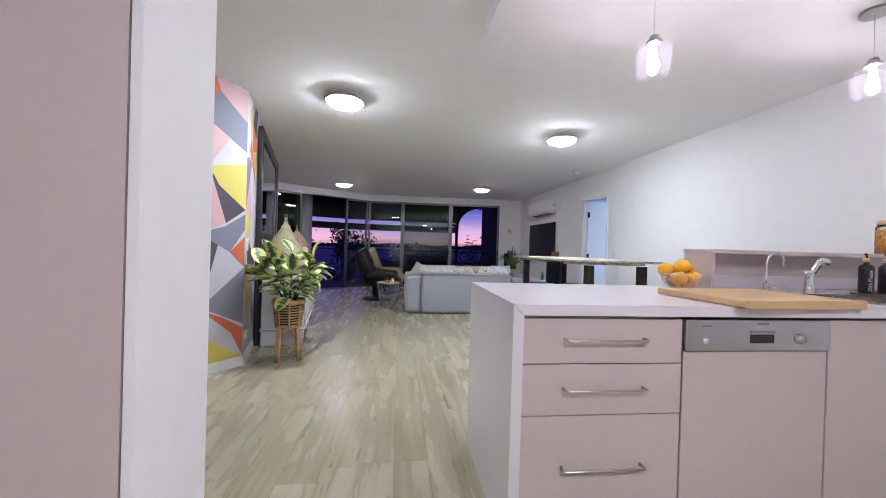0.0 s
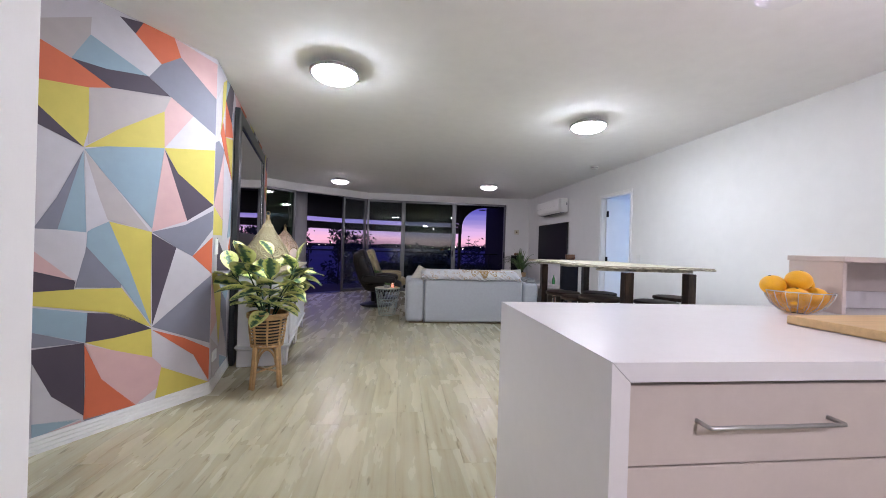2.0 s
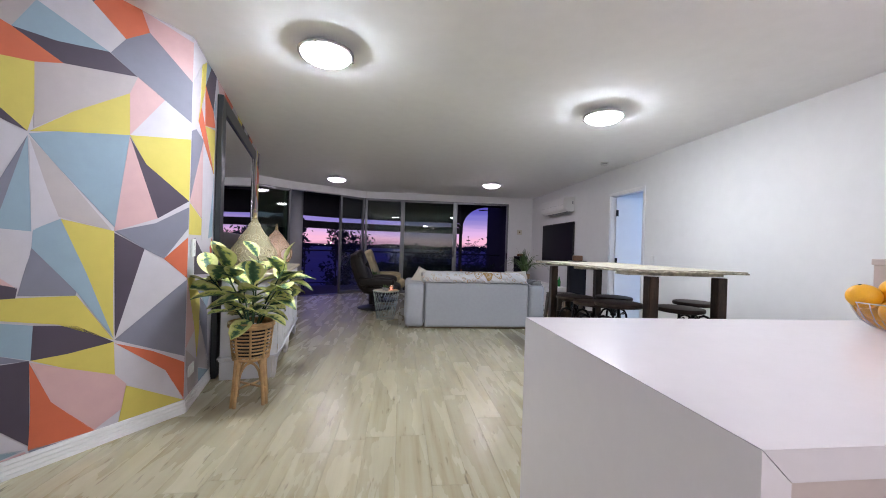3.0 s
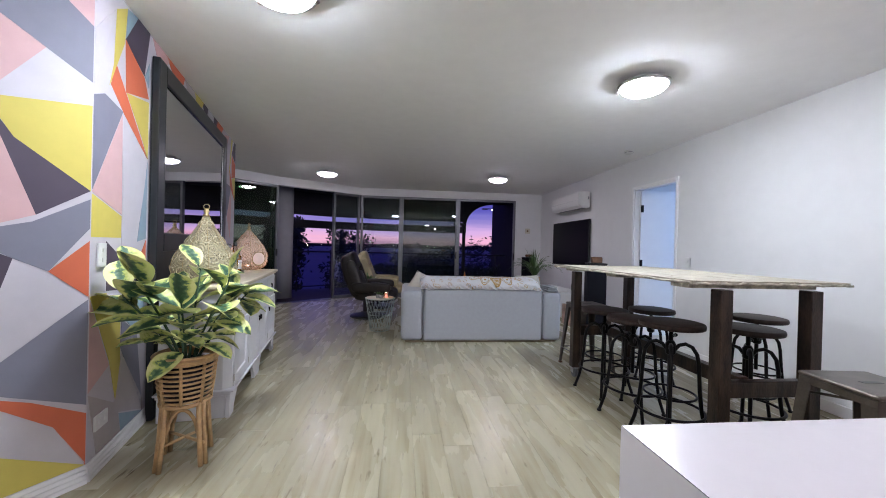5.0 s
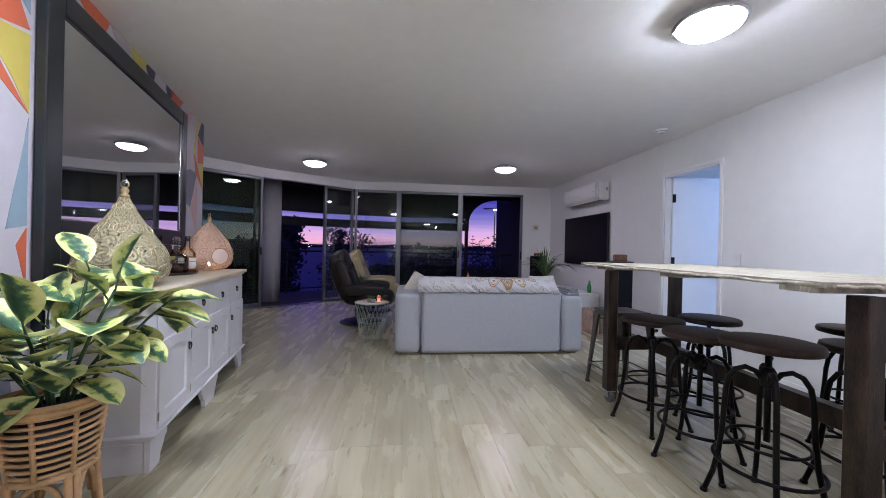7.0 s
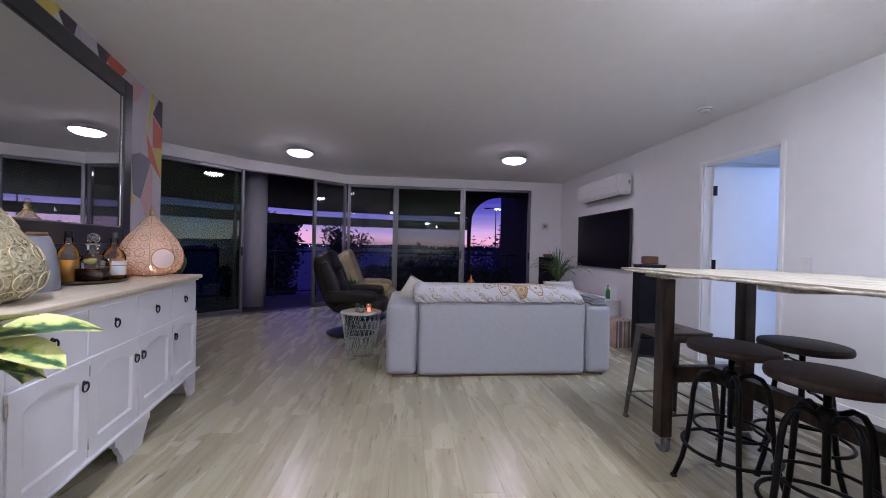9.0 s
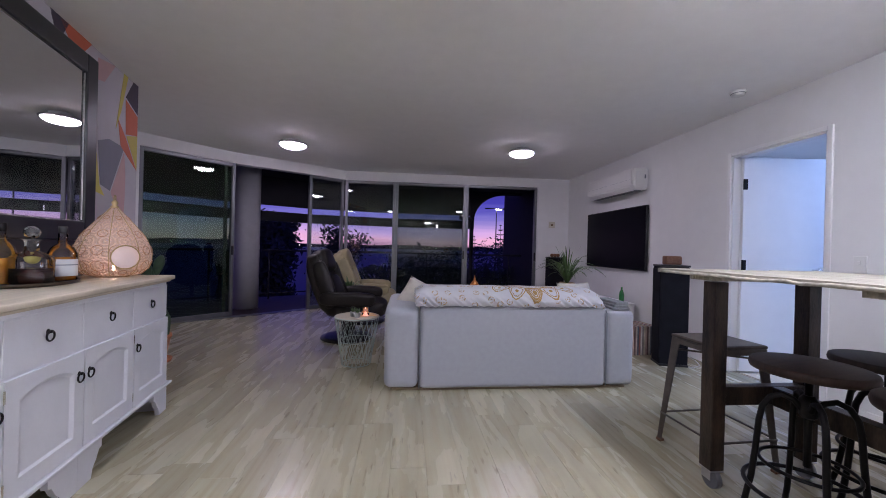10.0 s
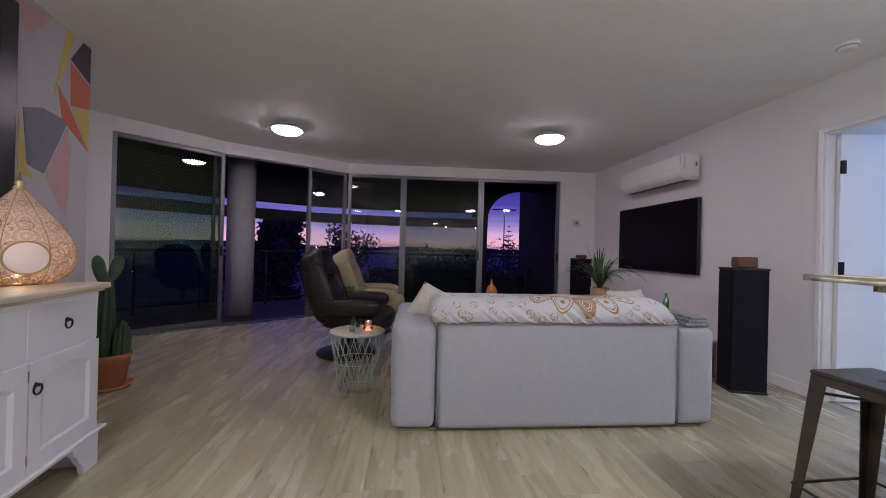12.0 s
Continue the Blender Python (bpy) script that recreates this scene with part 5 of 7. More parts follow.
def ribbed(x, y, z0, z1, r, lean=0.0):
    b = bmesh.new()
    rows = []
    for j in range(15):
        v = j / 14
        rr = r * (1 - max(0, (v - 0.8) / 0.2) ** 2 * 0.85) * (0.85 + 0.25 * math.sin(math.pi * min(1, v + 0.15)))
        rows.append([b.verts.new((x + lean * v + rr * (1 + 0.18 * math.cos(7 * a)) * math.cos(a), y + rr * (1 + 0.18 * math.cos(7 * a)) * math.sin(a), z0 + (z1 - z0) * v)) for a in [2 * math.pi * k / 42 for k in range(42)]])
    for u, v in zip(rows, rows[1:]):
        for k in range(42):
            b.faces.new((u[k], u[(k + 1) % 42], v[(k + 1) % 42], v[k])).smooth = True
    b.faces.new(rows[-1])
    return b


def paddle(x, y, z, wide, high, thick, lean):
    """A flat oval pad standing on its narrow end."""
    b = bmesh.new()
    bmesh.ops.create_uvsphere(b, u_segments=20, v_segments=14, radius=1)
    for v in b.verts:
        k = 0.80 + 0.20 * v.co.z
        v.co = Vector((v.co.x * wide * k, v.co.y * thick, v.co.z * high))
    for f in b.faces:
        f.smooth = True
    bmesh.ops.transform(b, matrix=Matrix.Translation((x, y, z)) @ Matrix.Rotation(radians(lean), 4, "Y") @ Matrix.Translation((0, 0, high)), verts=b.verts)
    return b


part("column", ribbed(-0.03, 0, 0.22, 0.86, 0.042), M["cactus"], cac)
part("column", ribbed(0.05, -0.04, 0.22, 0.50, 0.035, 0.02), M["cactus"], cac)
part("column", ribbed(0.07, 0.03, 0.22, 0.44, 0.03, 0.02), M["cactus"], cac)
part("pad", paddle(-0.05, -0.01, 0.76, 0.048, 0.115, 0.024, -10), M["cactus"], cac)
part("pad", paddle(-0.01, 0.01, 0.78, 0.050, 0.105, 0.024, 14), M["cactus"], cac)
# ---- sofa ----
SY = 8.835
sofa = thing("sofa", "light grey fabric sofa seen from behind", "sofa", (0.0, SY, 0))


def puffy(cx, cy, cz, sx, sy, sz, bevel, seed=0, amp=0.006):
    b = bm_box(cx, cy, cz, sx, sy, sz, bevel, 4)
    bmesh.ops.subdivide_edges(b, edges=[e for e in b.edges if e.calc_length() > 0.25], cuts=5, use_grid_fill=True)
    for v in b.verts:
        q = noise.noise_vector(v.co * 3.1 + Vector((seed * 5.3, 0, 0)))
        v.co += q * amp
    for f in b.faces:
        f.smooth = True
    return b


part("backrest", puffy(0.761, 0.125, 0.357, 1.514, 0.25, 0.667, 0.04, 1, 0.004), M["fabric"], sofa)
part("arm", puffy(-0.140, 0.475, 0.335, 0.268, 0.95, 0.625, 0.07, 2, 0.005), M["fabric"], sofa)
part("arm", puffy(1.649, 0.475, 0.335, 0.244, 0.95, 0.625, 0.065, 3, 0.005), M["fabric"], sofa)
part("seat_base", bm_box(0.761, 0.60, 0.16, 1.514, 0.68, 0.26, 0.02, 2), M["fabric"], sofa)
for k in range(2):
    part("seat_cushion", puffy(0.382 + 0.758 * k, 0.60, 0.36, 0.75, 0.68, 0.15, 0.05, 5 + k), M["fabric"], sofa)
    part("back_cushion", puffy(0.382 + 0.758 * k, 0.33, 0.60, 0.75, 0.19, 0.34, 0.07, 8 + k), M["fabric"], sofa)
for x in (0.0, 1.522):
    part("seam", bm_tube([(x, 0.004, 0.03), (x, 0.0, 0.30), (x, 0.004, 0.62), (x, 0.05, 0.655)], 0.005, 6), M["piping"], sofa)
part("top_seam", bm_tube([(0.03 + 0.0488 * k, -0.0015, 0.652 + 0.002 * math.sin(k)) for k in range(31)], 0.0035, 5), M["fabric"], sofa)
part("base_trim", bm_box(0.748, 0.49, 0.0115, 1.93, 0.90, 0.021, 0.003, 1), mat("timber_plinth", (0.20, 0.15, 0.09), 0.7), sofa, "thin timber base")


def throw_material():
    """White cotton with golden line ornaments: small sprigs and one large medallion."""
    m = bpy.data.materials.new("printed_throw")
    m.use_nodes = True
    n, l = m.node_tree.nodes, m.node_tree.links
    b = n["Principled BSDF"]
    b.inputs["Roughness"].default_value = 0.9
    tc = n.new("ShaderNodeTexCoord")
    vo = n.new("ShaderNodeTexVoronoi")
    vo.voronoi_dimensions = "2D"
    vo.inputs["Scale"].default_value, vo.inputs["Randomness"].default_value = 9.5, 0.7
    l.new(tc.outputs["UV"], vo.inputs["Vector"])

    def math_node(op, a, bval=None, c=None):
        q = n.new("ShaderNodeMath")
        q.operation = op
        for i, x in enumerate((a, bval, c)):
            if x is None:
                continue
            if isinstance(x, (int, float)):
                q.inputs[i].default_value = x
            else:
                l.new(x, q.inputs[i])
        return q.outputs[0]
    def band(x, centre, half):
        return math_node("LESS_THAN", math_node("ABSOLUTE", math_node("SUBTRACT", x, centre)), half)
    sp = n.new("ShaderNodeSeparateXYZ")
    l.new(tc.outputs["UV"], sp.inputs[0])
    nz = n.new("ShaderNodeTexNoise")
    nz.inputs["Scale"].default_value, nz.inputs["Detail"].default_value = 55.0, 3
    l.new(tc.outputs["UV"], nz.inputs["Vector"])
    grain = nz.outputs["Fac"]
    # little broken wreaths strewn over the ground
    wreath = math_node("MAXIMUM", band(vo.outputs["Distance"], 0.20, 0.045), math_node("LESS_THAN", vo.outputs["Distance"], 0.055))
    wreath = math_node("MULTIPLY", wreath, math_node("GREATER_THAN", grain, 0.48))
    # the medallion: petals set round a centre that lies on the seat side
    dx = math_node("SUBTRACT", sp.outputs["X"], 0.955)
    dv = math_node("SUBTRACT", 0.56, sp.outputs["Y"])
    rad = math_node("SQRT", math_node("ADD", math_node("MULTIPLY", dx, dx), math_node("MULTIPLY", dv, dv)))
    ang = math_node("ARCTAN2", dx, dv)
    PITCH = 0.33
    turn = math_node("ADD", math_node("DIVIDE", ang, PITCH), 0.5)
    local = math_node("SUBTRACT", math_node("SUBTRACT", turn, math_node("FLOOR", turn)), 0.5)
    px = math_node("DIVIDE", math_node("MULTIPLY", math_node("MULTIPLY", local, PITCH), rad), 0.066)
    pr_ = math_node("DIVIDE", math_node("SUBTRACT", rad, 0.435), 0.095)
    px = math_node("MULTIPLY", px, math_node("MULTIPLY_ADD", pr_, 0.45, 1.0))
    ell = math_node("SQRT", math_node("ADD", math_node("MULTIPLY", px, px), math_node("MULTIPLY", pr_, pr_)))
    ell = math_node("ADD", ell, math_node("MULTIPLY", math_node("SUBTRACT", grain, 0.5), 0.25))
    petal = math_node("MAXIMUM", band(ell, 0.92, 0.07), band(ell, 0.66, 0.045))
    petal = math_node("MAXIMUM", petal, math_node("LESS_THAN", ell, 0.20))
    mid = math_node("LESS_THAN", math_node("ABSOLUTE", ang), PITCH * 0.5)
    lattice = math_node("GREATER_THAN", math_node("SINE", math_node("MULTIPLY", ell, 34.0)), -0.35)
    petal = math_node("MAXIMUM", petal, math_node("MULTIPLY", math_node("MULTIPLY", mid, lattice), math_node("LESS_THAN", ell, 0.95)))
    petal = math_node("MAXIMUM", petal, math_node("MULTIPLY", math_node("LESS_THAN", rad, 0.34), math_node("GREATER_THAN", math_node("SINE", math_node("MULTIPLY", rad, 190.0)), 0.35)))
    inside = math_node("MULTIPLY", math_node("LESS_THAN", math_node("ABSOLUTE", ang), 2.5 * PITCH), math_node("LESS_THAN", rad, 0.54))
    gold = math_node("MAXIMUM", math_node("MULTIPLY", petal, inside), math_node("MULTIPLY", math_node("MULTIPLY", wreath, 0.75), math_node("SUBTRACT", 1.0, inside)))
    mx = n.new("ShaderNodeMix")
    mx.data_type = "RGBA"
    mx.inputs[6].default_value = (0.84, 0.83, 0.84, 1)
    mx.inputs[7].default_value = (0.56, 0.33, 0.09, 1)
    l.new(math_node("MULTIPLY", gold, 0.95), mx.inputs[0])
    l.new(mx.outputs[2], b.inputs["Base Color"])
    return m


# the throw lies over the back cushions, hanging down a little behind
thr = thing("throw_blanket", "white throw with golden medallion print over the sofa back", "blanket", (0, SY, 0))
b = bmesh.new()
uv = b.loops.layers.uv.new("UVMap")
prof = [(-0.014, 0.672), (-0.023, 0.690), (-0.028, 0.711), (-0.022, 0.735), (0.005, 0.772), (0.05, 0.798), (0.13, 0.812), (0.24, 0.812), (0.34, 0.79), (0.42, 0.74), (0.455, 0.66), (0.458, 0.56)]
# a finer outline, for the gathered hem
prof = [(y0 + (y1 - y0) * k / 3, z0 + (z1 - z0) * k / 3) for (y0, z0), (y1, z1) in zip(prof, prof[1:]) for k in range(3)] + [prof[-1]]
NX = 240
grid = []
lens = [0.0]
for (y0, z0), (y1, z1) in zip(prof, prof[1:]):
    lens.append(lens[-1] + math.hypot(y1 - y0, z1 - z0))
for i in range(NX + 1):
    u = i / NX
    x = -0.045 + 1.52 * u
    edge = max(0.0, 1 - min(u, 1 - u) / 0.06)
    row = []
    for j, (y, z) in enumerate(prof):
        low = math.exp(-(lens[j] / 0.085) ** 2)
        slant = x + 1.15 * lens[j]
        crease = math.sin(slant * 95 + 5 * noise.noise((slant * 9, 2.0, 0))) * (0.55 + 0.9 * noise.noise((slant * 6, 7.0, 1)))
        wr = 0.011 * noise.noise((x * 9 + z * 10, 1.7, lens[j] * 2)) + 0.015 * low * crease
        sag = -0.045 * edge ** 2 * (1 if j > 6 else 0.25)
        row.append(b.verts.new((x + 0.02 * edge * noise.noise((0, j * 0.27, 3)), y - wr - 0.012 * low, z + wr * 0.5 + sag + 0.020 * low * noise.noise((x * 5.0, 9, 2)))))
    grid.append(row)
for i in range(NX):
    for j in range(len(prof) - 1):
        f = b.faces.new((grid[i][j], grid[i + 1][j], grid[i + 1][j + 1], grid[i][j + 1]))
        f.smooth = True
        for lp, (p, q) in zip(f.loops, ((i, j), (i + 1, j), (i + 1, j + 1), (i, j + 1))):
            lp[uv].uv = (1.52 * p / NX, lens[q])
bmesh.ops.solidify(b, geom=b.faces[:], thickness=0.006)
part("cloth", b, throw_material(), thr)


def cushion(x, y, z, rot, material, label, w=0.42, h=0.40):
    e = thing("cushion", label, "cushion", (x, y, z), rot)
    b = bmesh.new()
    bmesh.ops.create_grid(b, x_segments=14, y_segments=14, size=0.5)
    top = b.verts[:]
    for v in top:
        px, py = v.co.x * 2, v.co.y * 2
        pinch = 1 - 0.10 * (1 - abs(px)) * abs(py) ** 4 - 0.10 * (1 - abs(py)) * abs(px) ** 4
        v.co.x *= w * (1 - 0.08 * (1 - px * px) * 0 - 0.07 * (1 - py * py) * abs(px) ** 3) * 1.0
        v.co.y *= h * (1 - 0.07 * (1 - px * px) * abs(py) ** 3)
        v.co.z = 0.07 * ((1 - px ** 2) * (1 - py ** 2)) ** 0.45 * pinch
    low = bmesh.ops.duplicate(b, geom=b.verts[:] + b.edges[:] + b.faces[:])
    for g in low["geom"]:
        if isinstance(g, bmesh.types.BMVert):
            g.co.z = -g.co.z
    bmesh.ops.remove_doubles(b, verts=b.verts[:], dist=0.0008)
    bmesh.ops.recalc_face_normals(b, faces=b.faces)
    for f in b.faces:
        f.smooth = True
    part("cover", b, material, e)
    return e


M["linen"] = mat("cream_linen", (0.62, 0.58, 0.50), 0.9, var=0.1, scale=20, bump=0.4, bscale=400)
cushion(0.0, SY + 0.40, 0.64, 0, M["linen"], "cream linen cushion leaning on the sofa arm").matrix_basis = pose(-0.01, SY + 0.40, 0.635, 55, 18, -35)
cushion(1.45, SY + 0.55, 0.64, 0, M["linen"], "cream linen cushion against the sofa arm").matrix_basis = pose(1.53, SY + 0.52, 0.635, 66, 0, 20)
fold = thing("folded_towel", "grey folded towel draped on the sofa arm", "towel", (1.65, SY + 0.16, 0.646), 0)
for k in range(3):
    part("fold", puffy(0.0, 0, 0.012 + 0.022 * k, 0.15 - 0.02 * k, 0.30, 0.022, 0.009, 30 + k, 0.006), mat("grey_towel", (0.22, 0.23, 0.24), 0.95, var=0.25, scale=40, bump=0.6, bscale=300), fold)

# ---- recliners ----


def plump(cx, cy, cz, sx, sy, sz, square=0.5, seed=0, amp=0.012, bend=0.0):
    """A stuffed cushion form: a squared-off ellipsoid with slack creases, bowed back by bend along its height."""
    b = bmesh.new()
    bmesh.ops.create_uvsphere(b, u_segments=28, v_segments=18, radius=1)
    for v in b.verts:
        q = Vector([math.copysign(abs(c) ** square, c) for c in v.co])
        v.co = Vector((cx + q.x * sx / 2, cy + q.y * sy / 2 + bend * q.z * q.z, cz + q.z * sz / 2))
        v.co += noise.noise_vector(v.co * 6.0 + Vector((seed * 5.3, 0, 0))) * amp
    for f in b.faces:
        f.smooth = True
    return b


def recliner(x, y, rot, leather, label):
    """Faces +y; swivel base, shell seat, tall back with head pillow, padded arms."""
    e = thing("recliner", label, "armchair", (x, y, 0), rot)
    part("base_disc", bm_lathe([(0.30, 0.0), (0.31, 0.008), (0.305, 0.024), (0.25, 0.036), (0.05, 0.042)], 40), M["darkbase"], e)
    part("column", bm_tube([(0, 0, 0.04), (0, 0, 0.26)], 0.035, 16), M["darkbase"], e)
    tilt = pose(0, -0.19, 0.38, 19)
    for s in (-1, 1):
        arm = part("arm", plump(s * 0.345, 0.07, 0.515, 0.14, 0.62, 0.16, 0.55, 3 + s), leather, e)
        part("arm_support", bm_tube([(s * 0.335, 0.17, 0.45), (s * 0.33, 0.20, 0.36), (s * 0.24, 0.08, 0.27), (s * 0.05, 0.0, 0.25)], 0.02, 8), M["darkbase"], arm)
    part("seat", plump(0, 0.12, 0.375, 0.60, 0.70, 0.22, 0.5, 7, 0.014), leather, e)
    part("back", plump(0, 0.0, 0.30, 0.60, 0.20, 0.74, 0.42, 9, 0.014, 0.05), leather, e).matrix_basis = tilt
    part("lumbar_roll", plump(0, 0.09, 0.19, 0.48, 0.16, 0.36, 0.6, 11), leather, e).matrix_basis = tilt
    part("head_pillow", plump(0, 0.09, 0.55, 0.50, 0.17, 0.28, 0.6, 13), leather, e).matrix_basis = tilt
    for s in (-1, 1):
        part("wing", plump(s * 0.265, 0.08, 0.27, 0.10, 0.18, 0.56, 0.6, 15 + s), leather, e).matrix_basis = tilt
    part("recline_knob", bm_tube([(0.41, 0.14, 0.43), (0.44, 0.14, 0.43)], 0.022, 14), M["darkbase"], e)
    return e


recliner(-0.81, 10.55, -93, M["leather"], "dark brown leather swivel recliner on a round base")
recliner(-0.72, 11.55, -90, M["cream_leather"], "cream leather swivel recliner near the glazing")

tbl = thing("wire_side_table", "round side table of mint wire mesh with pale tray top", "side table", (-0.57, 9.56, 0))
part("top", bm_lathe([(0.20, 0.437), (0.205, 0.44), (0.205, 0.452), (0.2, 0.455), (0.001, 0.455)], 40), M["traytop"], tbl)
rim = part("rim", bm_tube([(0.207 * math.cos(a), 0.207 * math.sin(a), 0.447) for a in ringa], 0.005, 6, closed=True), M["wire"], tbl)
part("base_ring", bm_tube([(0.135 * math.cos(a), 0.135 * math.sin(a), 0.005) for a in ringa], 0.004, 6, closed=True), M["wire"], tbl)
part("middle_ring", bm_tube([(0.17 * math.cos(a), 0.17 * math.sin(a), 0.225) for a in ringa], 0.003, 6, closed=True), M["wire"], tbl)
for k in range(22):
    for sgn in (-1, 1):
        a0 = 2 * math.pi * k / 22
        pts = []
        for j in range(7):
            v = j / 6
            a = a0 + sgn * 0.75 * v
            r = 0.135 + 0.07 * v
            pts.append((r * math.cos(a), r * math.sin(a), 0.005 + 0.435 * v))
        part("wire", bm_tube(pts, 0.0025, 4), M["wire"], tbl)
cd = thing("candle", "small lit candle in a pink glass", "candle", (-0.49, 9.53, 0.456))
part("glass", bm_lathe([(0.034, 0), (0.037, 0.004), (0.037, 0.075), (0.034, 0.075), (0.033, 0.01)], 24, cap=False), pane_glass("pink_glass", (0.97, 0.84, 0.80), gain=2), cd)
part("wax", bm_lathe([(0.032, 0.005), (0.032, 0.05), (0.001, 0.051)], 20), mat("pink_wax", (0.8, 0.55, 0.50), 0.5, emit=(1.0, 0.50, 0.40, 0.9)), cd, "glowing pink wax")
part("flame", bm_lathe([(0.001, 0.052), (0.004, 0.06), (0.001, 0.076)], 8), glow("small_flame", (1.0, 0.6, 0.35), 60.0), cd)
for x, y in ((-0.60, 9.50), (-0.555, 9.45)):
    e = thing("succulent", "tiny succulent in a grey pot on the side table", "plant", (x, y, 0.456), group="small succulents")
    part("pot", bm_lathe([(0.022, 0), (0.026, 0.004), (0.03, 0.045), (0.026, 0.046)], 18), mat("grey_pot", (0.3, 0.29, 0.28), 0.8), e)
    for k in range(9):
        a = k * 2.4
        part("leaf", bm_tube([(0.006 * math.cos(a), 0.006 * math.sin(a), 0.044), (0.018 * math.cos(a), 0.018 * math.sin(a), 0.062 + 0.002 * k), (0.022 * math.cos(a), 0.022 * math.sin(a), 0.075 + 0.002 * k)], 0.006, 6, r1=0.001), M["spiky"], e)
brd = thing("serving_board", "small wooden serving board on the side table", "board", (-0.53, 9.56, 0.4555), 20)
part("board", bm_box(0.03, -0.01, 0.005, 0.20, 0.11, 0.009, 0.003, 1), M["bamboo"], brd)


def strap_plant(x, y, z, n, length, label, pot_r, pot_h, material, seed, arch=1.0, blade=0.011):
    e = thing("potted_plant", label, "plant", (x, y, z))
    part("pot", bm_lathe([(pot_r * 0.75, 0), (pot_r * 0.8, 0.005), (pot_r, pot_h), (pot_r * 0.92, pot_h), (pot_r * 0.9, pot_h - 0.02)], 28), material, e)
    part("soil", bm_lathe([(pot_r * 0.9, pot_h - 0.018), (0.001, pot_h - 0.012)], 18), M["soil"], e)
    r = random.Random(seed)
    for k in range(n):
        a = k * 2.399 + r.uniform(-0.3, 0.3)
        ll = length * r.uniform(0.6, 1.1)
        out = r.uniform(0.25, 0.85)
        b = bmesh.new()
        left, right = [], []
        for j in range(9):
            v = j / 8
            rad = 0.01 + ll * out * v
            zz = pot_h - 0.015 + ll * (1.25 * v - arch * (0.15 + out) * v * v * 1.1)
            w = blade * (1 - v ** 2) + 0.001
            px, py = rad * math.cos(a), rad * math.sin(a)
            left.append(b.verts.new((px - w * math.sin(a), py + w * math.cos(a), zz + 0.004)))
            right.append(b.verts.new((px + w * math.sin(a), py - w * math.cos(a), zz)))
        for j in range(8):
            b.faces.new((left[j], right[j], right[j + 1], left[j + 1])).smooth = True
        part("leaf", b, M["spiky"], e)
    return e


# ---- television wall ----
tv = thing("television", "large flat black television on a wall bracket", "television", (2.985, 11.195, 1.318))
part("screen", bm_box(-0.034, 0, 0, 0.004, 1.50, 0.835, 0.001, 1), M["tvscreen"], tv)
part("bezel", bm_box(-0.015, 0, 0, 0.034, 1.525, 0.862, 0.005, 2), M["blackplastic"], tv)
part("bracket", bm_box(0.008, 0, 0, 0.012, 0.5, 0.35, 0.002, 1), M["iron"], tv)

ac = thing("air_conditioner", "white split-system air conditioner high on the wall", "air conditioner", (3.0, 11.07, 1.95))
sh = [(0.0, 0.0), (-0.16, 0.0), (-0.215, 0.05), (-0.23, 0.12), (-0.222, 0.27), (-0.19, 0.285), (0.0, 0.285)]
b = bmesh.new()
lo_v = [b.verts.new((x - 0.002, -0.585, z)) for x, z in sh]
hi_v = [b.verts.new((x - 0.002, 0.585, z)) for x, z in sh]
b.faces.new(lo_v)
b.faces.new(hi_v[::-1])
for k in range(len(sh)):
    b.faces.new((lo_v[k], hi_v[k], hi_v[(k + 1) % len(sh)], lo_v[(k + 1) % len(sh)]))
bmesh.ops.recalc_face_normals(b, faces=b.faces)
bmesh.ops.bevel(b, geom=b.edges[:], offset=0.012, segments=3, affect="EDGES")
part("housing", b, M["plastic"], ac)
part("louvre", bm_box(0, 0, 0, 0.075, 1.08, 0.010, 0.003, 1), M["plastic"], ac).matrix_basis = pose(-0.192, 0, 0.018, 0, 42, 0)
# solid dark strip under the housing paints the shade of the air outlet
part("outlet_slot", bm_box(-0.10, 0, -0.002, 0.09, 1.06, 0.008, 0.002, 1), M["piping"], ac, "dark plate standing for the shaded air outlet")
part("panel_line", bm_box(-0.227, 0, 0.13, 0.008, 1.10, 0.002), M["piping"], ac)
part("end_cap", bm_box(-0.10, -0.59, 0.15, 0.17, 0.014, 0.24, 0.004, 2), M["plastic"], ac)
part("indicator", bm_box(-0.05, -0.599, 0.17, 0.02, 0.004, 0.05, 0.001, 1), M["piping"], ac)


def tower(x, y, rot, label):
    e = thing("floor_speaker", label, "loudspeaker", (x, y, 0), rot, group="tall loudspeakers")
    part("cabinet", bm_box(0, 0, 0.505, 0.195, 0.26, 0.97, 0.004, 2), M["speaker"], e)
    part("top_board", bm_box(0, 0, 1.0, 0.205, 0.272, 0.018, 0.003, 1), M["blackplastic"], e)
    part("plinth", bm_box(0, 0, 0.01, 0.21, 0.27, 0.02, 0.003, 1), M["blackplastic"], e)
    part("grille", bm_box(0, 0.134, 0.52, 0.175, 0.012, 0.90, 0.004, 1), M["speaker"], e)
    return e


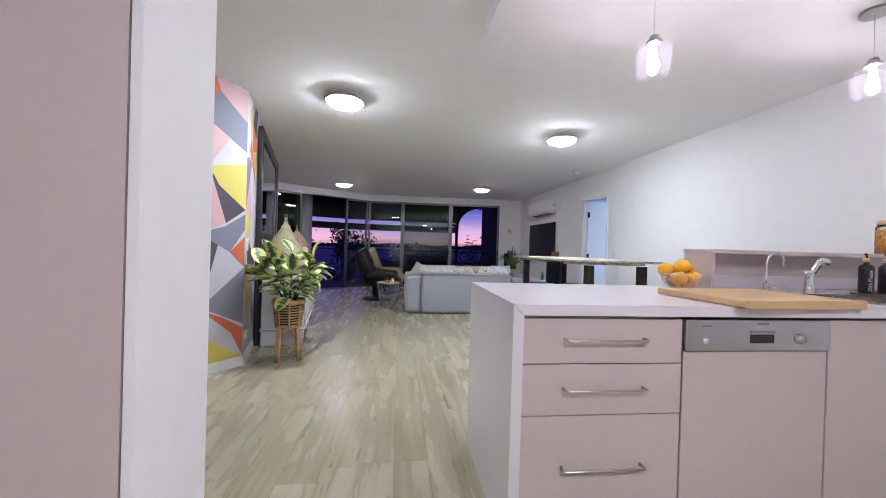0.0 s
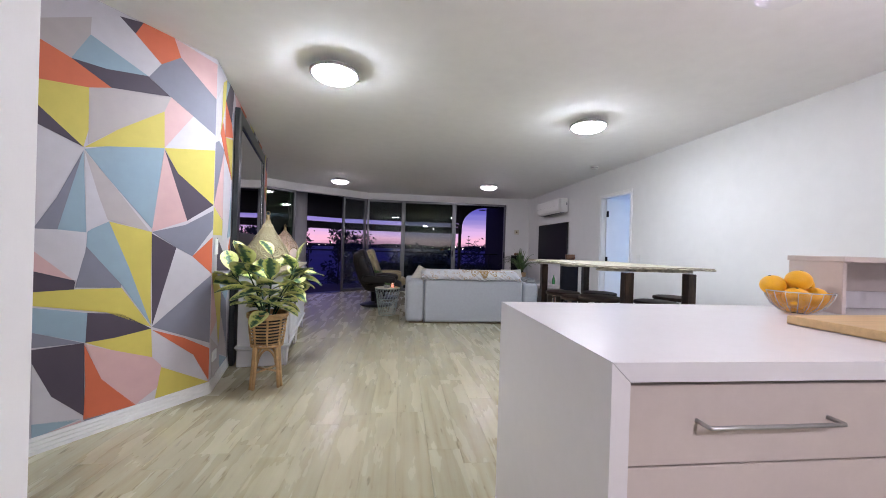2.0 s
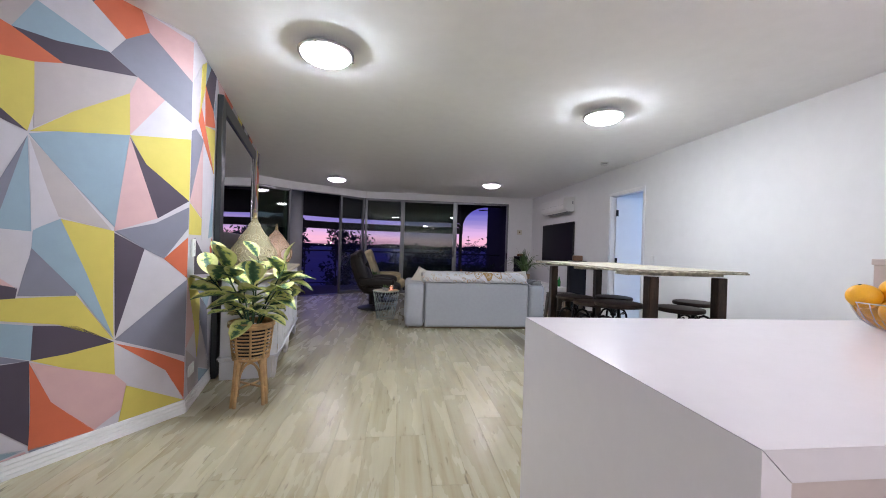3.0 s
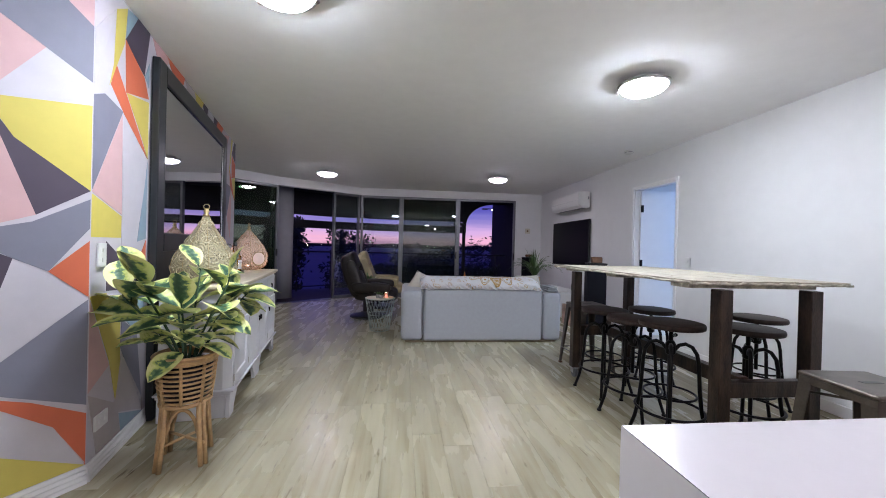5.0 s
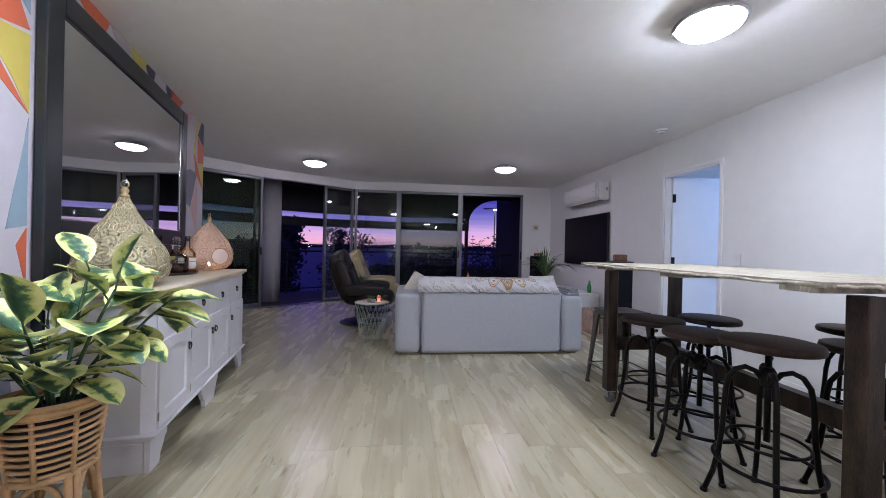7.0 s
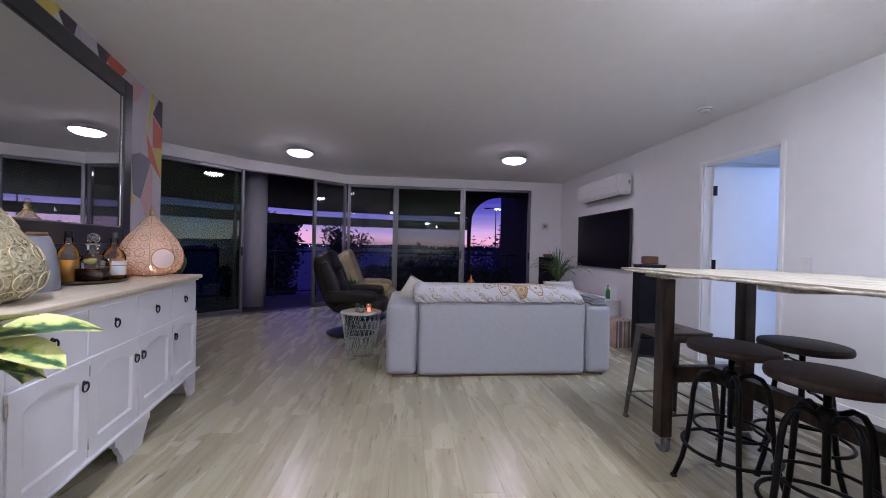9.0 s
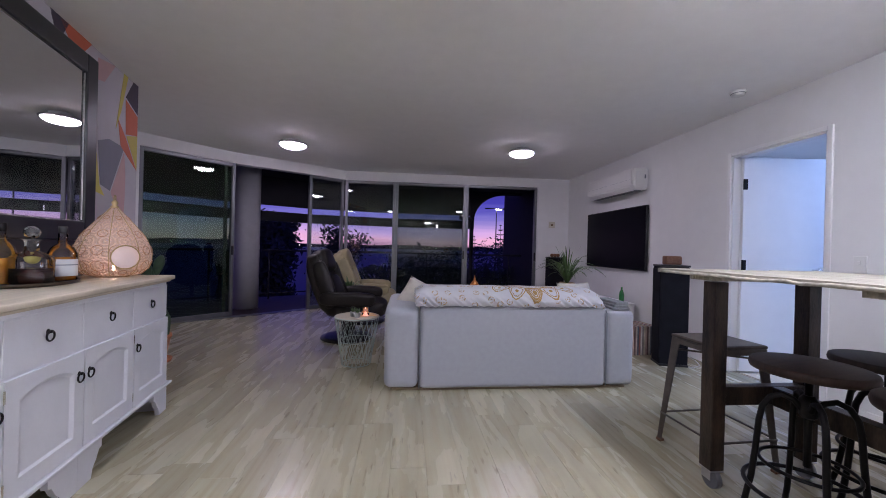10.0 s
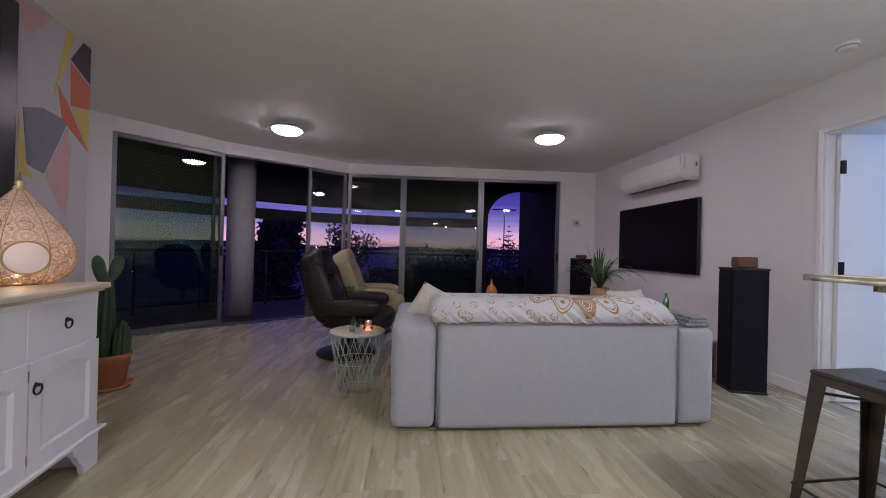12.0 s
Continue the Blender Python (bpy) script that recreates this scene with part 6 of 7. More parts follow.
tower(2.575, 9.48, 75, "tall black floor-standing loudspeaker beside the doorway")
tower(2.60, 12.45, 100, "tall black loudspeaker in the corner by the glazing")
bx = thing("wooden_radio", "small walnut wooden radio on the loudspeaker", "radio", (2.58, 9.48, 1.010), 75)
part("case", bm_box(0, 0, 0.045, 0.10, 0.15, 0.088, 0.016, 3), M["boxwood"], bx)
part("front", bm_box(0.051, 0, 0.045, 0.004, 0.12, 0.06, 0.001, 1), M["speaker"], bx)
gd = thing("ornament", "small dark carved ornament on the loudspeaker", "ornament", (2.60, 12.45, 1.010), 100)
for k in range(3):
    part("bead", bm_lathe([(0.015, 0), (0.035, 0.015), (0.038, 0.04), (0.02, 0.06)], 16, centre=(0, -0.06 + 0.06 * k)), M["boxwood"], gd)
rec = thing("record_crate", "row of record sleeves standing on the floor", "records", (2.52, 9.93, 0), 5)
cols = [(0.5, 0.35, 0.28), (0.2, 0.12, 0.1), (0.55, 0.5, 0.42), (0.12, 0.13, 0.16), (0.4, 0.16, 0.12), (0.6, 0.55, 0.5), (0.25, 0.22, 0.2), (0.5, 0.42, 0.3)]
for k in range(16):
    part("sleeve", bm_box(-0.16 + 0.02 * k, 0, 0.158, 0.012, 0.315, 0.315, 0.0015, 1), mat("sleeve_card", cols[k % 8], 0.7, var=0.4, scale=9), rec)
stand = thing("plant_table", "low white shelf unit under the television", "shelf", (2.72, 11.25, 0))
part("top", bm_box(0, 0, 0.43, 0.46, 1.3, 0.03, 0.004, 1), M["trim"], stand)
for s in (-0.63, 0.0, 0.63):
    part("upright", bm_box(0, s, 0.207, 0.44, 0.03, 0.414, 0.003, 1), M["trim"], stand)
part("back", bm_box(0.2, 0, 0.21, 0.02, 1.2, 0.40, 0.002, 1), M["trim"], stand)
strap_plant(2.31, 11.30, 0.0, 84, 0.66, "spiky strap-leaved plant in a tall tan planter", 0.115, 0.65, mat("tan_pot", (0.42, 0.28, 0.16), 0.7), 5)
strap_plant(-0.86, 11.02, 0.0, 70, 0.30, "leafy green plant in a dark pot between the recliners", 0.12, 0.46, M["blackplastic"], 8, 1.0, 0.022)
gb = thing("green_bottle", "small green glass bottle", "bottle", (2.86, 10.78, 0.446))
part("glass", bm_lathe([(0.028, 0), (0.032, 0.005), (0.034, 0.09), (0.026, 0.13), (0.013, 0.16), (0.013, 0.20)], 20), mat("green_glass", (0.02, 0.22, 0.05), 0.08, var=0.1, coat=1.0), gb)
ln = thing("copper_lantern", "copper moroccan lantern glowing on the floor stand", "lantern", (1.10, 12.35, 0.0))
part("stand", bm_lathe([(0.14, 0), (0.15, 0.01), (0.03, 0.03), (0.025, 0.38), (0.13, 0.40), (0.13, 0.415)], 24), M["darkbase"], ln, "dark pedestal")
part("body", bm_lathe([(0.07, 0.416), (0.085, 0.45), (0.075, 0.50), (0.045, 0.545), (0.02, 0.57), (0.012, 0.62), (0.001, 0.66)], 24), mat("hammered_copper", (0.55, 0.24, 0.09), 0.3, 0.9, var=0.4, scale=40, emit=(1.0, 0.38, 0.10, 0.06)), ln)

# wall fittings
switch = thing("light_switch", "white light switch beside the doorway", "switch", (2.990, 8.22, 1.08))
part("plate", bm_box(0, 0, 0, 0.010, 0.075, 0.115, 0.003, 2), M["plastic"], switch)
part("rocker", bm_box(-0.007, 0, 0.01, 0.005, 0.016, 0.026, 0.0015, 1), M["plastic"], switch)
th = thing("thermostat", "cream thermostat plate with a dark dial", "thermostat", (2.67, 12.805, 1.62))
part("plate", bm_box(0, -0.002, 0, 0.12, 0.012, 0.12, 0.003, 2), mat("cream_plastic", (0.62, 0.58, 0.48), 0.5), th)
part("dial", bm_lathe([(0.022, 0), (0.02, 0.006), (0.001, 0.007)], 18), mat("dial_brown", (0.2, 0.14, 0.08), 0.4), th).matrix_basis = pose(0, -0.009, 0, 90)
sd = thing("smoke_detector", "white round smoke detector on the ceiling", "smoke detector", (2.62, 8.82, CEIL))
part("body", bm_lathe([(0.035, -0.042), (0.045, -0.038), (0.052, -0.016), (0.058, -0.012), (0.058, -0.0005)], 28), M["plastic"], sd)
part("vent_ring", bm_tube([(0.05 * math.cos(a), 0.05 * math.sin(a), -0.022) for a in ringa], 0.003, 5, closed=True), M["piping"], sd)
cb = thing("speaker_cable", "thin pale cable lying on the floor by the loudspeaker", "cable", (0, 0, 0))
part("wire", bm_tube([(2.62, 9.42, 0.01), (2.72, 9.32, 0.005), (2.85, 9.40, 0.005), (2.93, 9.55, 0.005), (2.96, 9.75, 0.02), (2.975, 9.9, 0.2)], 0.004, 6), M["plastic"], cb)

# ---- balcony and the view ----
OUT = [(-6.5, 9.6), (-5.0, 12.0), (-3.7, 13.5), (-2.2, 14.5), (-0.5, 14.85), (1.5, 14.8), (2.70, 14.75)]
structure("balcony_floor", bm_prism([(-6.5, 9.6), (-3.72, 11.15), (-2.85, 12.1), (-1.85, 12.75), (-1.3, 13.1), (3.2, 13.0), (3.2, 15.0), (-0.5, 15.1), (-2.4, 14.75), (-4.0, 13.75), (-5.4, 12.2)], -0.25, -0.04), M["deck"], "tiled balcony floor")
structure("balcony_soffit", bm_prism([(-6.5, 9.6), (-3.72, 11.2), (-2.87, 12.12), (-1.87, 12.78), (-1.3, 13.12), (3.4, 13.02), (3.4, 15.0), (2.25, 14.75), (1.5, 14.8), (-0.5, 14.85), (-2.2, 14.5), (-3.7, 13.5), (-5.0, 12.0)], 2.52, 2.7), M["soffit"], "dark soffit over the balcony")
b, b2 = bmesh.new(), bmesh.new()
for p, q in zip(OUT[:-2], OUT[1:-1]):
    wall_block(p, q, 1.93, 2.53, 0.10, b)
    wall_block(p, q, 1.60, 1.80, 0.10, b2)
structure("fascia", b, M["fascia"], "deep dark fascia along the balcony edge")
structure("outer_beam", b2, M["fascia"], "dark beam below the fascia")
# arched opening in the balcony's end
arch = [(1.43, 2.53), (1.43, 1.60), (1.52, 1.60)] + [(1.52 + 0.80 * (1 - math.cos(a)), 1.80 + 0.66 * math.sin(a)) for a in [k * math.pi / 20 for k in range(1, 11)]] + [(2.75, 2.46), (2.75, 2.53)]
b = bmesh.new()
fv, kv = [b.verts.new((x, 14.78, z)) for x, z in arch], [b.verts.new((x, 14.90, z)) for x, z in arch]
b.faces.new(fv)
b.faces.new(kv[::-1])
for k in range(len(arch)):
    b.faces.new((fv[k], kv[k], kv[(k + 1) % len(arch)], fv[(k + 1) % len(arch)]))
bmesh.ops.recalc_face_normals(b, faces=b.faces)
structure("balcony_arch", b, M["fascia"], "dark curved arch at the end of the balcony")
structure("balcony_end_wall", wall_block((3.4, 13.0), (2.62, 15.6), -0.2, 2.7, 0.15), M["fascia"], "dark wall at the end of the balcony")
pipe = thing("downpipe", "dark downpipe on the balcony edge", "pipe", (1.45, 14.70, 0))
part("pipe", bm_tube([(-0.3, 0, 1.86), (-0.1, 0, 1.86), (-0.03, 0, 1.83), (0, 0, 1.76), (0, 0, -0.04)], 0.05, 12), M["soffit"], pipe)
col = thing("round_column", "white rendered round column on the balcony", "column", (-2.95, 12.90, -0.04))
part("shaft", bm_lathe([(0.205, 0), (0.205, 2.56)], 40), M["render"], col)
rail = thing("balustrade", "dark metal balustrade along the balcony edge", "balustrade")
for p, q in zip(OUT[1:-1], OUT[2:]):
    p3, q3 = Vector((*p, 0)), Vector((*q, 0))
    part("top_rail", bm_tube([p3 + Vector((0, 0, 0.98)), q3 + Vector((0, 0, 0.98))], 0.022, 8), M["soffit"], rail)
    part("bottom_rail", bm_tube([p3 + Vector((0, 0, 0.08)), q3 + Vector((0, 0, 0.08))], 0.015, 8), M["soffit"], rail)
    k = 0
    while k * 0.9 < (q3 - p3).length:
        w = p3 + (q3 - p3).normalized() * (k * 0.9)
        part("post", bm_tube([w + Vector((0, 0, -0.05)), w + Vector((0, 0, 0.98))], 0.018, 8), M["soffit"], rail)
        k += 1

hedge_r = random.Random(31)
hv, hf = [], []
for k in range(5200):
    x = hedge_r.uniform(-1.6, 3.3)
    c = Vector((x, 15.35 + hedge_r.gauss(0, 0.16), -0.2 + hedge_r.random() ** 0.7 * (0.78 + 0.25 * noise.noise((x * 1.7, 2.2, 0)))))
    u = Vector((hedge_r.gauss(0, 1), hedge_r.gauss(0, 1), hedge_r.gauss(0, 1))).normalized()
    w = u.orthogonal().normalized()
    i0 = len(hv)
    hv += [c - u * 0.06, c + w * 0.024, c + u * 0.06, c - w * 0.024]
    hf.append((i0, i0 + 1, i0 + 2, i0 + 3))
me = bpy.data.meshes.new("hedge")
me.from_pydata(hv, [], hf)
me.materials.append(M["treeleaf"])
tagged(new("hedge", me), "dark clipped hedge beyond the balustrade", "hedge", kind="stuff")
pl = thing("planter_box", "long dark planter box under the hedge", "planter", (0.85, 15.35, 0))
part("box", bm_box(0, 0, -0.35, 5.0, 0.5, 0.5, 0.02, 1), M["fascia"], pl)
WATER = -9.0
structure("water", bm_prism([(-3000, 12), (3000, 12), (3000, 4500), (-3000, 4500)], WATER - 1, WATER), M["water"], "dark blue bay at dusk")
hb = bmesh.new()
xs = [-3000 + 60 * k for k in range(101)]
bot = [hb.verts.new((x, 1800, WATER)) for x in xs]
topv = [hb.verts.new((x, 1800, 6 + 24 * abs(noise.noise((x * 0.0016, 3.3, 0))) + 8 * noise.noise((x * 0.012, 7.7, 0)))) for x in xs]
for k in range(100):
    hb.faces.new((bot[k], bot[k + 1], topv[k + 1], topv[k]))
tagged(mesh_ob("backdrop", hb, M["hill"]), "dark hills on the far shore", kind="structure")
shore = bmesh.new()
sr = random.Random(12)
for k in range(150):
    x, z = sr.uniform(-2200, 2600), sr.uniform(-6, 9)
    bmesh.ops.create_icosphere(shore, subdivisions=1, radius=sr.choice((0.6, 0.9, 0.9, 1.6)), matrix=Matrix.Translation((x, 1780, z)))
tagged(mesh_ob("shore_lights", shore, glow("shore_light", (1.0, 0.88, 0.75), 10.0)), "tiny lights along the far shore", "lights", kind="stuff")


def tree(x, y, z0, height, spread, seed, label, n=3200, leaf=0.20):
    e = thing("tree", label, "tree", (x, y, z0))
    r = random.Random(seed)
    b = bm_tube([(0, 0, 0), (0.05 * spread, 0, height * 0.35), (0, 0.03 * spread, height * 0.8)], 0.05 * spread, 8, r1=0.015 * spread)
    tips = []
    for k in range(16):
        a, v = k * 2.4, 0.3 + 0.65 * k / 16
        st0 = Vector((0, 0, height * v * 0.8))
        tip = Vector((math.cos(a) * spread * r.uniform(0.4, 1.0), math.sin(a) * spread * r.uniform(0.4, 1.0), height * min(1.0, v + r.uniform(0.05, 0.3))))
        bm_tube([st0, st0.lerp(tip, 0.5) + Vector((0, 0, 0.05 * height)), tip], 0.02 * spread, 5, b, r1=0.005 * spread)
        tips += [tip, st0.lerp(tip, 0.6), st0.lerp(tip, 0.8)]
    part("trunk", b, M["treebark"], e)
    verts, faces = [], []
    for k in range(n):
        c = r.choice(tips) + Vector((r.gauss(0, 1), r.gauss(0, 1), r.gauss(0, 1))) * spread * 0.17
        u = Vector((r.gauss(0, 1), r.gauss(0, 1), r.gauss(0, 1))).normalized()
        w = u.orthogonal().normalized()
        s = leaf * r.uniform(0.6, 1.4)
        i0 = len(verts)
        verts += [c - u * s, c + w * s * 0.4, c + u * s, c - w * s * 0.4]
        faces.append((i0, i0 + 1, i0 + 2, i0 + 3))
    me = bpy.data.meshes.new("crown")
    me.from_pydata(verts, [], faces)
    me.materials.append(M["treeleaf"])
    o = new("crown", me)
    o.parent = e
    tagged(o, kind="stuff")


tree(-8.3, 30, -9, 11.4, 1.6, 3, "dark leafy tree below the balcony", 9000)
tree(-4.2, 30, -9, 11.0, 1.5, 5, "dark open-crowned tree below the balcony", 3600, 0.14)
tree(-9.6, 29, -9, 9.9, 1.4, 7, "dark leafy tree below the balcony", 8000)
tree(7.0, 34, -9, 10.4, 1.6, 9, "dark leafy tree below the balcony", 900)
tree(4.0, 33, -9, 9.4, 2.4, 11, "dark leafy tree below the balcony", 1500)
tree(1.0, 31, -9, 9.2, 2.2, 13, "dark leafy tree below the balcony", 1500)


def norfolk_pine(x, y, z0, h, seed):
    e = thing("pine_tree", "dark norfolk pine with tiered branches", "tree", (x, y, z0))
    b = bm_tube([(0, 0, 0), (0, 0, h)], 0.12, 8, r1=0.02)
    part("trunk", b, M["treebark"], e)
    for k in range(16):
        z = h * (0.35 + 0.64 * k / 15)
        L = (h - z) * 0.34 + 0.1
        for j in range(7):
            a = 2 * math.pi * j / 7 + k
            tip = (L * math.cos(a), L * math.sin(a), z + 0.22 * L)
            part("branch", bm_tube([(0, 0, z), (0.5 * L * math.cos(a), 0.5 * L * math.sin(a), z - 0.02 * L), tip], 0.07, 5, r1=0.03), M["treeleaf"], e)


norfolk_pine(11.5, 50, -9, 13.2, 2)
norfolk_pine(9.4, 56, -9, 12.0, 4)
lp = thing("street_lamp", "tall twin-headed street lamp, lit", "street lamp", (13.45, 60, WATER))
part("pole", bm_tube([(0, 0, 0), (0, 0, 16.4)], 0.12, 8, r1=0.07), M["soffit"], lp)
part("cross_arm", bm_tube([(-1.3, 0, 16.3), (1.3, 0, 16.3)], 0.07, 8), M["soffit"], lp)
for s in (-1, 1):
    hd = part("lamp_head", bm_box(s * 1.3, 0, 16.25, 0.9, 0.35, 0.16, 0.03, 1), M["soffit"], lp)
part("lens", bm_box(0.25, -0.1, 16.15, 0.9, 0.3, 0.12, 0.02, 1), glow("street_lamp_lens", (0.9, 0.92, 1.0), 14.0), lp, "bright white lens")
bt = thing("moored_boat", "white cabin boat moored in the bay", "boat", (-11.5, 42, WATER))
part("hull", bm_prism([(-2.6, -0.9), (1.6, -0.9), (2.9, 0), (1.6, 0.9), (-2.6, 0.9)], 0.0, 1.0), M["render"], bt)
part("cabin", bm_box(-0.6, 0, 1.6, 2.4, 1.4, 1.2, 0.15, 2), M["render"], bt)

# ---- mural shards on the papered wall ----
SHARD = {k: mat("mural_" + nm, c, 0.65, var=0.035, scale=14, bump=0.06, bscale=300) for k, nm, c in (
    ("K", "charcoal", (0.0645, 0.0482, 0.0731)), ("O", "orange", (0.568, 0.129, 0.0602)), ("Y", "yellow", (0.568, 0.473, 0.103)), ("B", "blue", (0.249, 0.344, 0.421)),
    ("G", "slate", (0.189, 0.189, 0.241)), ("P", "pink", (0.568, 0.361, 0.361)), ("W", "white", (0.516, 0.49, 0.533)), ("T", "taupe", (0.421, 0.374, 0.378)))}


def shard(colour, seg, pts):
    """A flat painted shard; pts are metres along the wall from the bend and up from the floor."""
    u, nn = ((MURAL_START - BEND).normalized(), n1) if seg == 1 else (d2, n2)
    b = bmesh.new()
    fr, bk = [], []
    for s, z in pts:
        p = BEND + u * s
        fr.append(b.verts.new((p.x - nn.x * 0.002, p.y - nn.y * 0.002, z)))
        bk.append(b.verts.new((p.x + nn.x * 0.001, p.y + nn.y * 0.001, z)))
    b.faces.new(fr)
    for k in range(len(pts)):
        b.faces.new((fr[k], bk[k], bk[(k + 1) % len(pts)], fr[(k + 1) % len(pts)]))
    bmesh.ops.recalc_face_normals(b, faces=b.faces)
    part("mural_shard", b, SHARD[colour], mural_wall)


shard("K", 1, [(0.602, 2.47), (0.479, 2.5), (0.521, 2.41)])
shard("O", 1, [(0.479, 2.5), (0.301, 2.5), (0.256, 2.39), (0.373, 2.29), (0.521, 2.41)])
shard("P", 1, [(0.301, 2.5), (0.003, 2.46), (0.003, 2.45), (0.003, 2.2), (0.256, 2.39)])
shard("W", 1, [(0.733, 2.29), (0.731, 2.39), (0.602, 2.47), (0.521, 2.41), (0.373, 2.29), (0.447, 2.18)])
shard("B", 1, [(0.733, 2.29), (0.447, 2.18), (0.657, 2.13), (0.812, 2.12)])
shard("T", 1, [(0.963, 2.25), (0.731, 2.39), (0.733, 2.29), (0.812, 2.12), (0.962, 2.17)])
shard("O", 1, [(0.962, 2.17), (0.812, 2.12), (0.631, 2.03), (0.734, 1.99), (0.958, 1.95)])
shard("K", 1, [(0.812, 2.12), (0.657, 2.13), (0.447, 2.18), (0.316, 2.1), (0.631, 2.03)])
shard("G", 1, [(0.373, 2.29), (0.256, 2.39), (0.003, 2.2), (0.003, 2.08), (0.003, 1.93), (0.316, 2.1), (0.441, 2.18)])
shard("Y", 1, [(0.958, 1.95), (0.734, 1.99), (0.729, 1.76), (0.751, 1.65), (0.956, 1.84)])
shard("T", 1, [(0.734, 1.99), (0.631, 2.03), (0.31, 2.1), (0.348, 1.99), (0.589, 1.8), (0.731, 1.67)])
shard("Y", 1, [(0.746, 1.65), (0.589, 1.8), (0.348, 1.99), (0.342, 1.75), (0.647, 1.68)])
shard("P", 1, [(0.348, 1.99), (0.31, 2.1), (0.164, 2.02), (0.342, 1.75)])
shard("W", 1, [(0.342, 1.75), (0.164, 2.02), (0.003, 1.93), (0.003, 1.83), (0.003, 1.82)])
shard("K", 1, [(0.956, 1.84), (0.751, 1.65), (0.954, 1.73)])
shard("W", 1, [(0.954, 1.73), (0.75, 1.64), (0.865, 1.38), (0.945, 1.2)])
shard("G", 1, [(0.75, 1.63), (0.855, 1.35), (0.939, 1.18), (0.848, 1.18)])
shard("B", 1, [(0.75, 1.63), (0.728, 1.17), (0.848, 1.18)])
shard("W", 1, [(0.746, 1.63), (0.676, 1.38), (0.633, 1.25), (0.728, 1.17)])
shard("T", 1, [(0.746, 1.63), (0.656, 1.52), (0.411, 1.19), (0.633, 1.25), (0.676, 1.38)])
shard("B", 1, [(0.746, 1.64), (0.647, 1.68), (0.342, 1.75), (0.4, 1.21), (0.656, 1.52)])
shard("P", 1, [(0.341, 1.74), (0.186, 1.28), (0.403, 1.19)])
shard("K", 1, [(0.341, 1.74), (0.255, 1.6), (0.003, 1.41), (0.186, 1.28)])
shard("Y", 1, [(0.342, 1.75), (0.003, 1.82), (0.003, 1.53), (0.003, 1.41), (0.255, 1.6)])
shard("G", 1, [(0.003, 1.82), (0.003, 1.83), (0.003, 1.49)])
shard("Y", 1, [(0.626, 1.24), (0.402, 1.19), (0.399, 0.81), (0.391, 0.58), (0.519, 0.96)])
shard("B", 1, [(0.723, 1.18), (0.626, 1.24), (0.519, 0.96), (0.391, 0.58), (0.556, 0.86), (0.726, 1.09)])
shard("W", 1, [(0.944, 1.18), (0.848, 1.18), (0.728, 1.17), (0.73, 1.06), (0.769, 0.89), (0.942, 1.07)])
shard("P", 1, [(0.942, 1.07), (0.776, 0.9), (0.94, 0.96)])
shard("K", 1, [(0.94, 0.96), (0.769, 0.9), (0.775, 0.85), (0.938, 0.85)])
shard("G", 1, [(0.726, 1.09), (0.556, 0.86), (0.56, 0.84), (0.769, 0.86)])
shard("Y", 1, [(0.938, 0.85), (0.764, 0.85), (0.555, 0.84), (0.39, 0.57), (0.626, 0.7), (0.937, 0.78)])
shard("B", 1, [(0.937, 0.77), (0.714, 0.71), (0.719, 0.54), (0.934, 0.64)])
shard("K", 1, [(0.714, 0.71), (0.552, 0.68), (0.39, 0.56), (0.586, 0.54), (0.719, 0.54)])
shard("Y", 1, [(0.719, 0.54), (0.586, 0.54), (0.39, 0.56), (0.38, 0.37), (0.597, 0.47)])
shard("P", 1, [(0.719, 0.53), (0.597, 0.47), (0.38, 0.37), (0.324, 0.3), (0.345, 0.16), (0.471, 0.09), (0.642, 0.31)])
shard("O", 1, [(0.723, 0.53), (0.642, 0.31), (0.465, 0.09), (0.719, 0.1), (0.714, 0.3)])
shard("G", 1, [(0.934, 0.64), (0.724, 0.54), (0.933, 0.56)])
shard("K", 1, [(0.933, 0.55), (0.723, 0.54), (0.715, 0.12), (0.854, 0.28), (0.931, 0.48)])
shard("W", 1, [(0.931, 0.47), (0.854, 0.28), (0.719, 0.11), (0.728, 0.1), (0.926, 0.16)])
shard("B", 1, [(0.926, 0.16), (0.728, 0.11), (0.869, 0.09), (0.924, 0.09)])
shard("G", 1, [(0.719, 0.11), (0.612, 0.09), (0.715, 0.09)])
shard("P", 1, [(0.868, 0.09), (0.728, 0.1), (0.726, 0.09)])
shard("K", 1, [(0.402, 1.18), (0.252, 1.09), (0.385, 0.58)])
shard("W", 1, [(0.252, 1.09), (0.003, 0.89), (0.385, 0.58)])
shard("G", 1, [(0.402, 1.19), (0.196, 1.25), (0.003, 1.37), (0.003, 1.23), (0.144, 1.03), (0.252, 1.09)])
shard("O", 1, [(0.144, 1.03), (0.003, 1.17), (0.003, 0.89), (0.003, 0.9)])
shard("G", 1, [(0.387, 0.57), (0.003, 0.89), (0.003, 0.34), (0.003, 0.38)])
shard("O", 1, [(0.384, 0.55), (0.192, 0.46), (0.003, 0.34), (0.003, 0.09), (0.118, 0.32)])
shard("W", 1, [(0.384, 0.54), (0.118, 0.32), (0.003, 0.1), (0.324, 0.3), (0.38, 0.37)])
shard("Y", 1, [(0.324, 0.29), (0.003, 0.09), (0.146, 0.09), (0.357, 0.09), (0.345, 0.16)])
shard("W", 2, [(0.003, 2.13), (0.003, 2.2), (0.203, 2.41), (0.003, 1.93), (0.003, 2.0)])
shard("Y", 2, [(0.203, 2.41), (0.319, 2.48), (0.292, 2.27), (0.143, 1.98), (0.183, 2.11)])
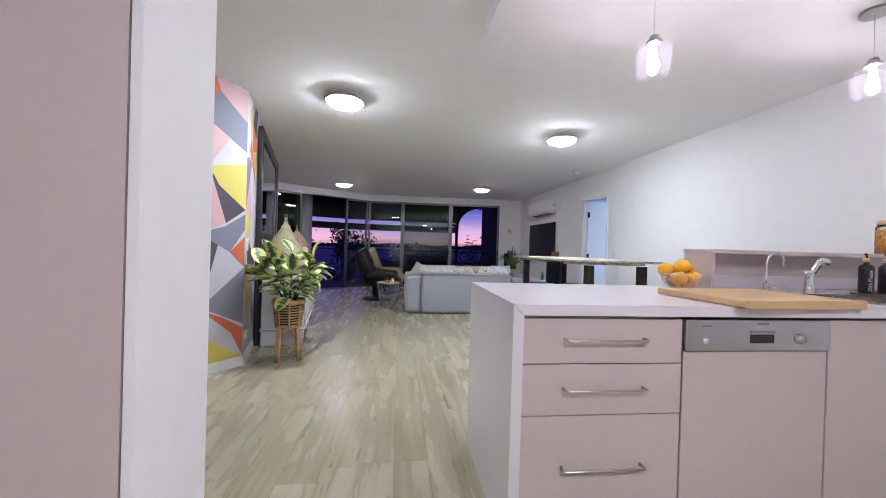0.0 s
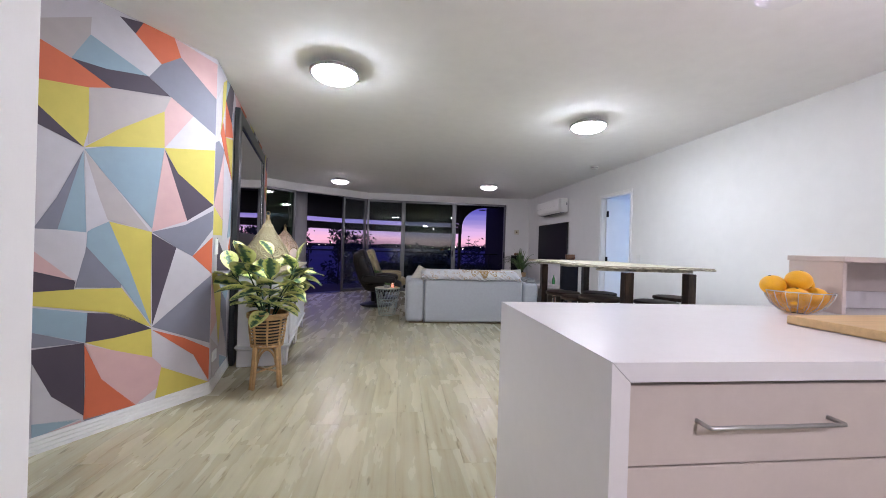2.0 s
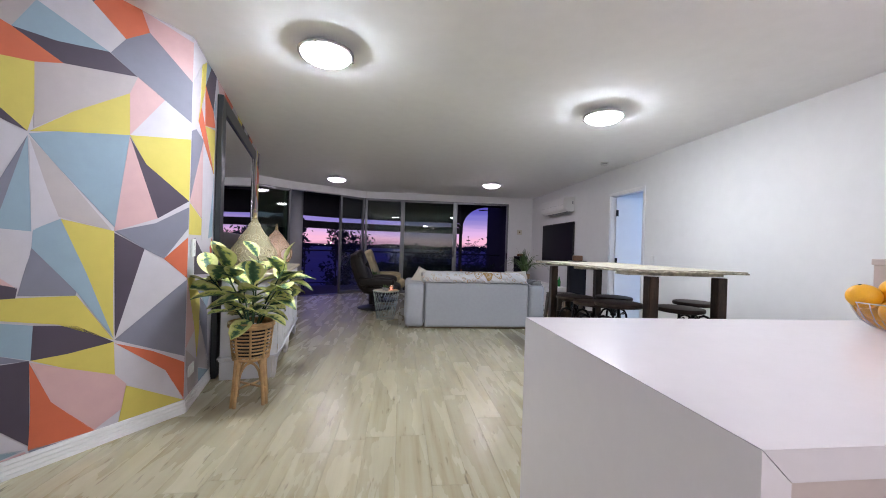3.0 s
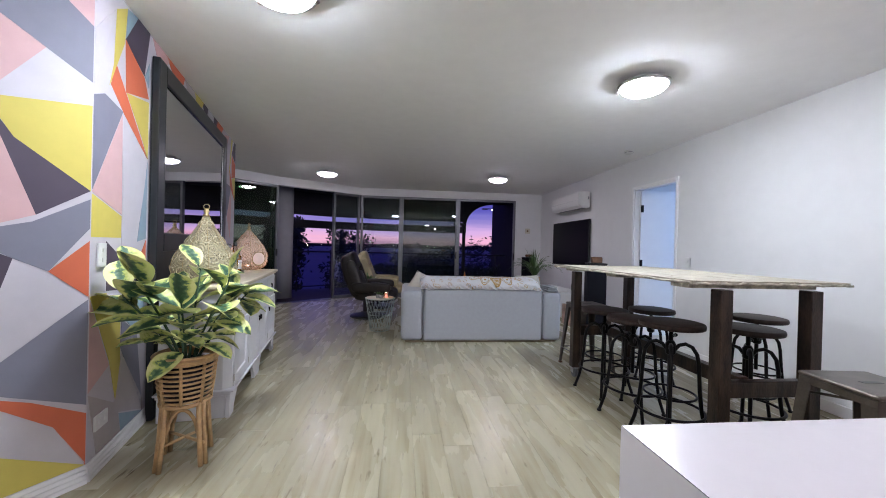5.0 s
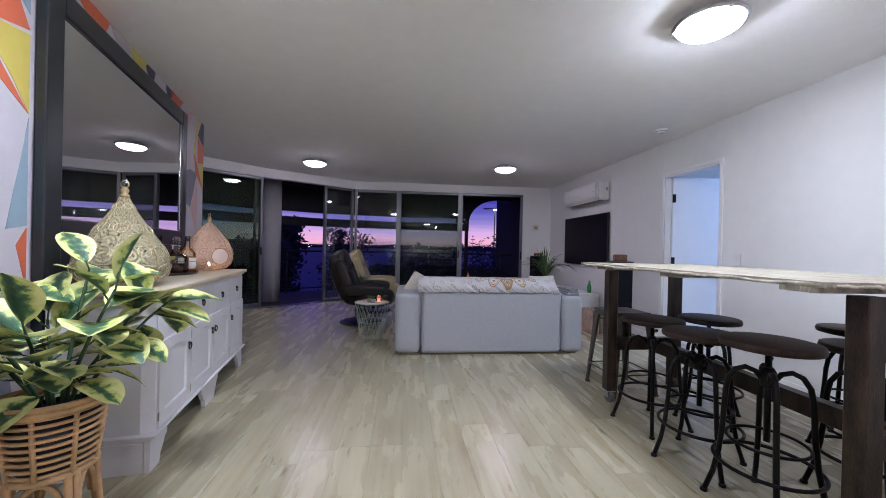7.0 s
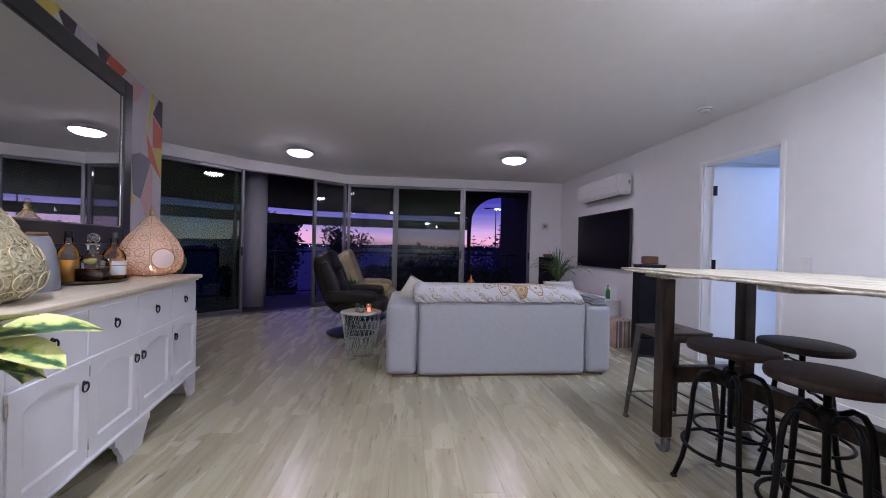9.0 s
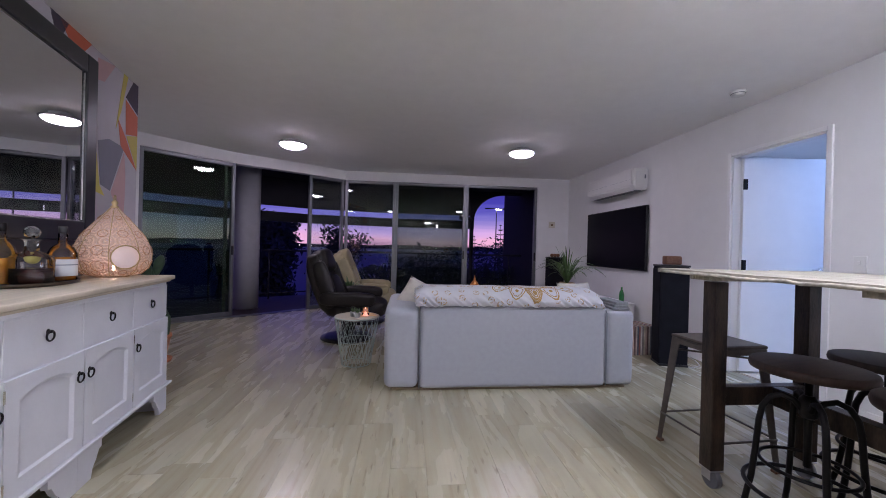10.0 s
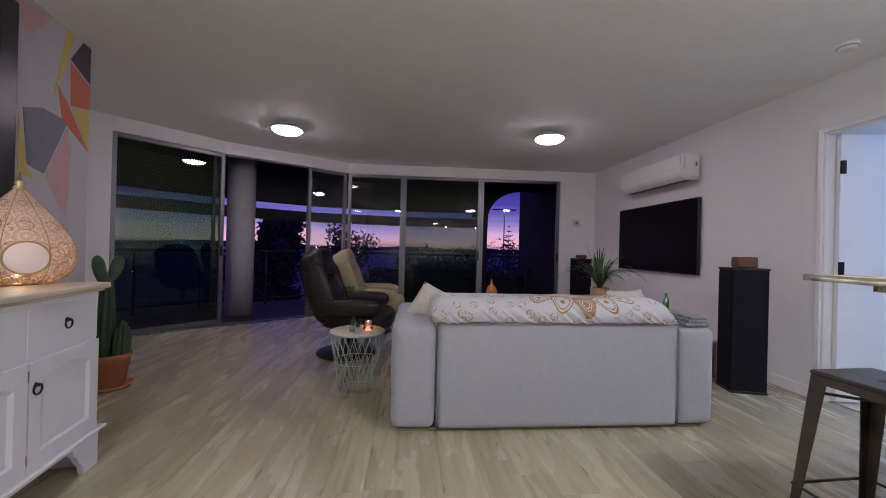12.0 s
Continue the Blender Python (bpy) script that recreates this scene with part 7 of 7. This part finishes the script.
shard("B", 2, [(0.319, 2.48), (0.45, 2.5), (0.308, 2.31)])
shard("K", 2, [(0.45, 2.5), (0.62, 2.5), (0.549, 2.2), (0.301, 2.3)])
shard("O", 2, [(0.302, 2.3), (0.55, 2.19), (0.62, 2.08), (0.321, 2.01)])
shard("O", 2, [(0.205, 2.12), (0.314, 2.01), (0.618, 1.7), (0.308, 1.88), (0.157, 1.99)])
shard("Y", 2, [(0.328, 2.01), (0.62, 2.06), (0.62, 1.7), (0.524, 1.82)])
shard("B", 2, [(0.558, 2.2), (0.62, 2.31), (0.62, 2.15)])
shard("G", 2, [(0.003, 1.88), (0.101, 1.92), (0.29, 1.89), (0.003, 1.42)])
shard("P", 2, [(0.285, 1.87), (0.297, 1.32), (0.003, 1.41)])
shard("W", 2, [(0.291, 1.87), (0.618, 1.69), (0.582, 1.51), (0.49, 1.17), (0.304, 1.15), (0.304, 1.32)])
shard("B", 2, [(0.62, 1.68), (0.62, 1.19), (0.499, 1.17)])
shard("Y", 2, [(0.003, 1.4), (0.297, 1.31), (0.295, 1.19), (0.003, 1.19)])
shard("K", 2, [(0.143, 1.17), (0.587, 0.92), (0.612, 0.88), (0.153, 0.91)])
shard("O", 2, [(0.557, 1.1), (0.62, 1.18), (0.62, 0.91)])
shard("B", 2, [(0.267, 0.78), (0.612, 0.87), (0.62, 0.74), (0.515, 0.62)])
shard("G", 2, [(0.321, 0.73), (0.515, 0.62), (0.62, 0.09), (0.317, 0.57)])
shard("Y", 2, [(0.003, 0.9), (0.153, 0.9), (0.307, 0.73), (0.313, 0.49), (0.271, 0.29), (0.197, 0.53)])
shard("P", 2, [(0.003, 0.91), (0.003, 0.88), (0.192, 0.51), (0.003, 0.43)])
shard("T", 2, [(0.003, 0.42), (0.264, 0.28), (0.328, 0.54), (0.62, 0.16), (0.62, 0.1), (0.307, 0.21), (0.331, 0.09), (0.087, 0.09)])
shard("B", 2, [(0.314, 0.2), (0.62, 0.09), (0.338, 0.09)])
shard("P", 2, [(2.744, 2.45), (2.991, 2.5), (2.835, 2.31), (2.741, 2.29)])
shard("Y", 2, [(3.13, 2.5), (3.201, 2.5), (3.1, 2.19), (3.016, 2.01)])
shard("K", 2, [(3.39, 2.5), (3.39, 2.24), (3.169, 2.32), (3.301, 2.5)])
shard("O", 2, [(3.169, 2.3), (3.39, 2.22), (3.39, 2.05), (3.182, 2.01)])
shard("O", 2, [(3.049, 2.1), (3.171, 1.99), (3.39, 1.74), (3.101, 1.89)])
shard("Y", 2, [(3.194, 2.0), (3.39, 2.05), (3.39, 1.75)])
shard("G", 2, [(2.766, 1.85), (2.92, 1.9), (3.158, 1.89), (2.946, 1.5), (2.807, 1.53)])
shard("P", 2, [(3.16, 1.85), (3.201, 1.58), (3.157, 1.23), (2.961, 1.49)])
shard("Y", 2, [(2.738, 1.81), (2.799, 1.52), (2.868, 1.45), (2.738, 1.47)])
shard("W", 2, [(3.195, 1.84), (3.387, 1.69), (3.39, 1.03), (3.176, 1.19)])
shard("P", 2, [(0.66, 2.5), (0.98, 2.5), (0.8, 2.33)])
shard("O", 2, [(0.9, 2.5), (1.3, 2.5), (1.2, 2.33)])
shard("T", 2, [(1.3, 2.5), (1.62, 2.5), (1.5, 2.33)])
shard("Y", 2, [(1.55, 2.5), (1.85, 2.5), (1.7, 2.33)])
shard("K", 2, [(1.8, 2.5), (2.0, 2.5), (1.95, 2.33)])
shard("W", 2, [(2.0, 2.5), (2.25, 2.5), (2.1, 2.33)])
shard("K", 2, [(2.22, 2.5), (2.4, 2.5), (2.3, 2.33)])
shard("O", 2, [(2.3, 2.5), (2.66, 2.5), (2.5, 2.33)])
# ---- floor boards ----
PW, PL = 0.18, 1.22
def board_mesh(length):
    bb = bm_box(0, 0, -0.006, PW - 0.0006, length - 0.0006, 0.012, 0.0005, 1)
    me = bpy.data.meshes.new("floor_plank")
    bb.to_mesh(me)
    bb.free()
    me.materials.append(M["plank"])
    return me


boards = {}
rnd = random.Random(4)
for ix in range(-20, 17):
    x = 0.09 + ix * PW
    shift = rnd.random() * PL
    lo_y, hi_y = 2.0, 12.85
    if x < -1.2:
        hi_y = 12.9 + (x + 1.26) * 0.83 if x > -2.75 else 11.9 + (x + 2.73) * 1.08
    if x < -3.5:
        continue
    y = lo_y - shift
    while y < hi_y:
        y0, y1 = max(y, lo_y), min(y + PL, hi_y)
        y += PL
        length = round(y1 - y0, 2)
        if length < 0.06:
            continue
        if length not in boards:
            boards[length] = board_mesh(length)
        o = new("floor_plank", boards[length])
        o.parent = floor
        o.matrix_basis = pose(x, (y0 + y1) / 2, 0)
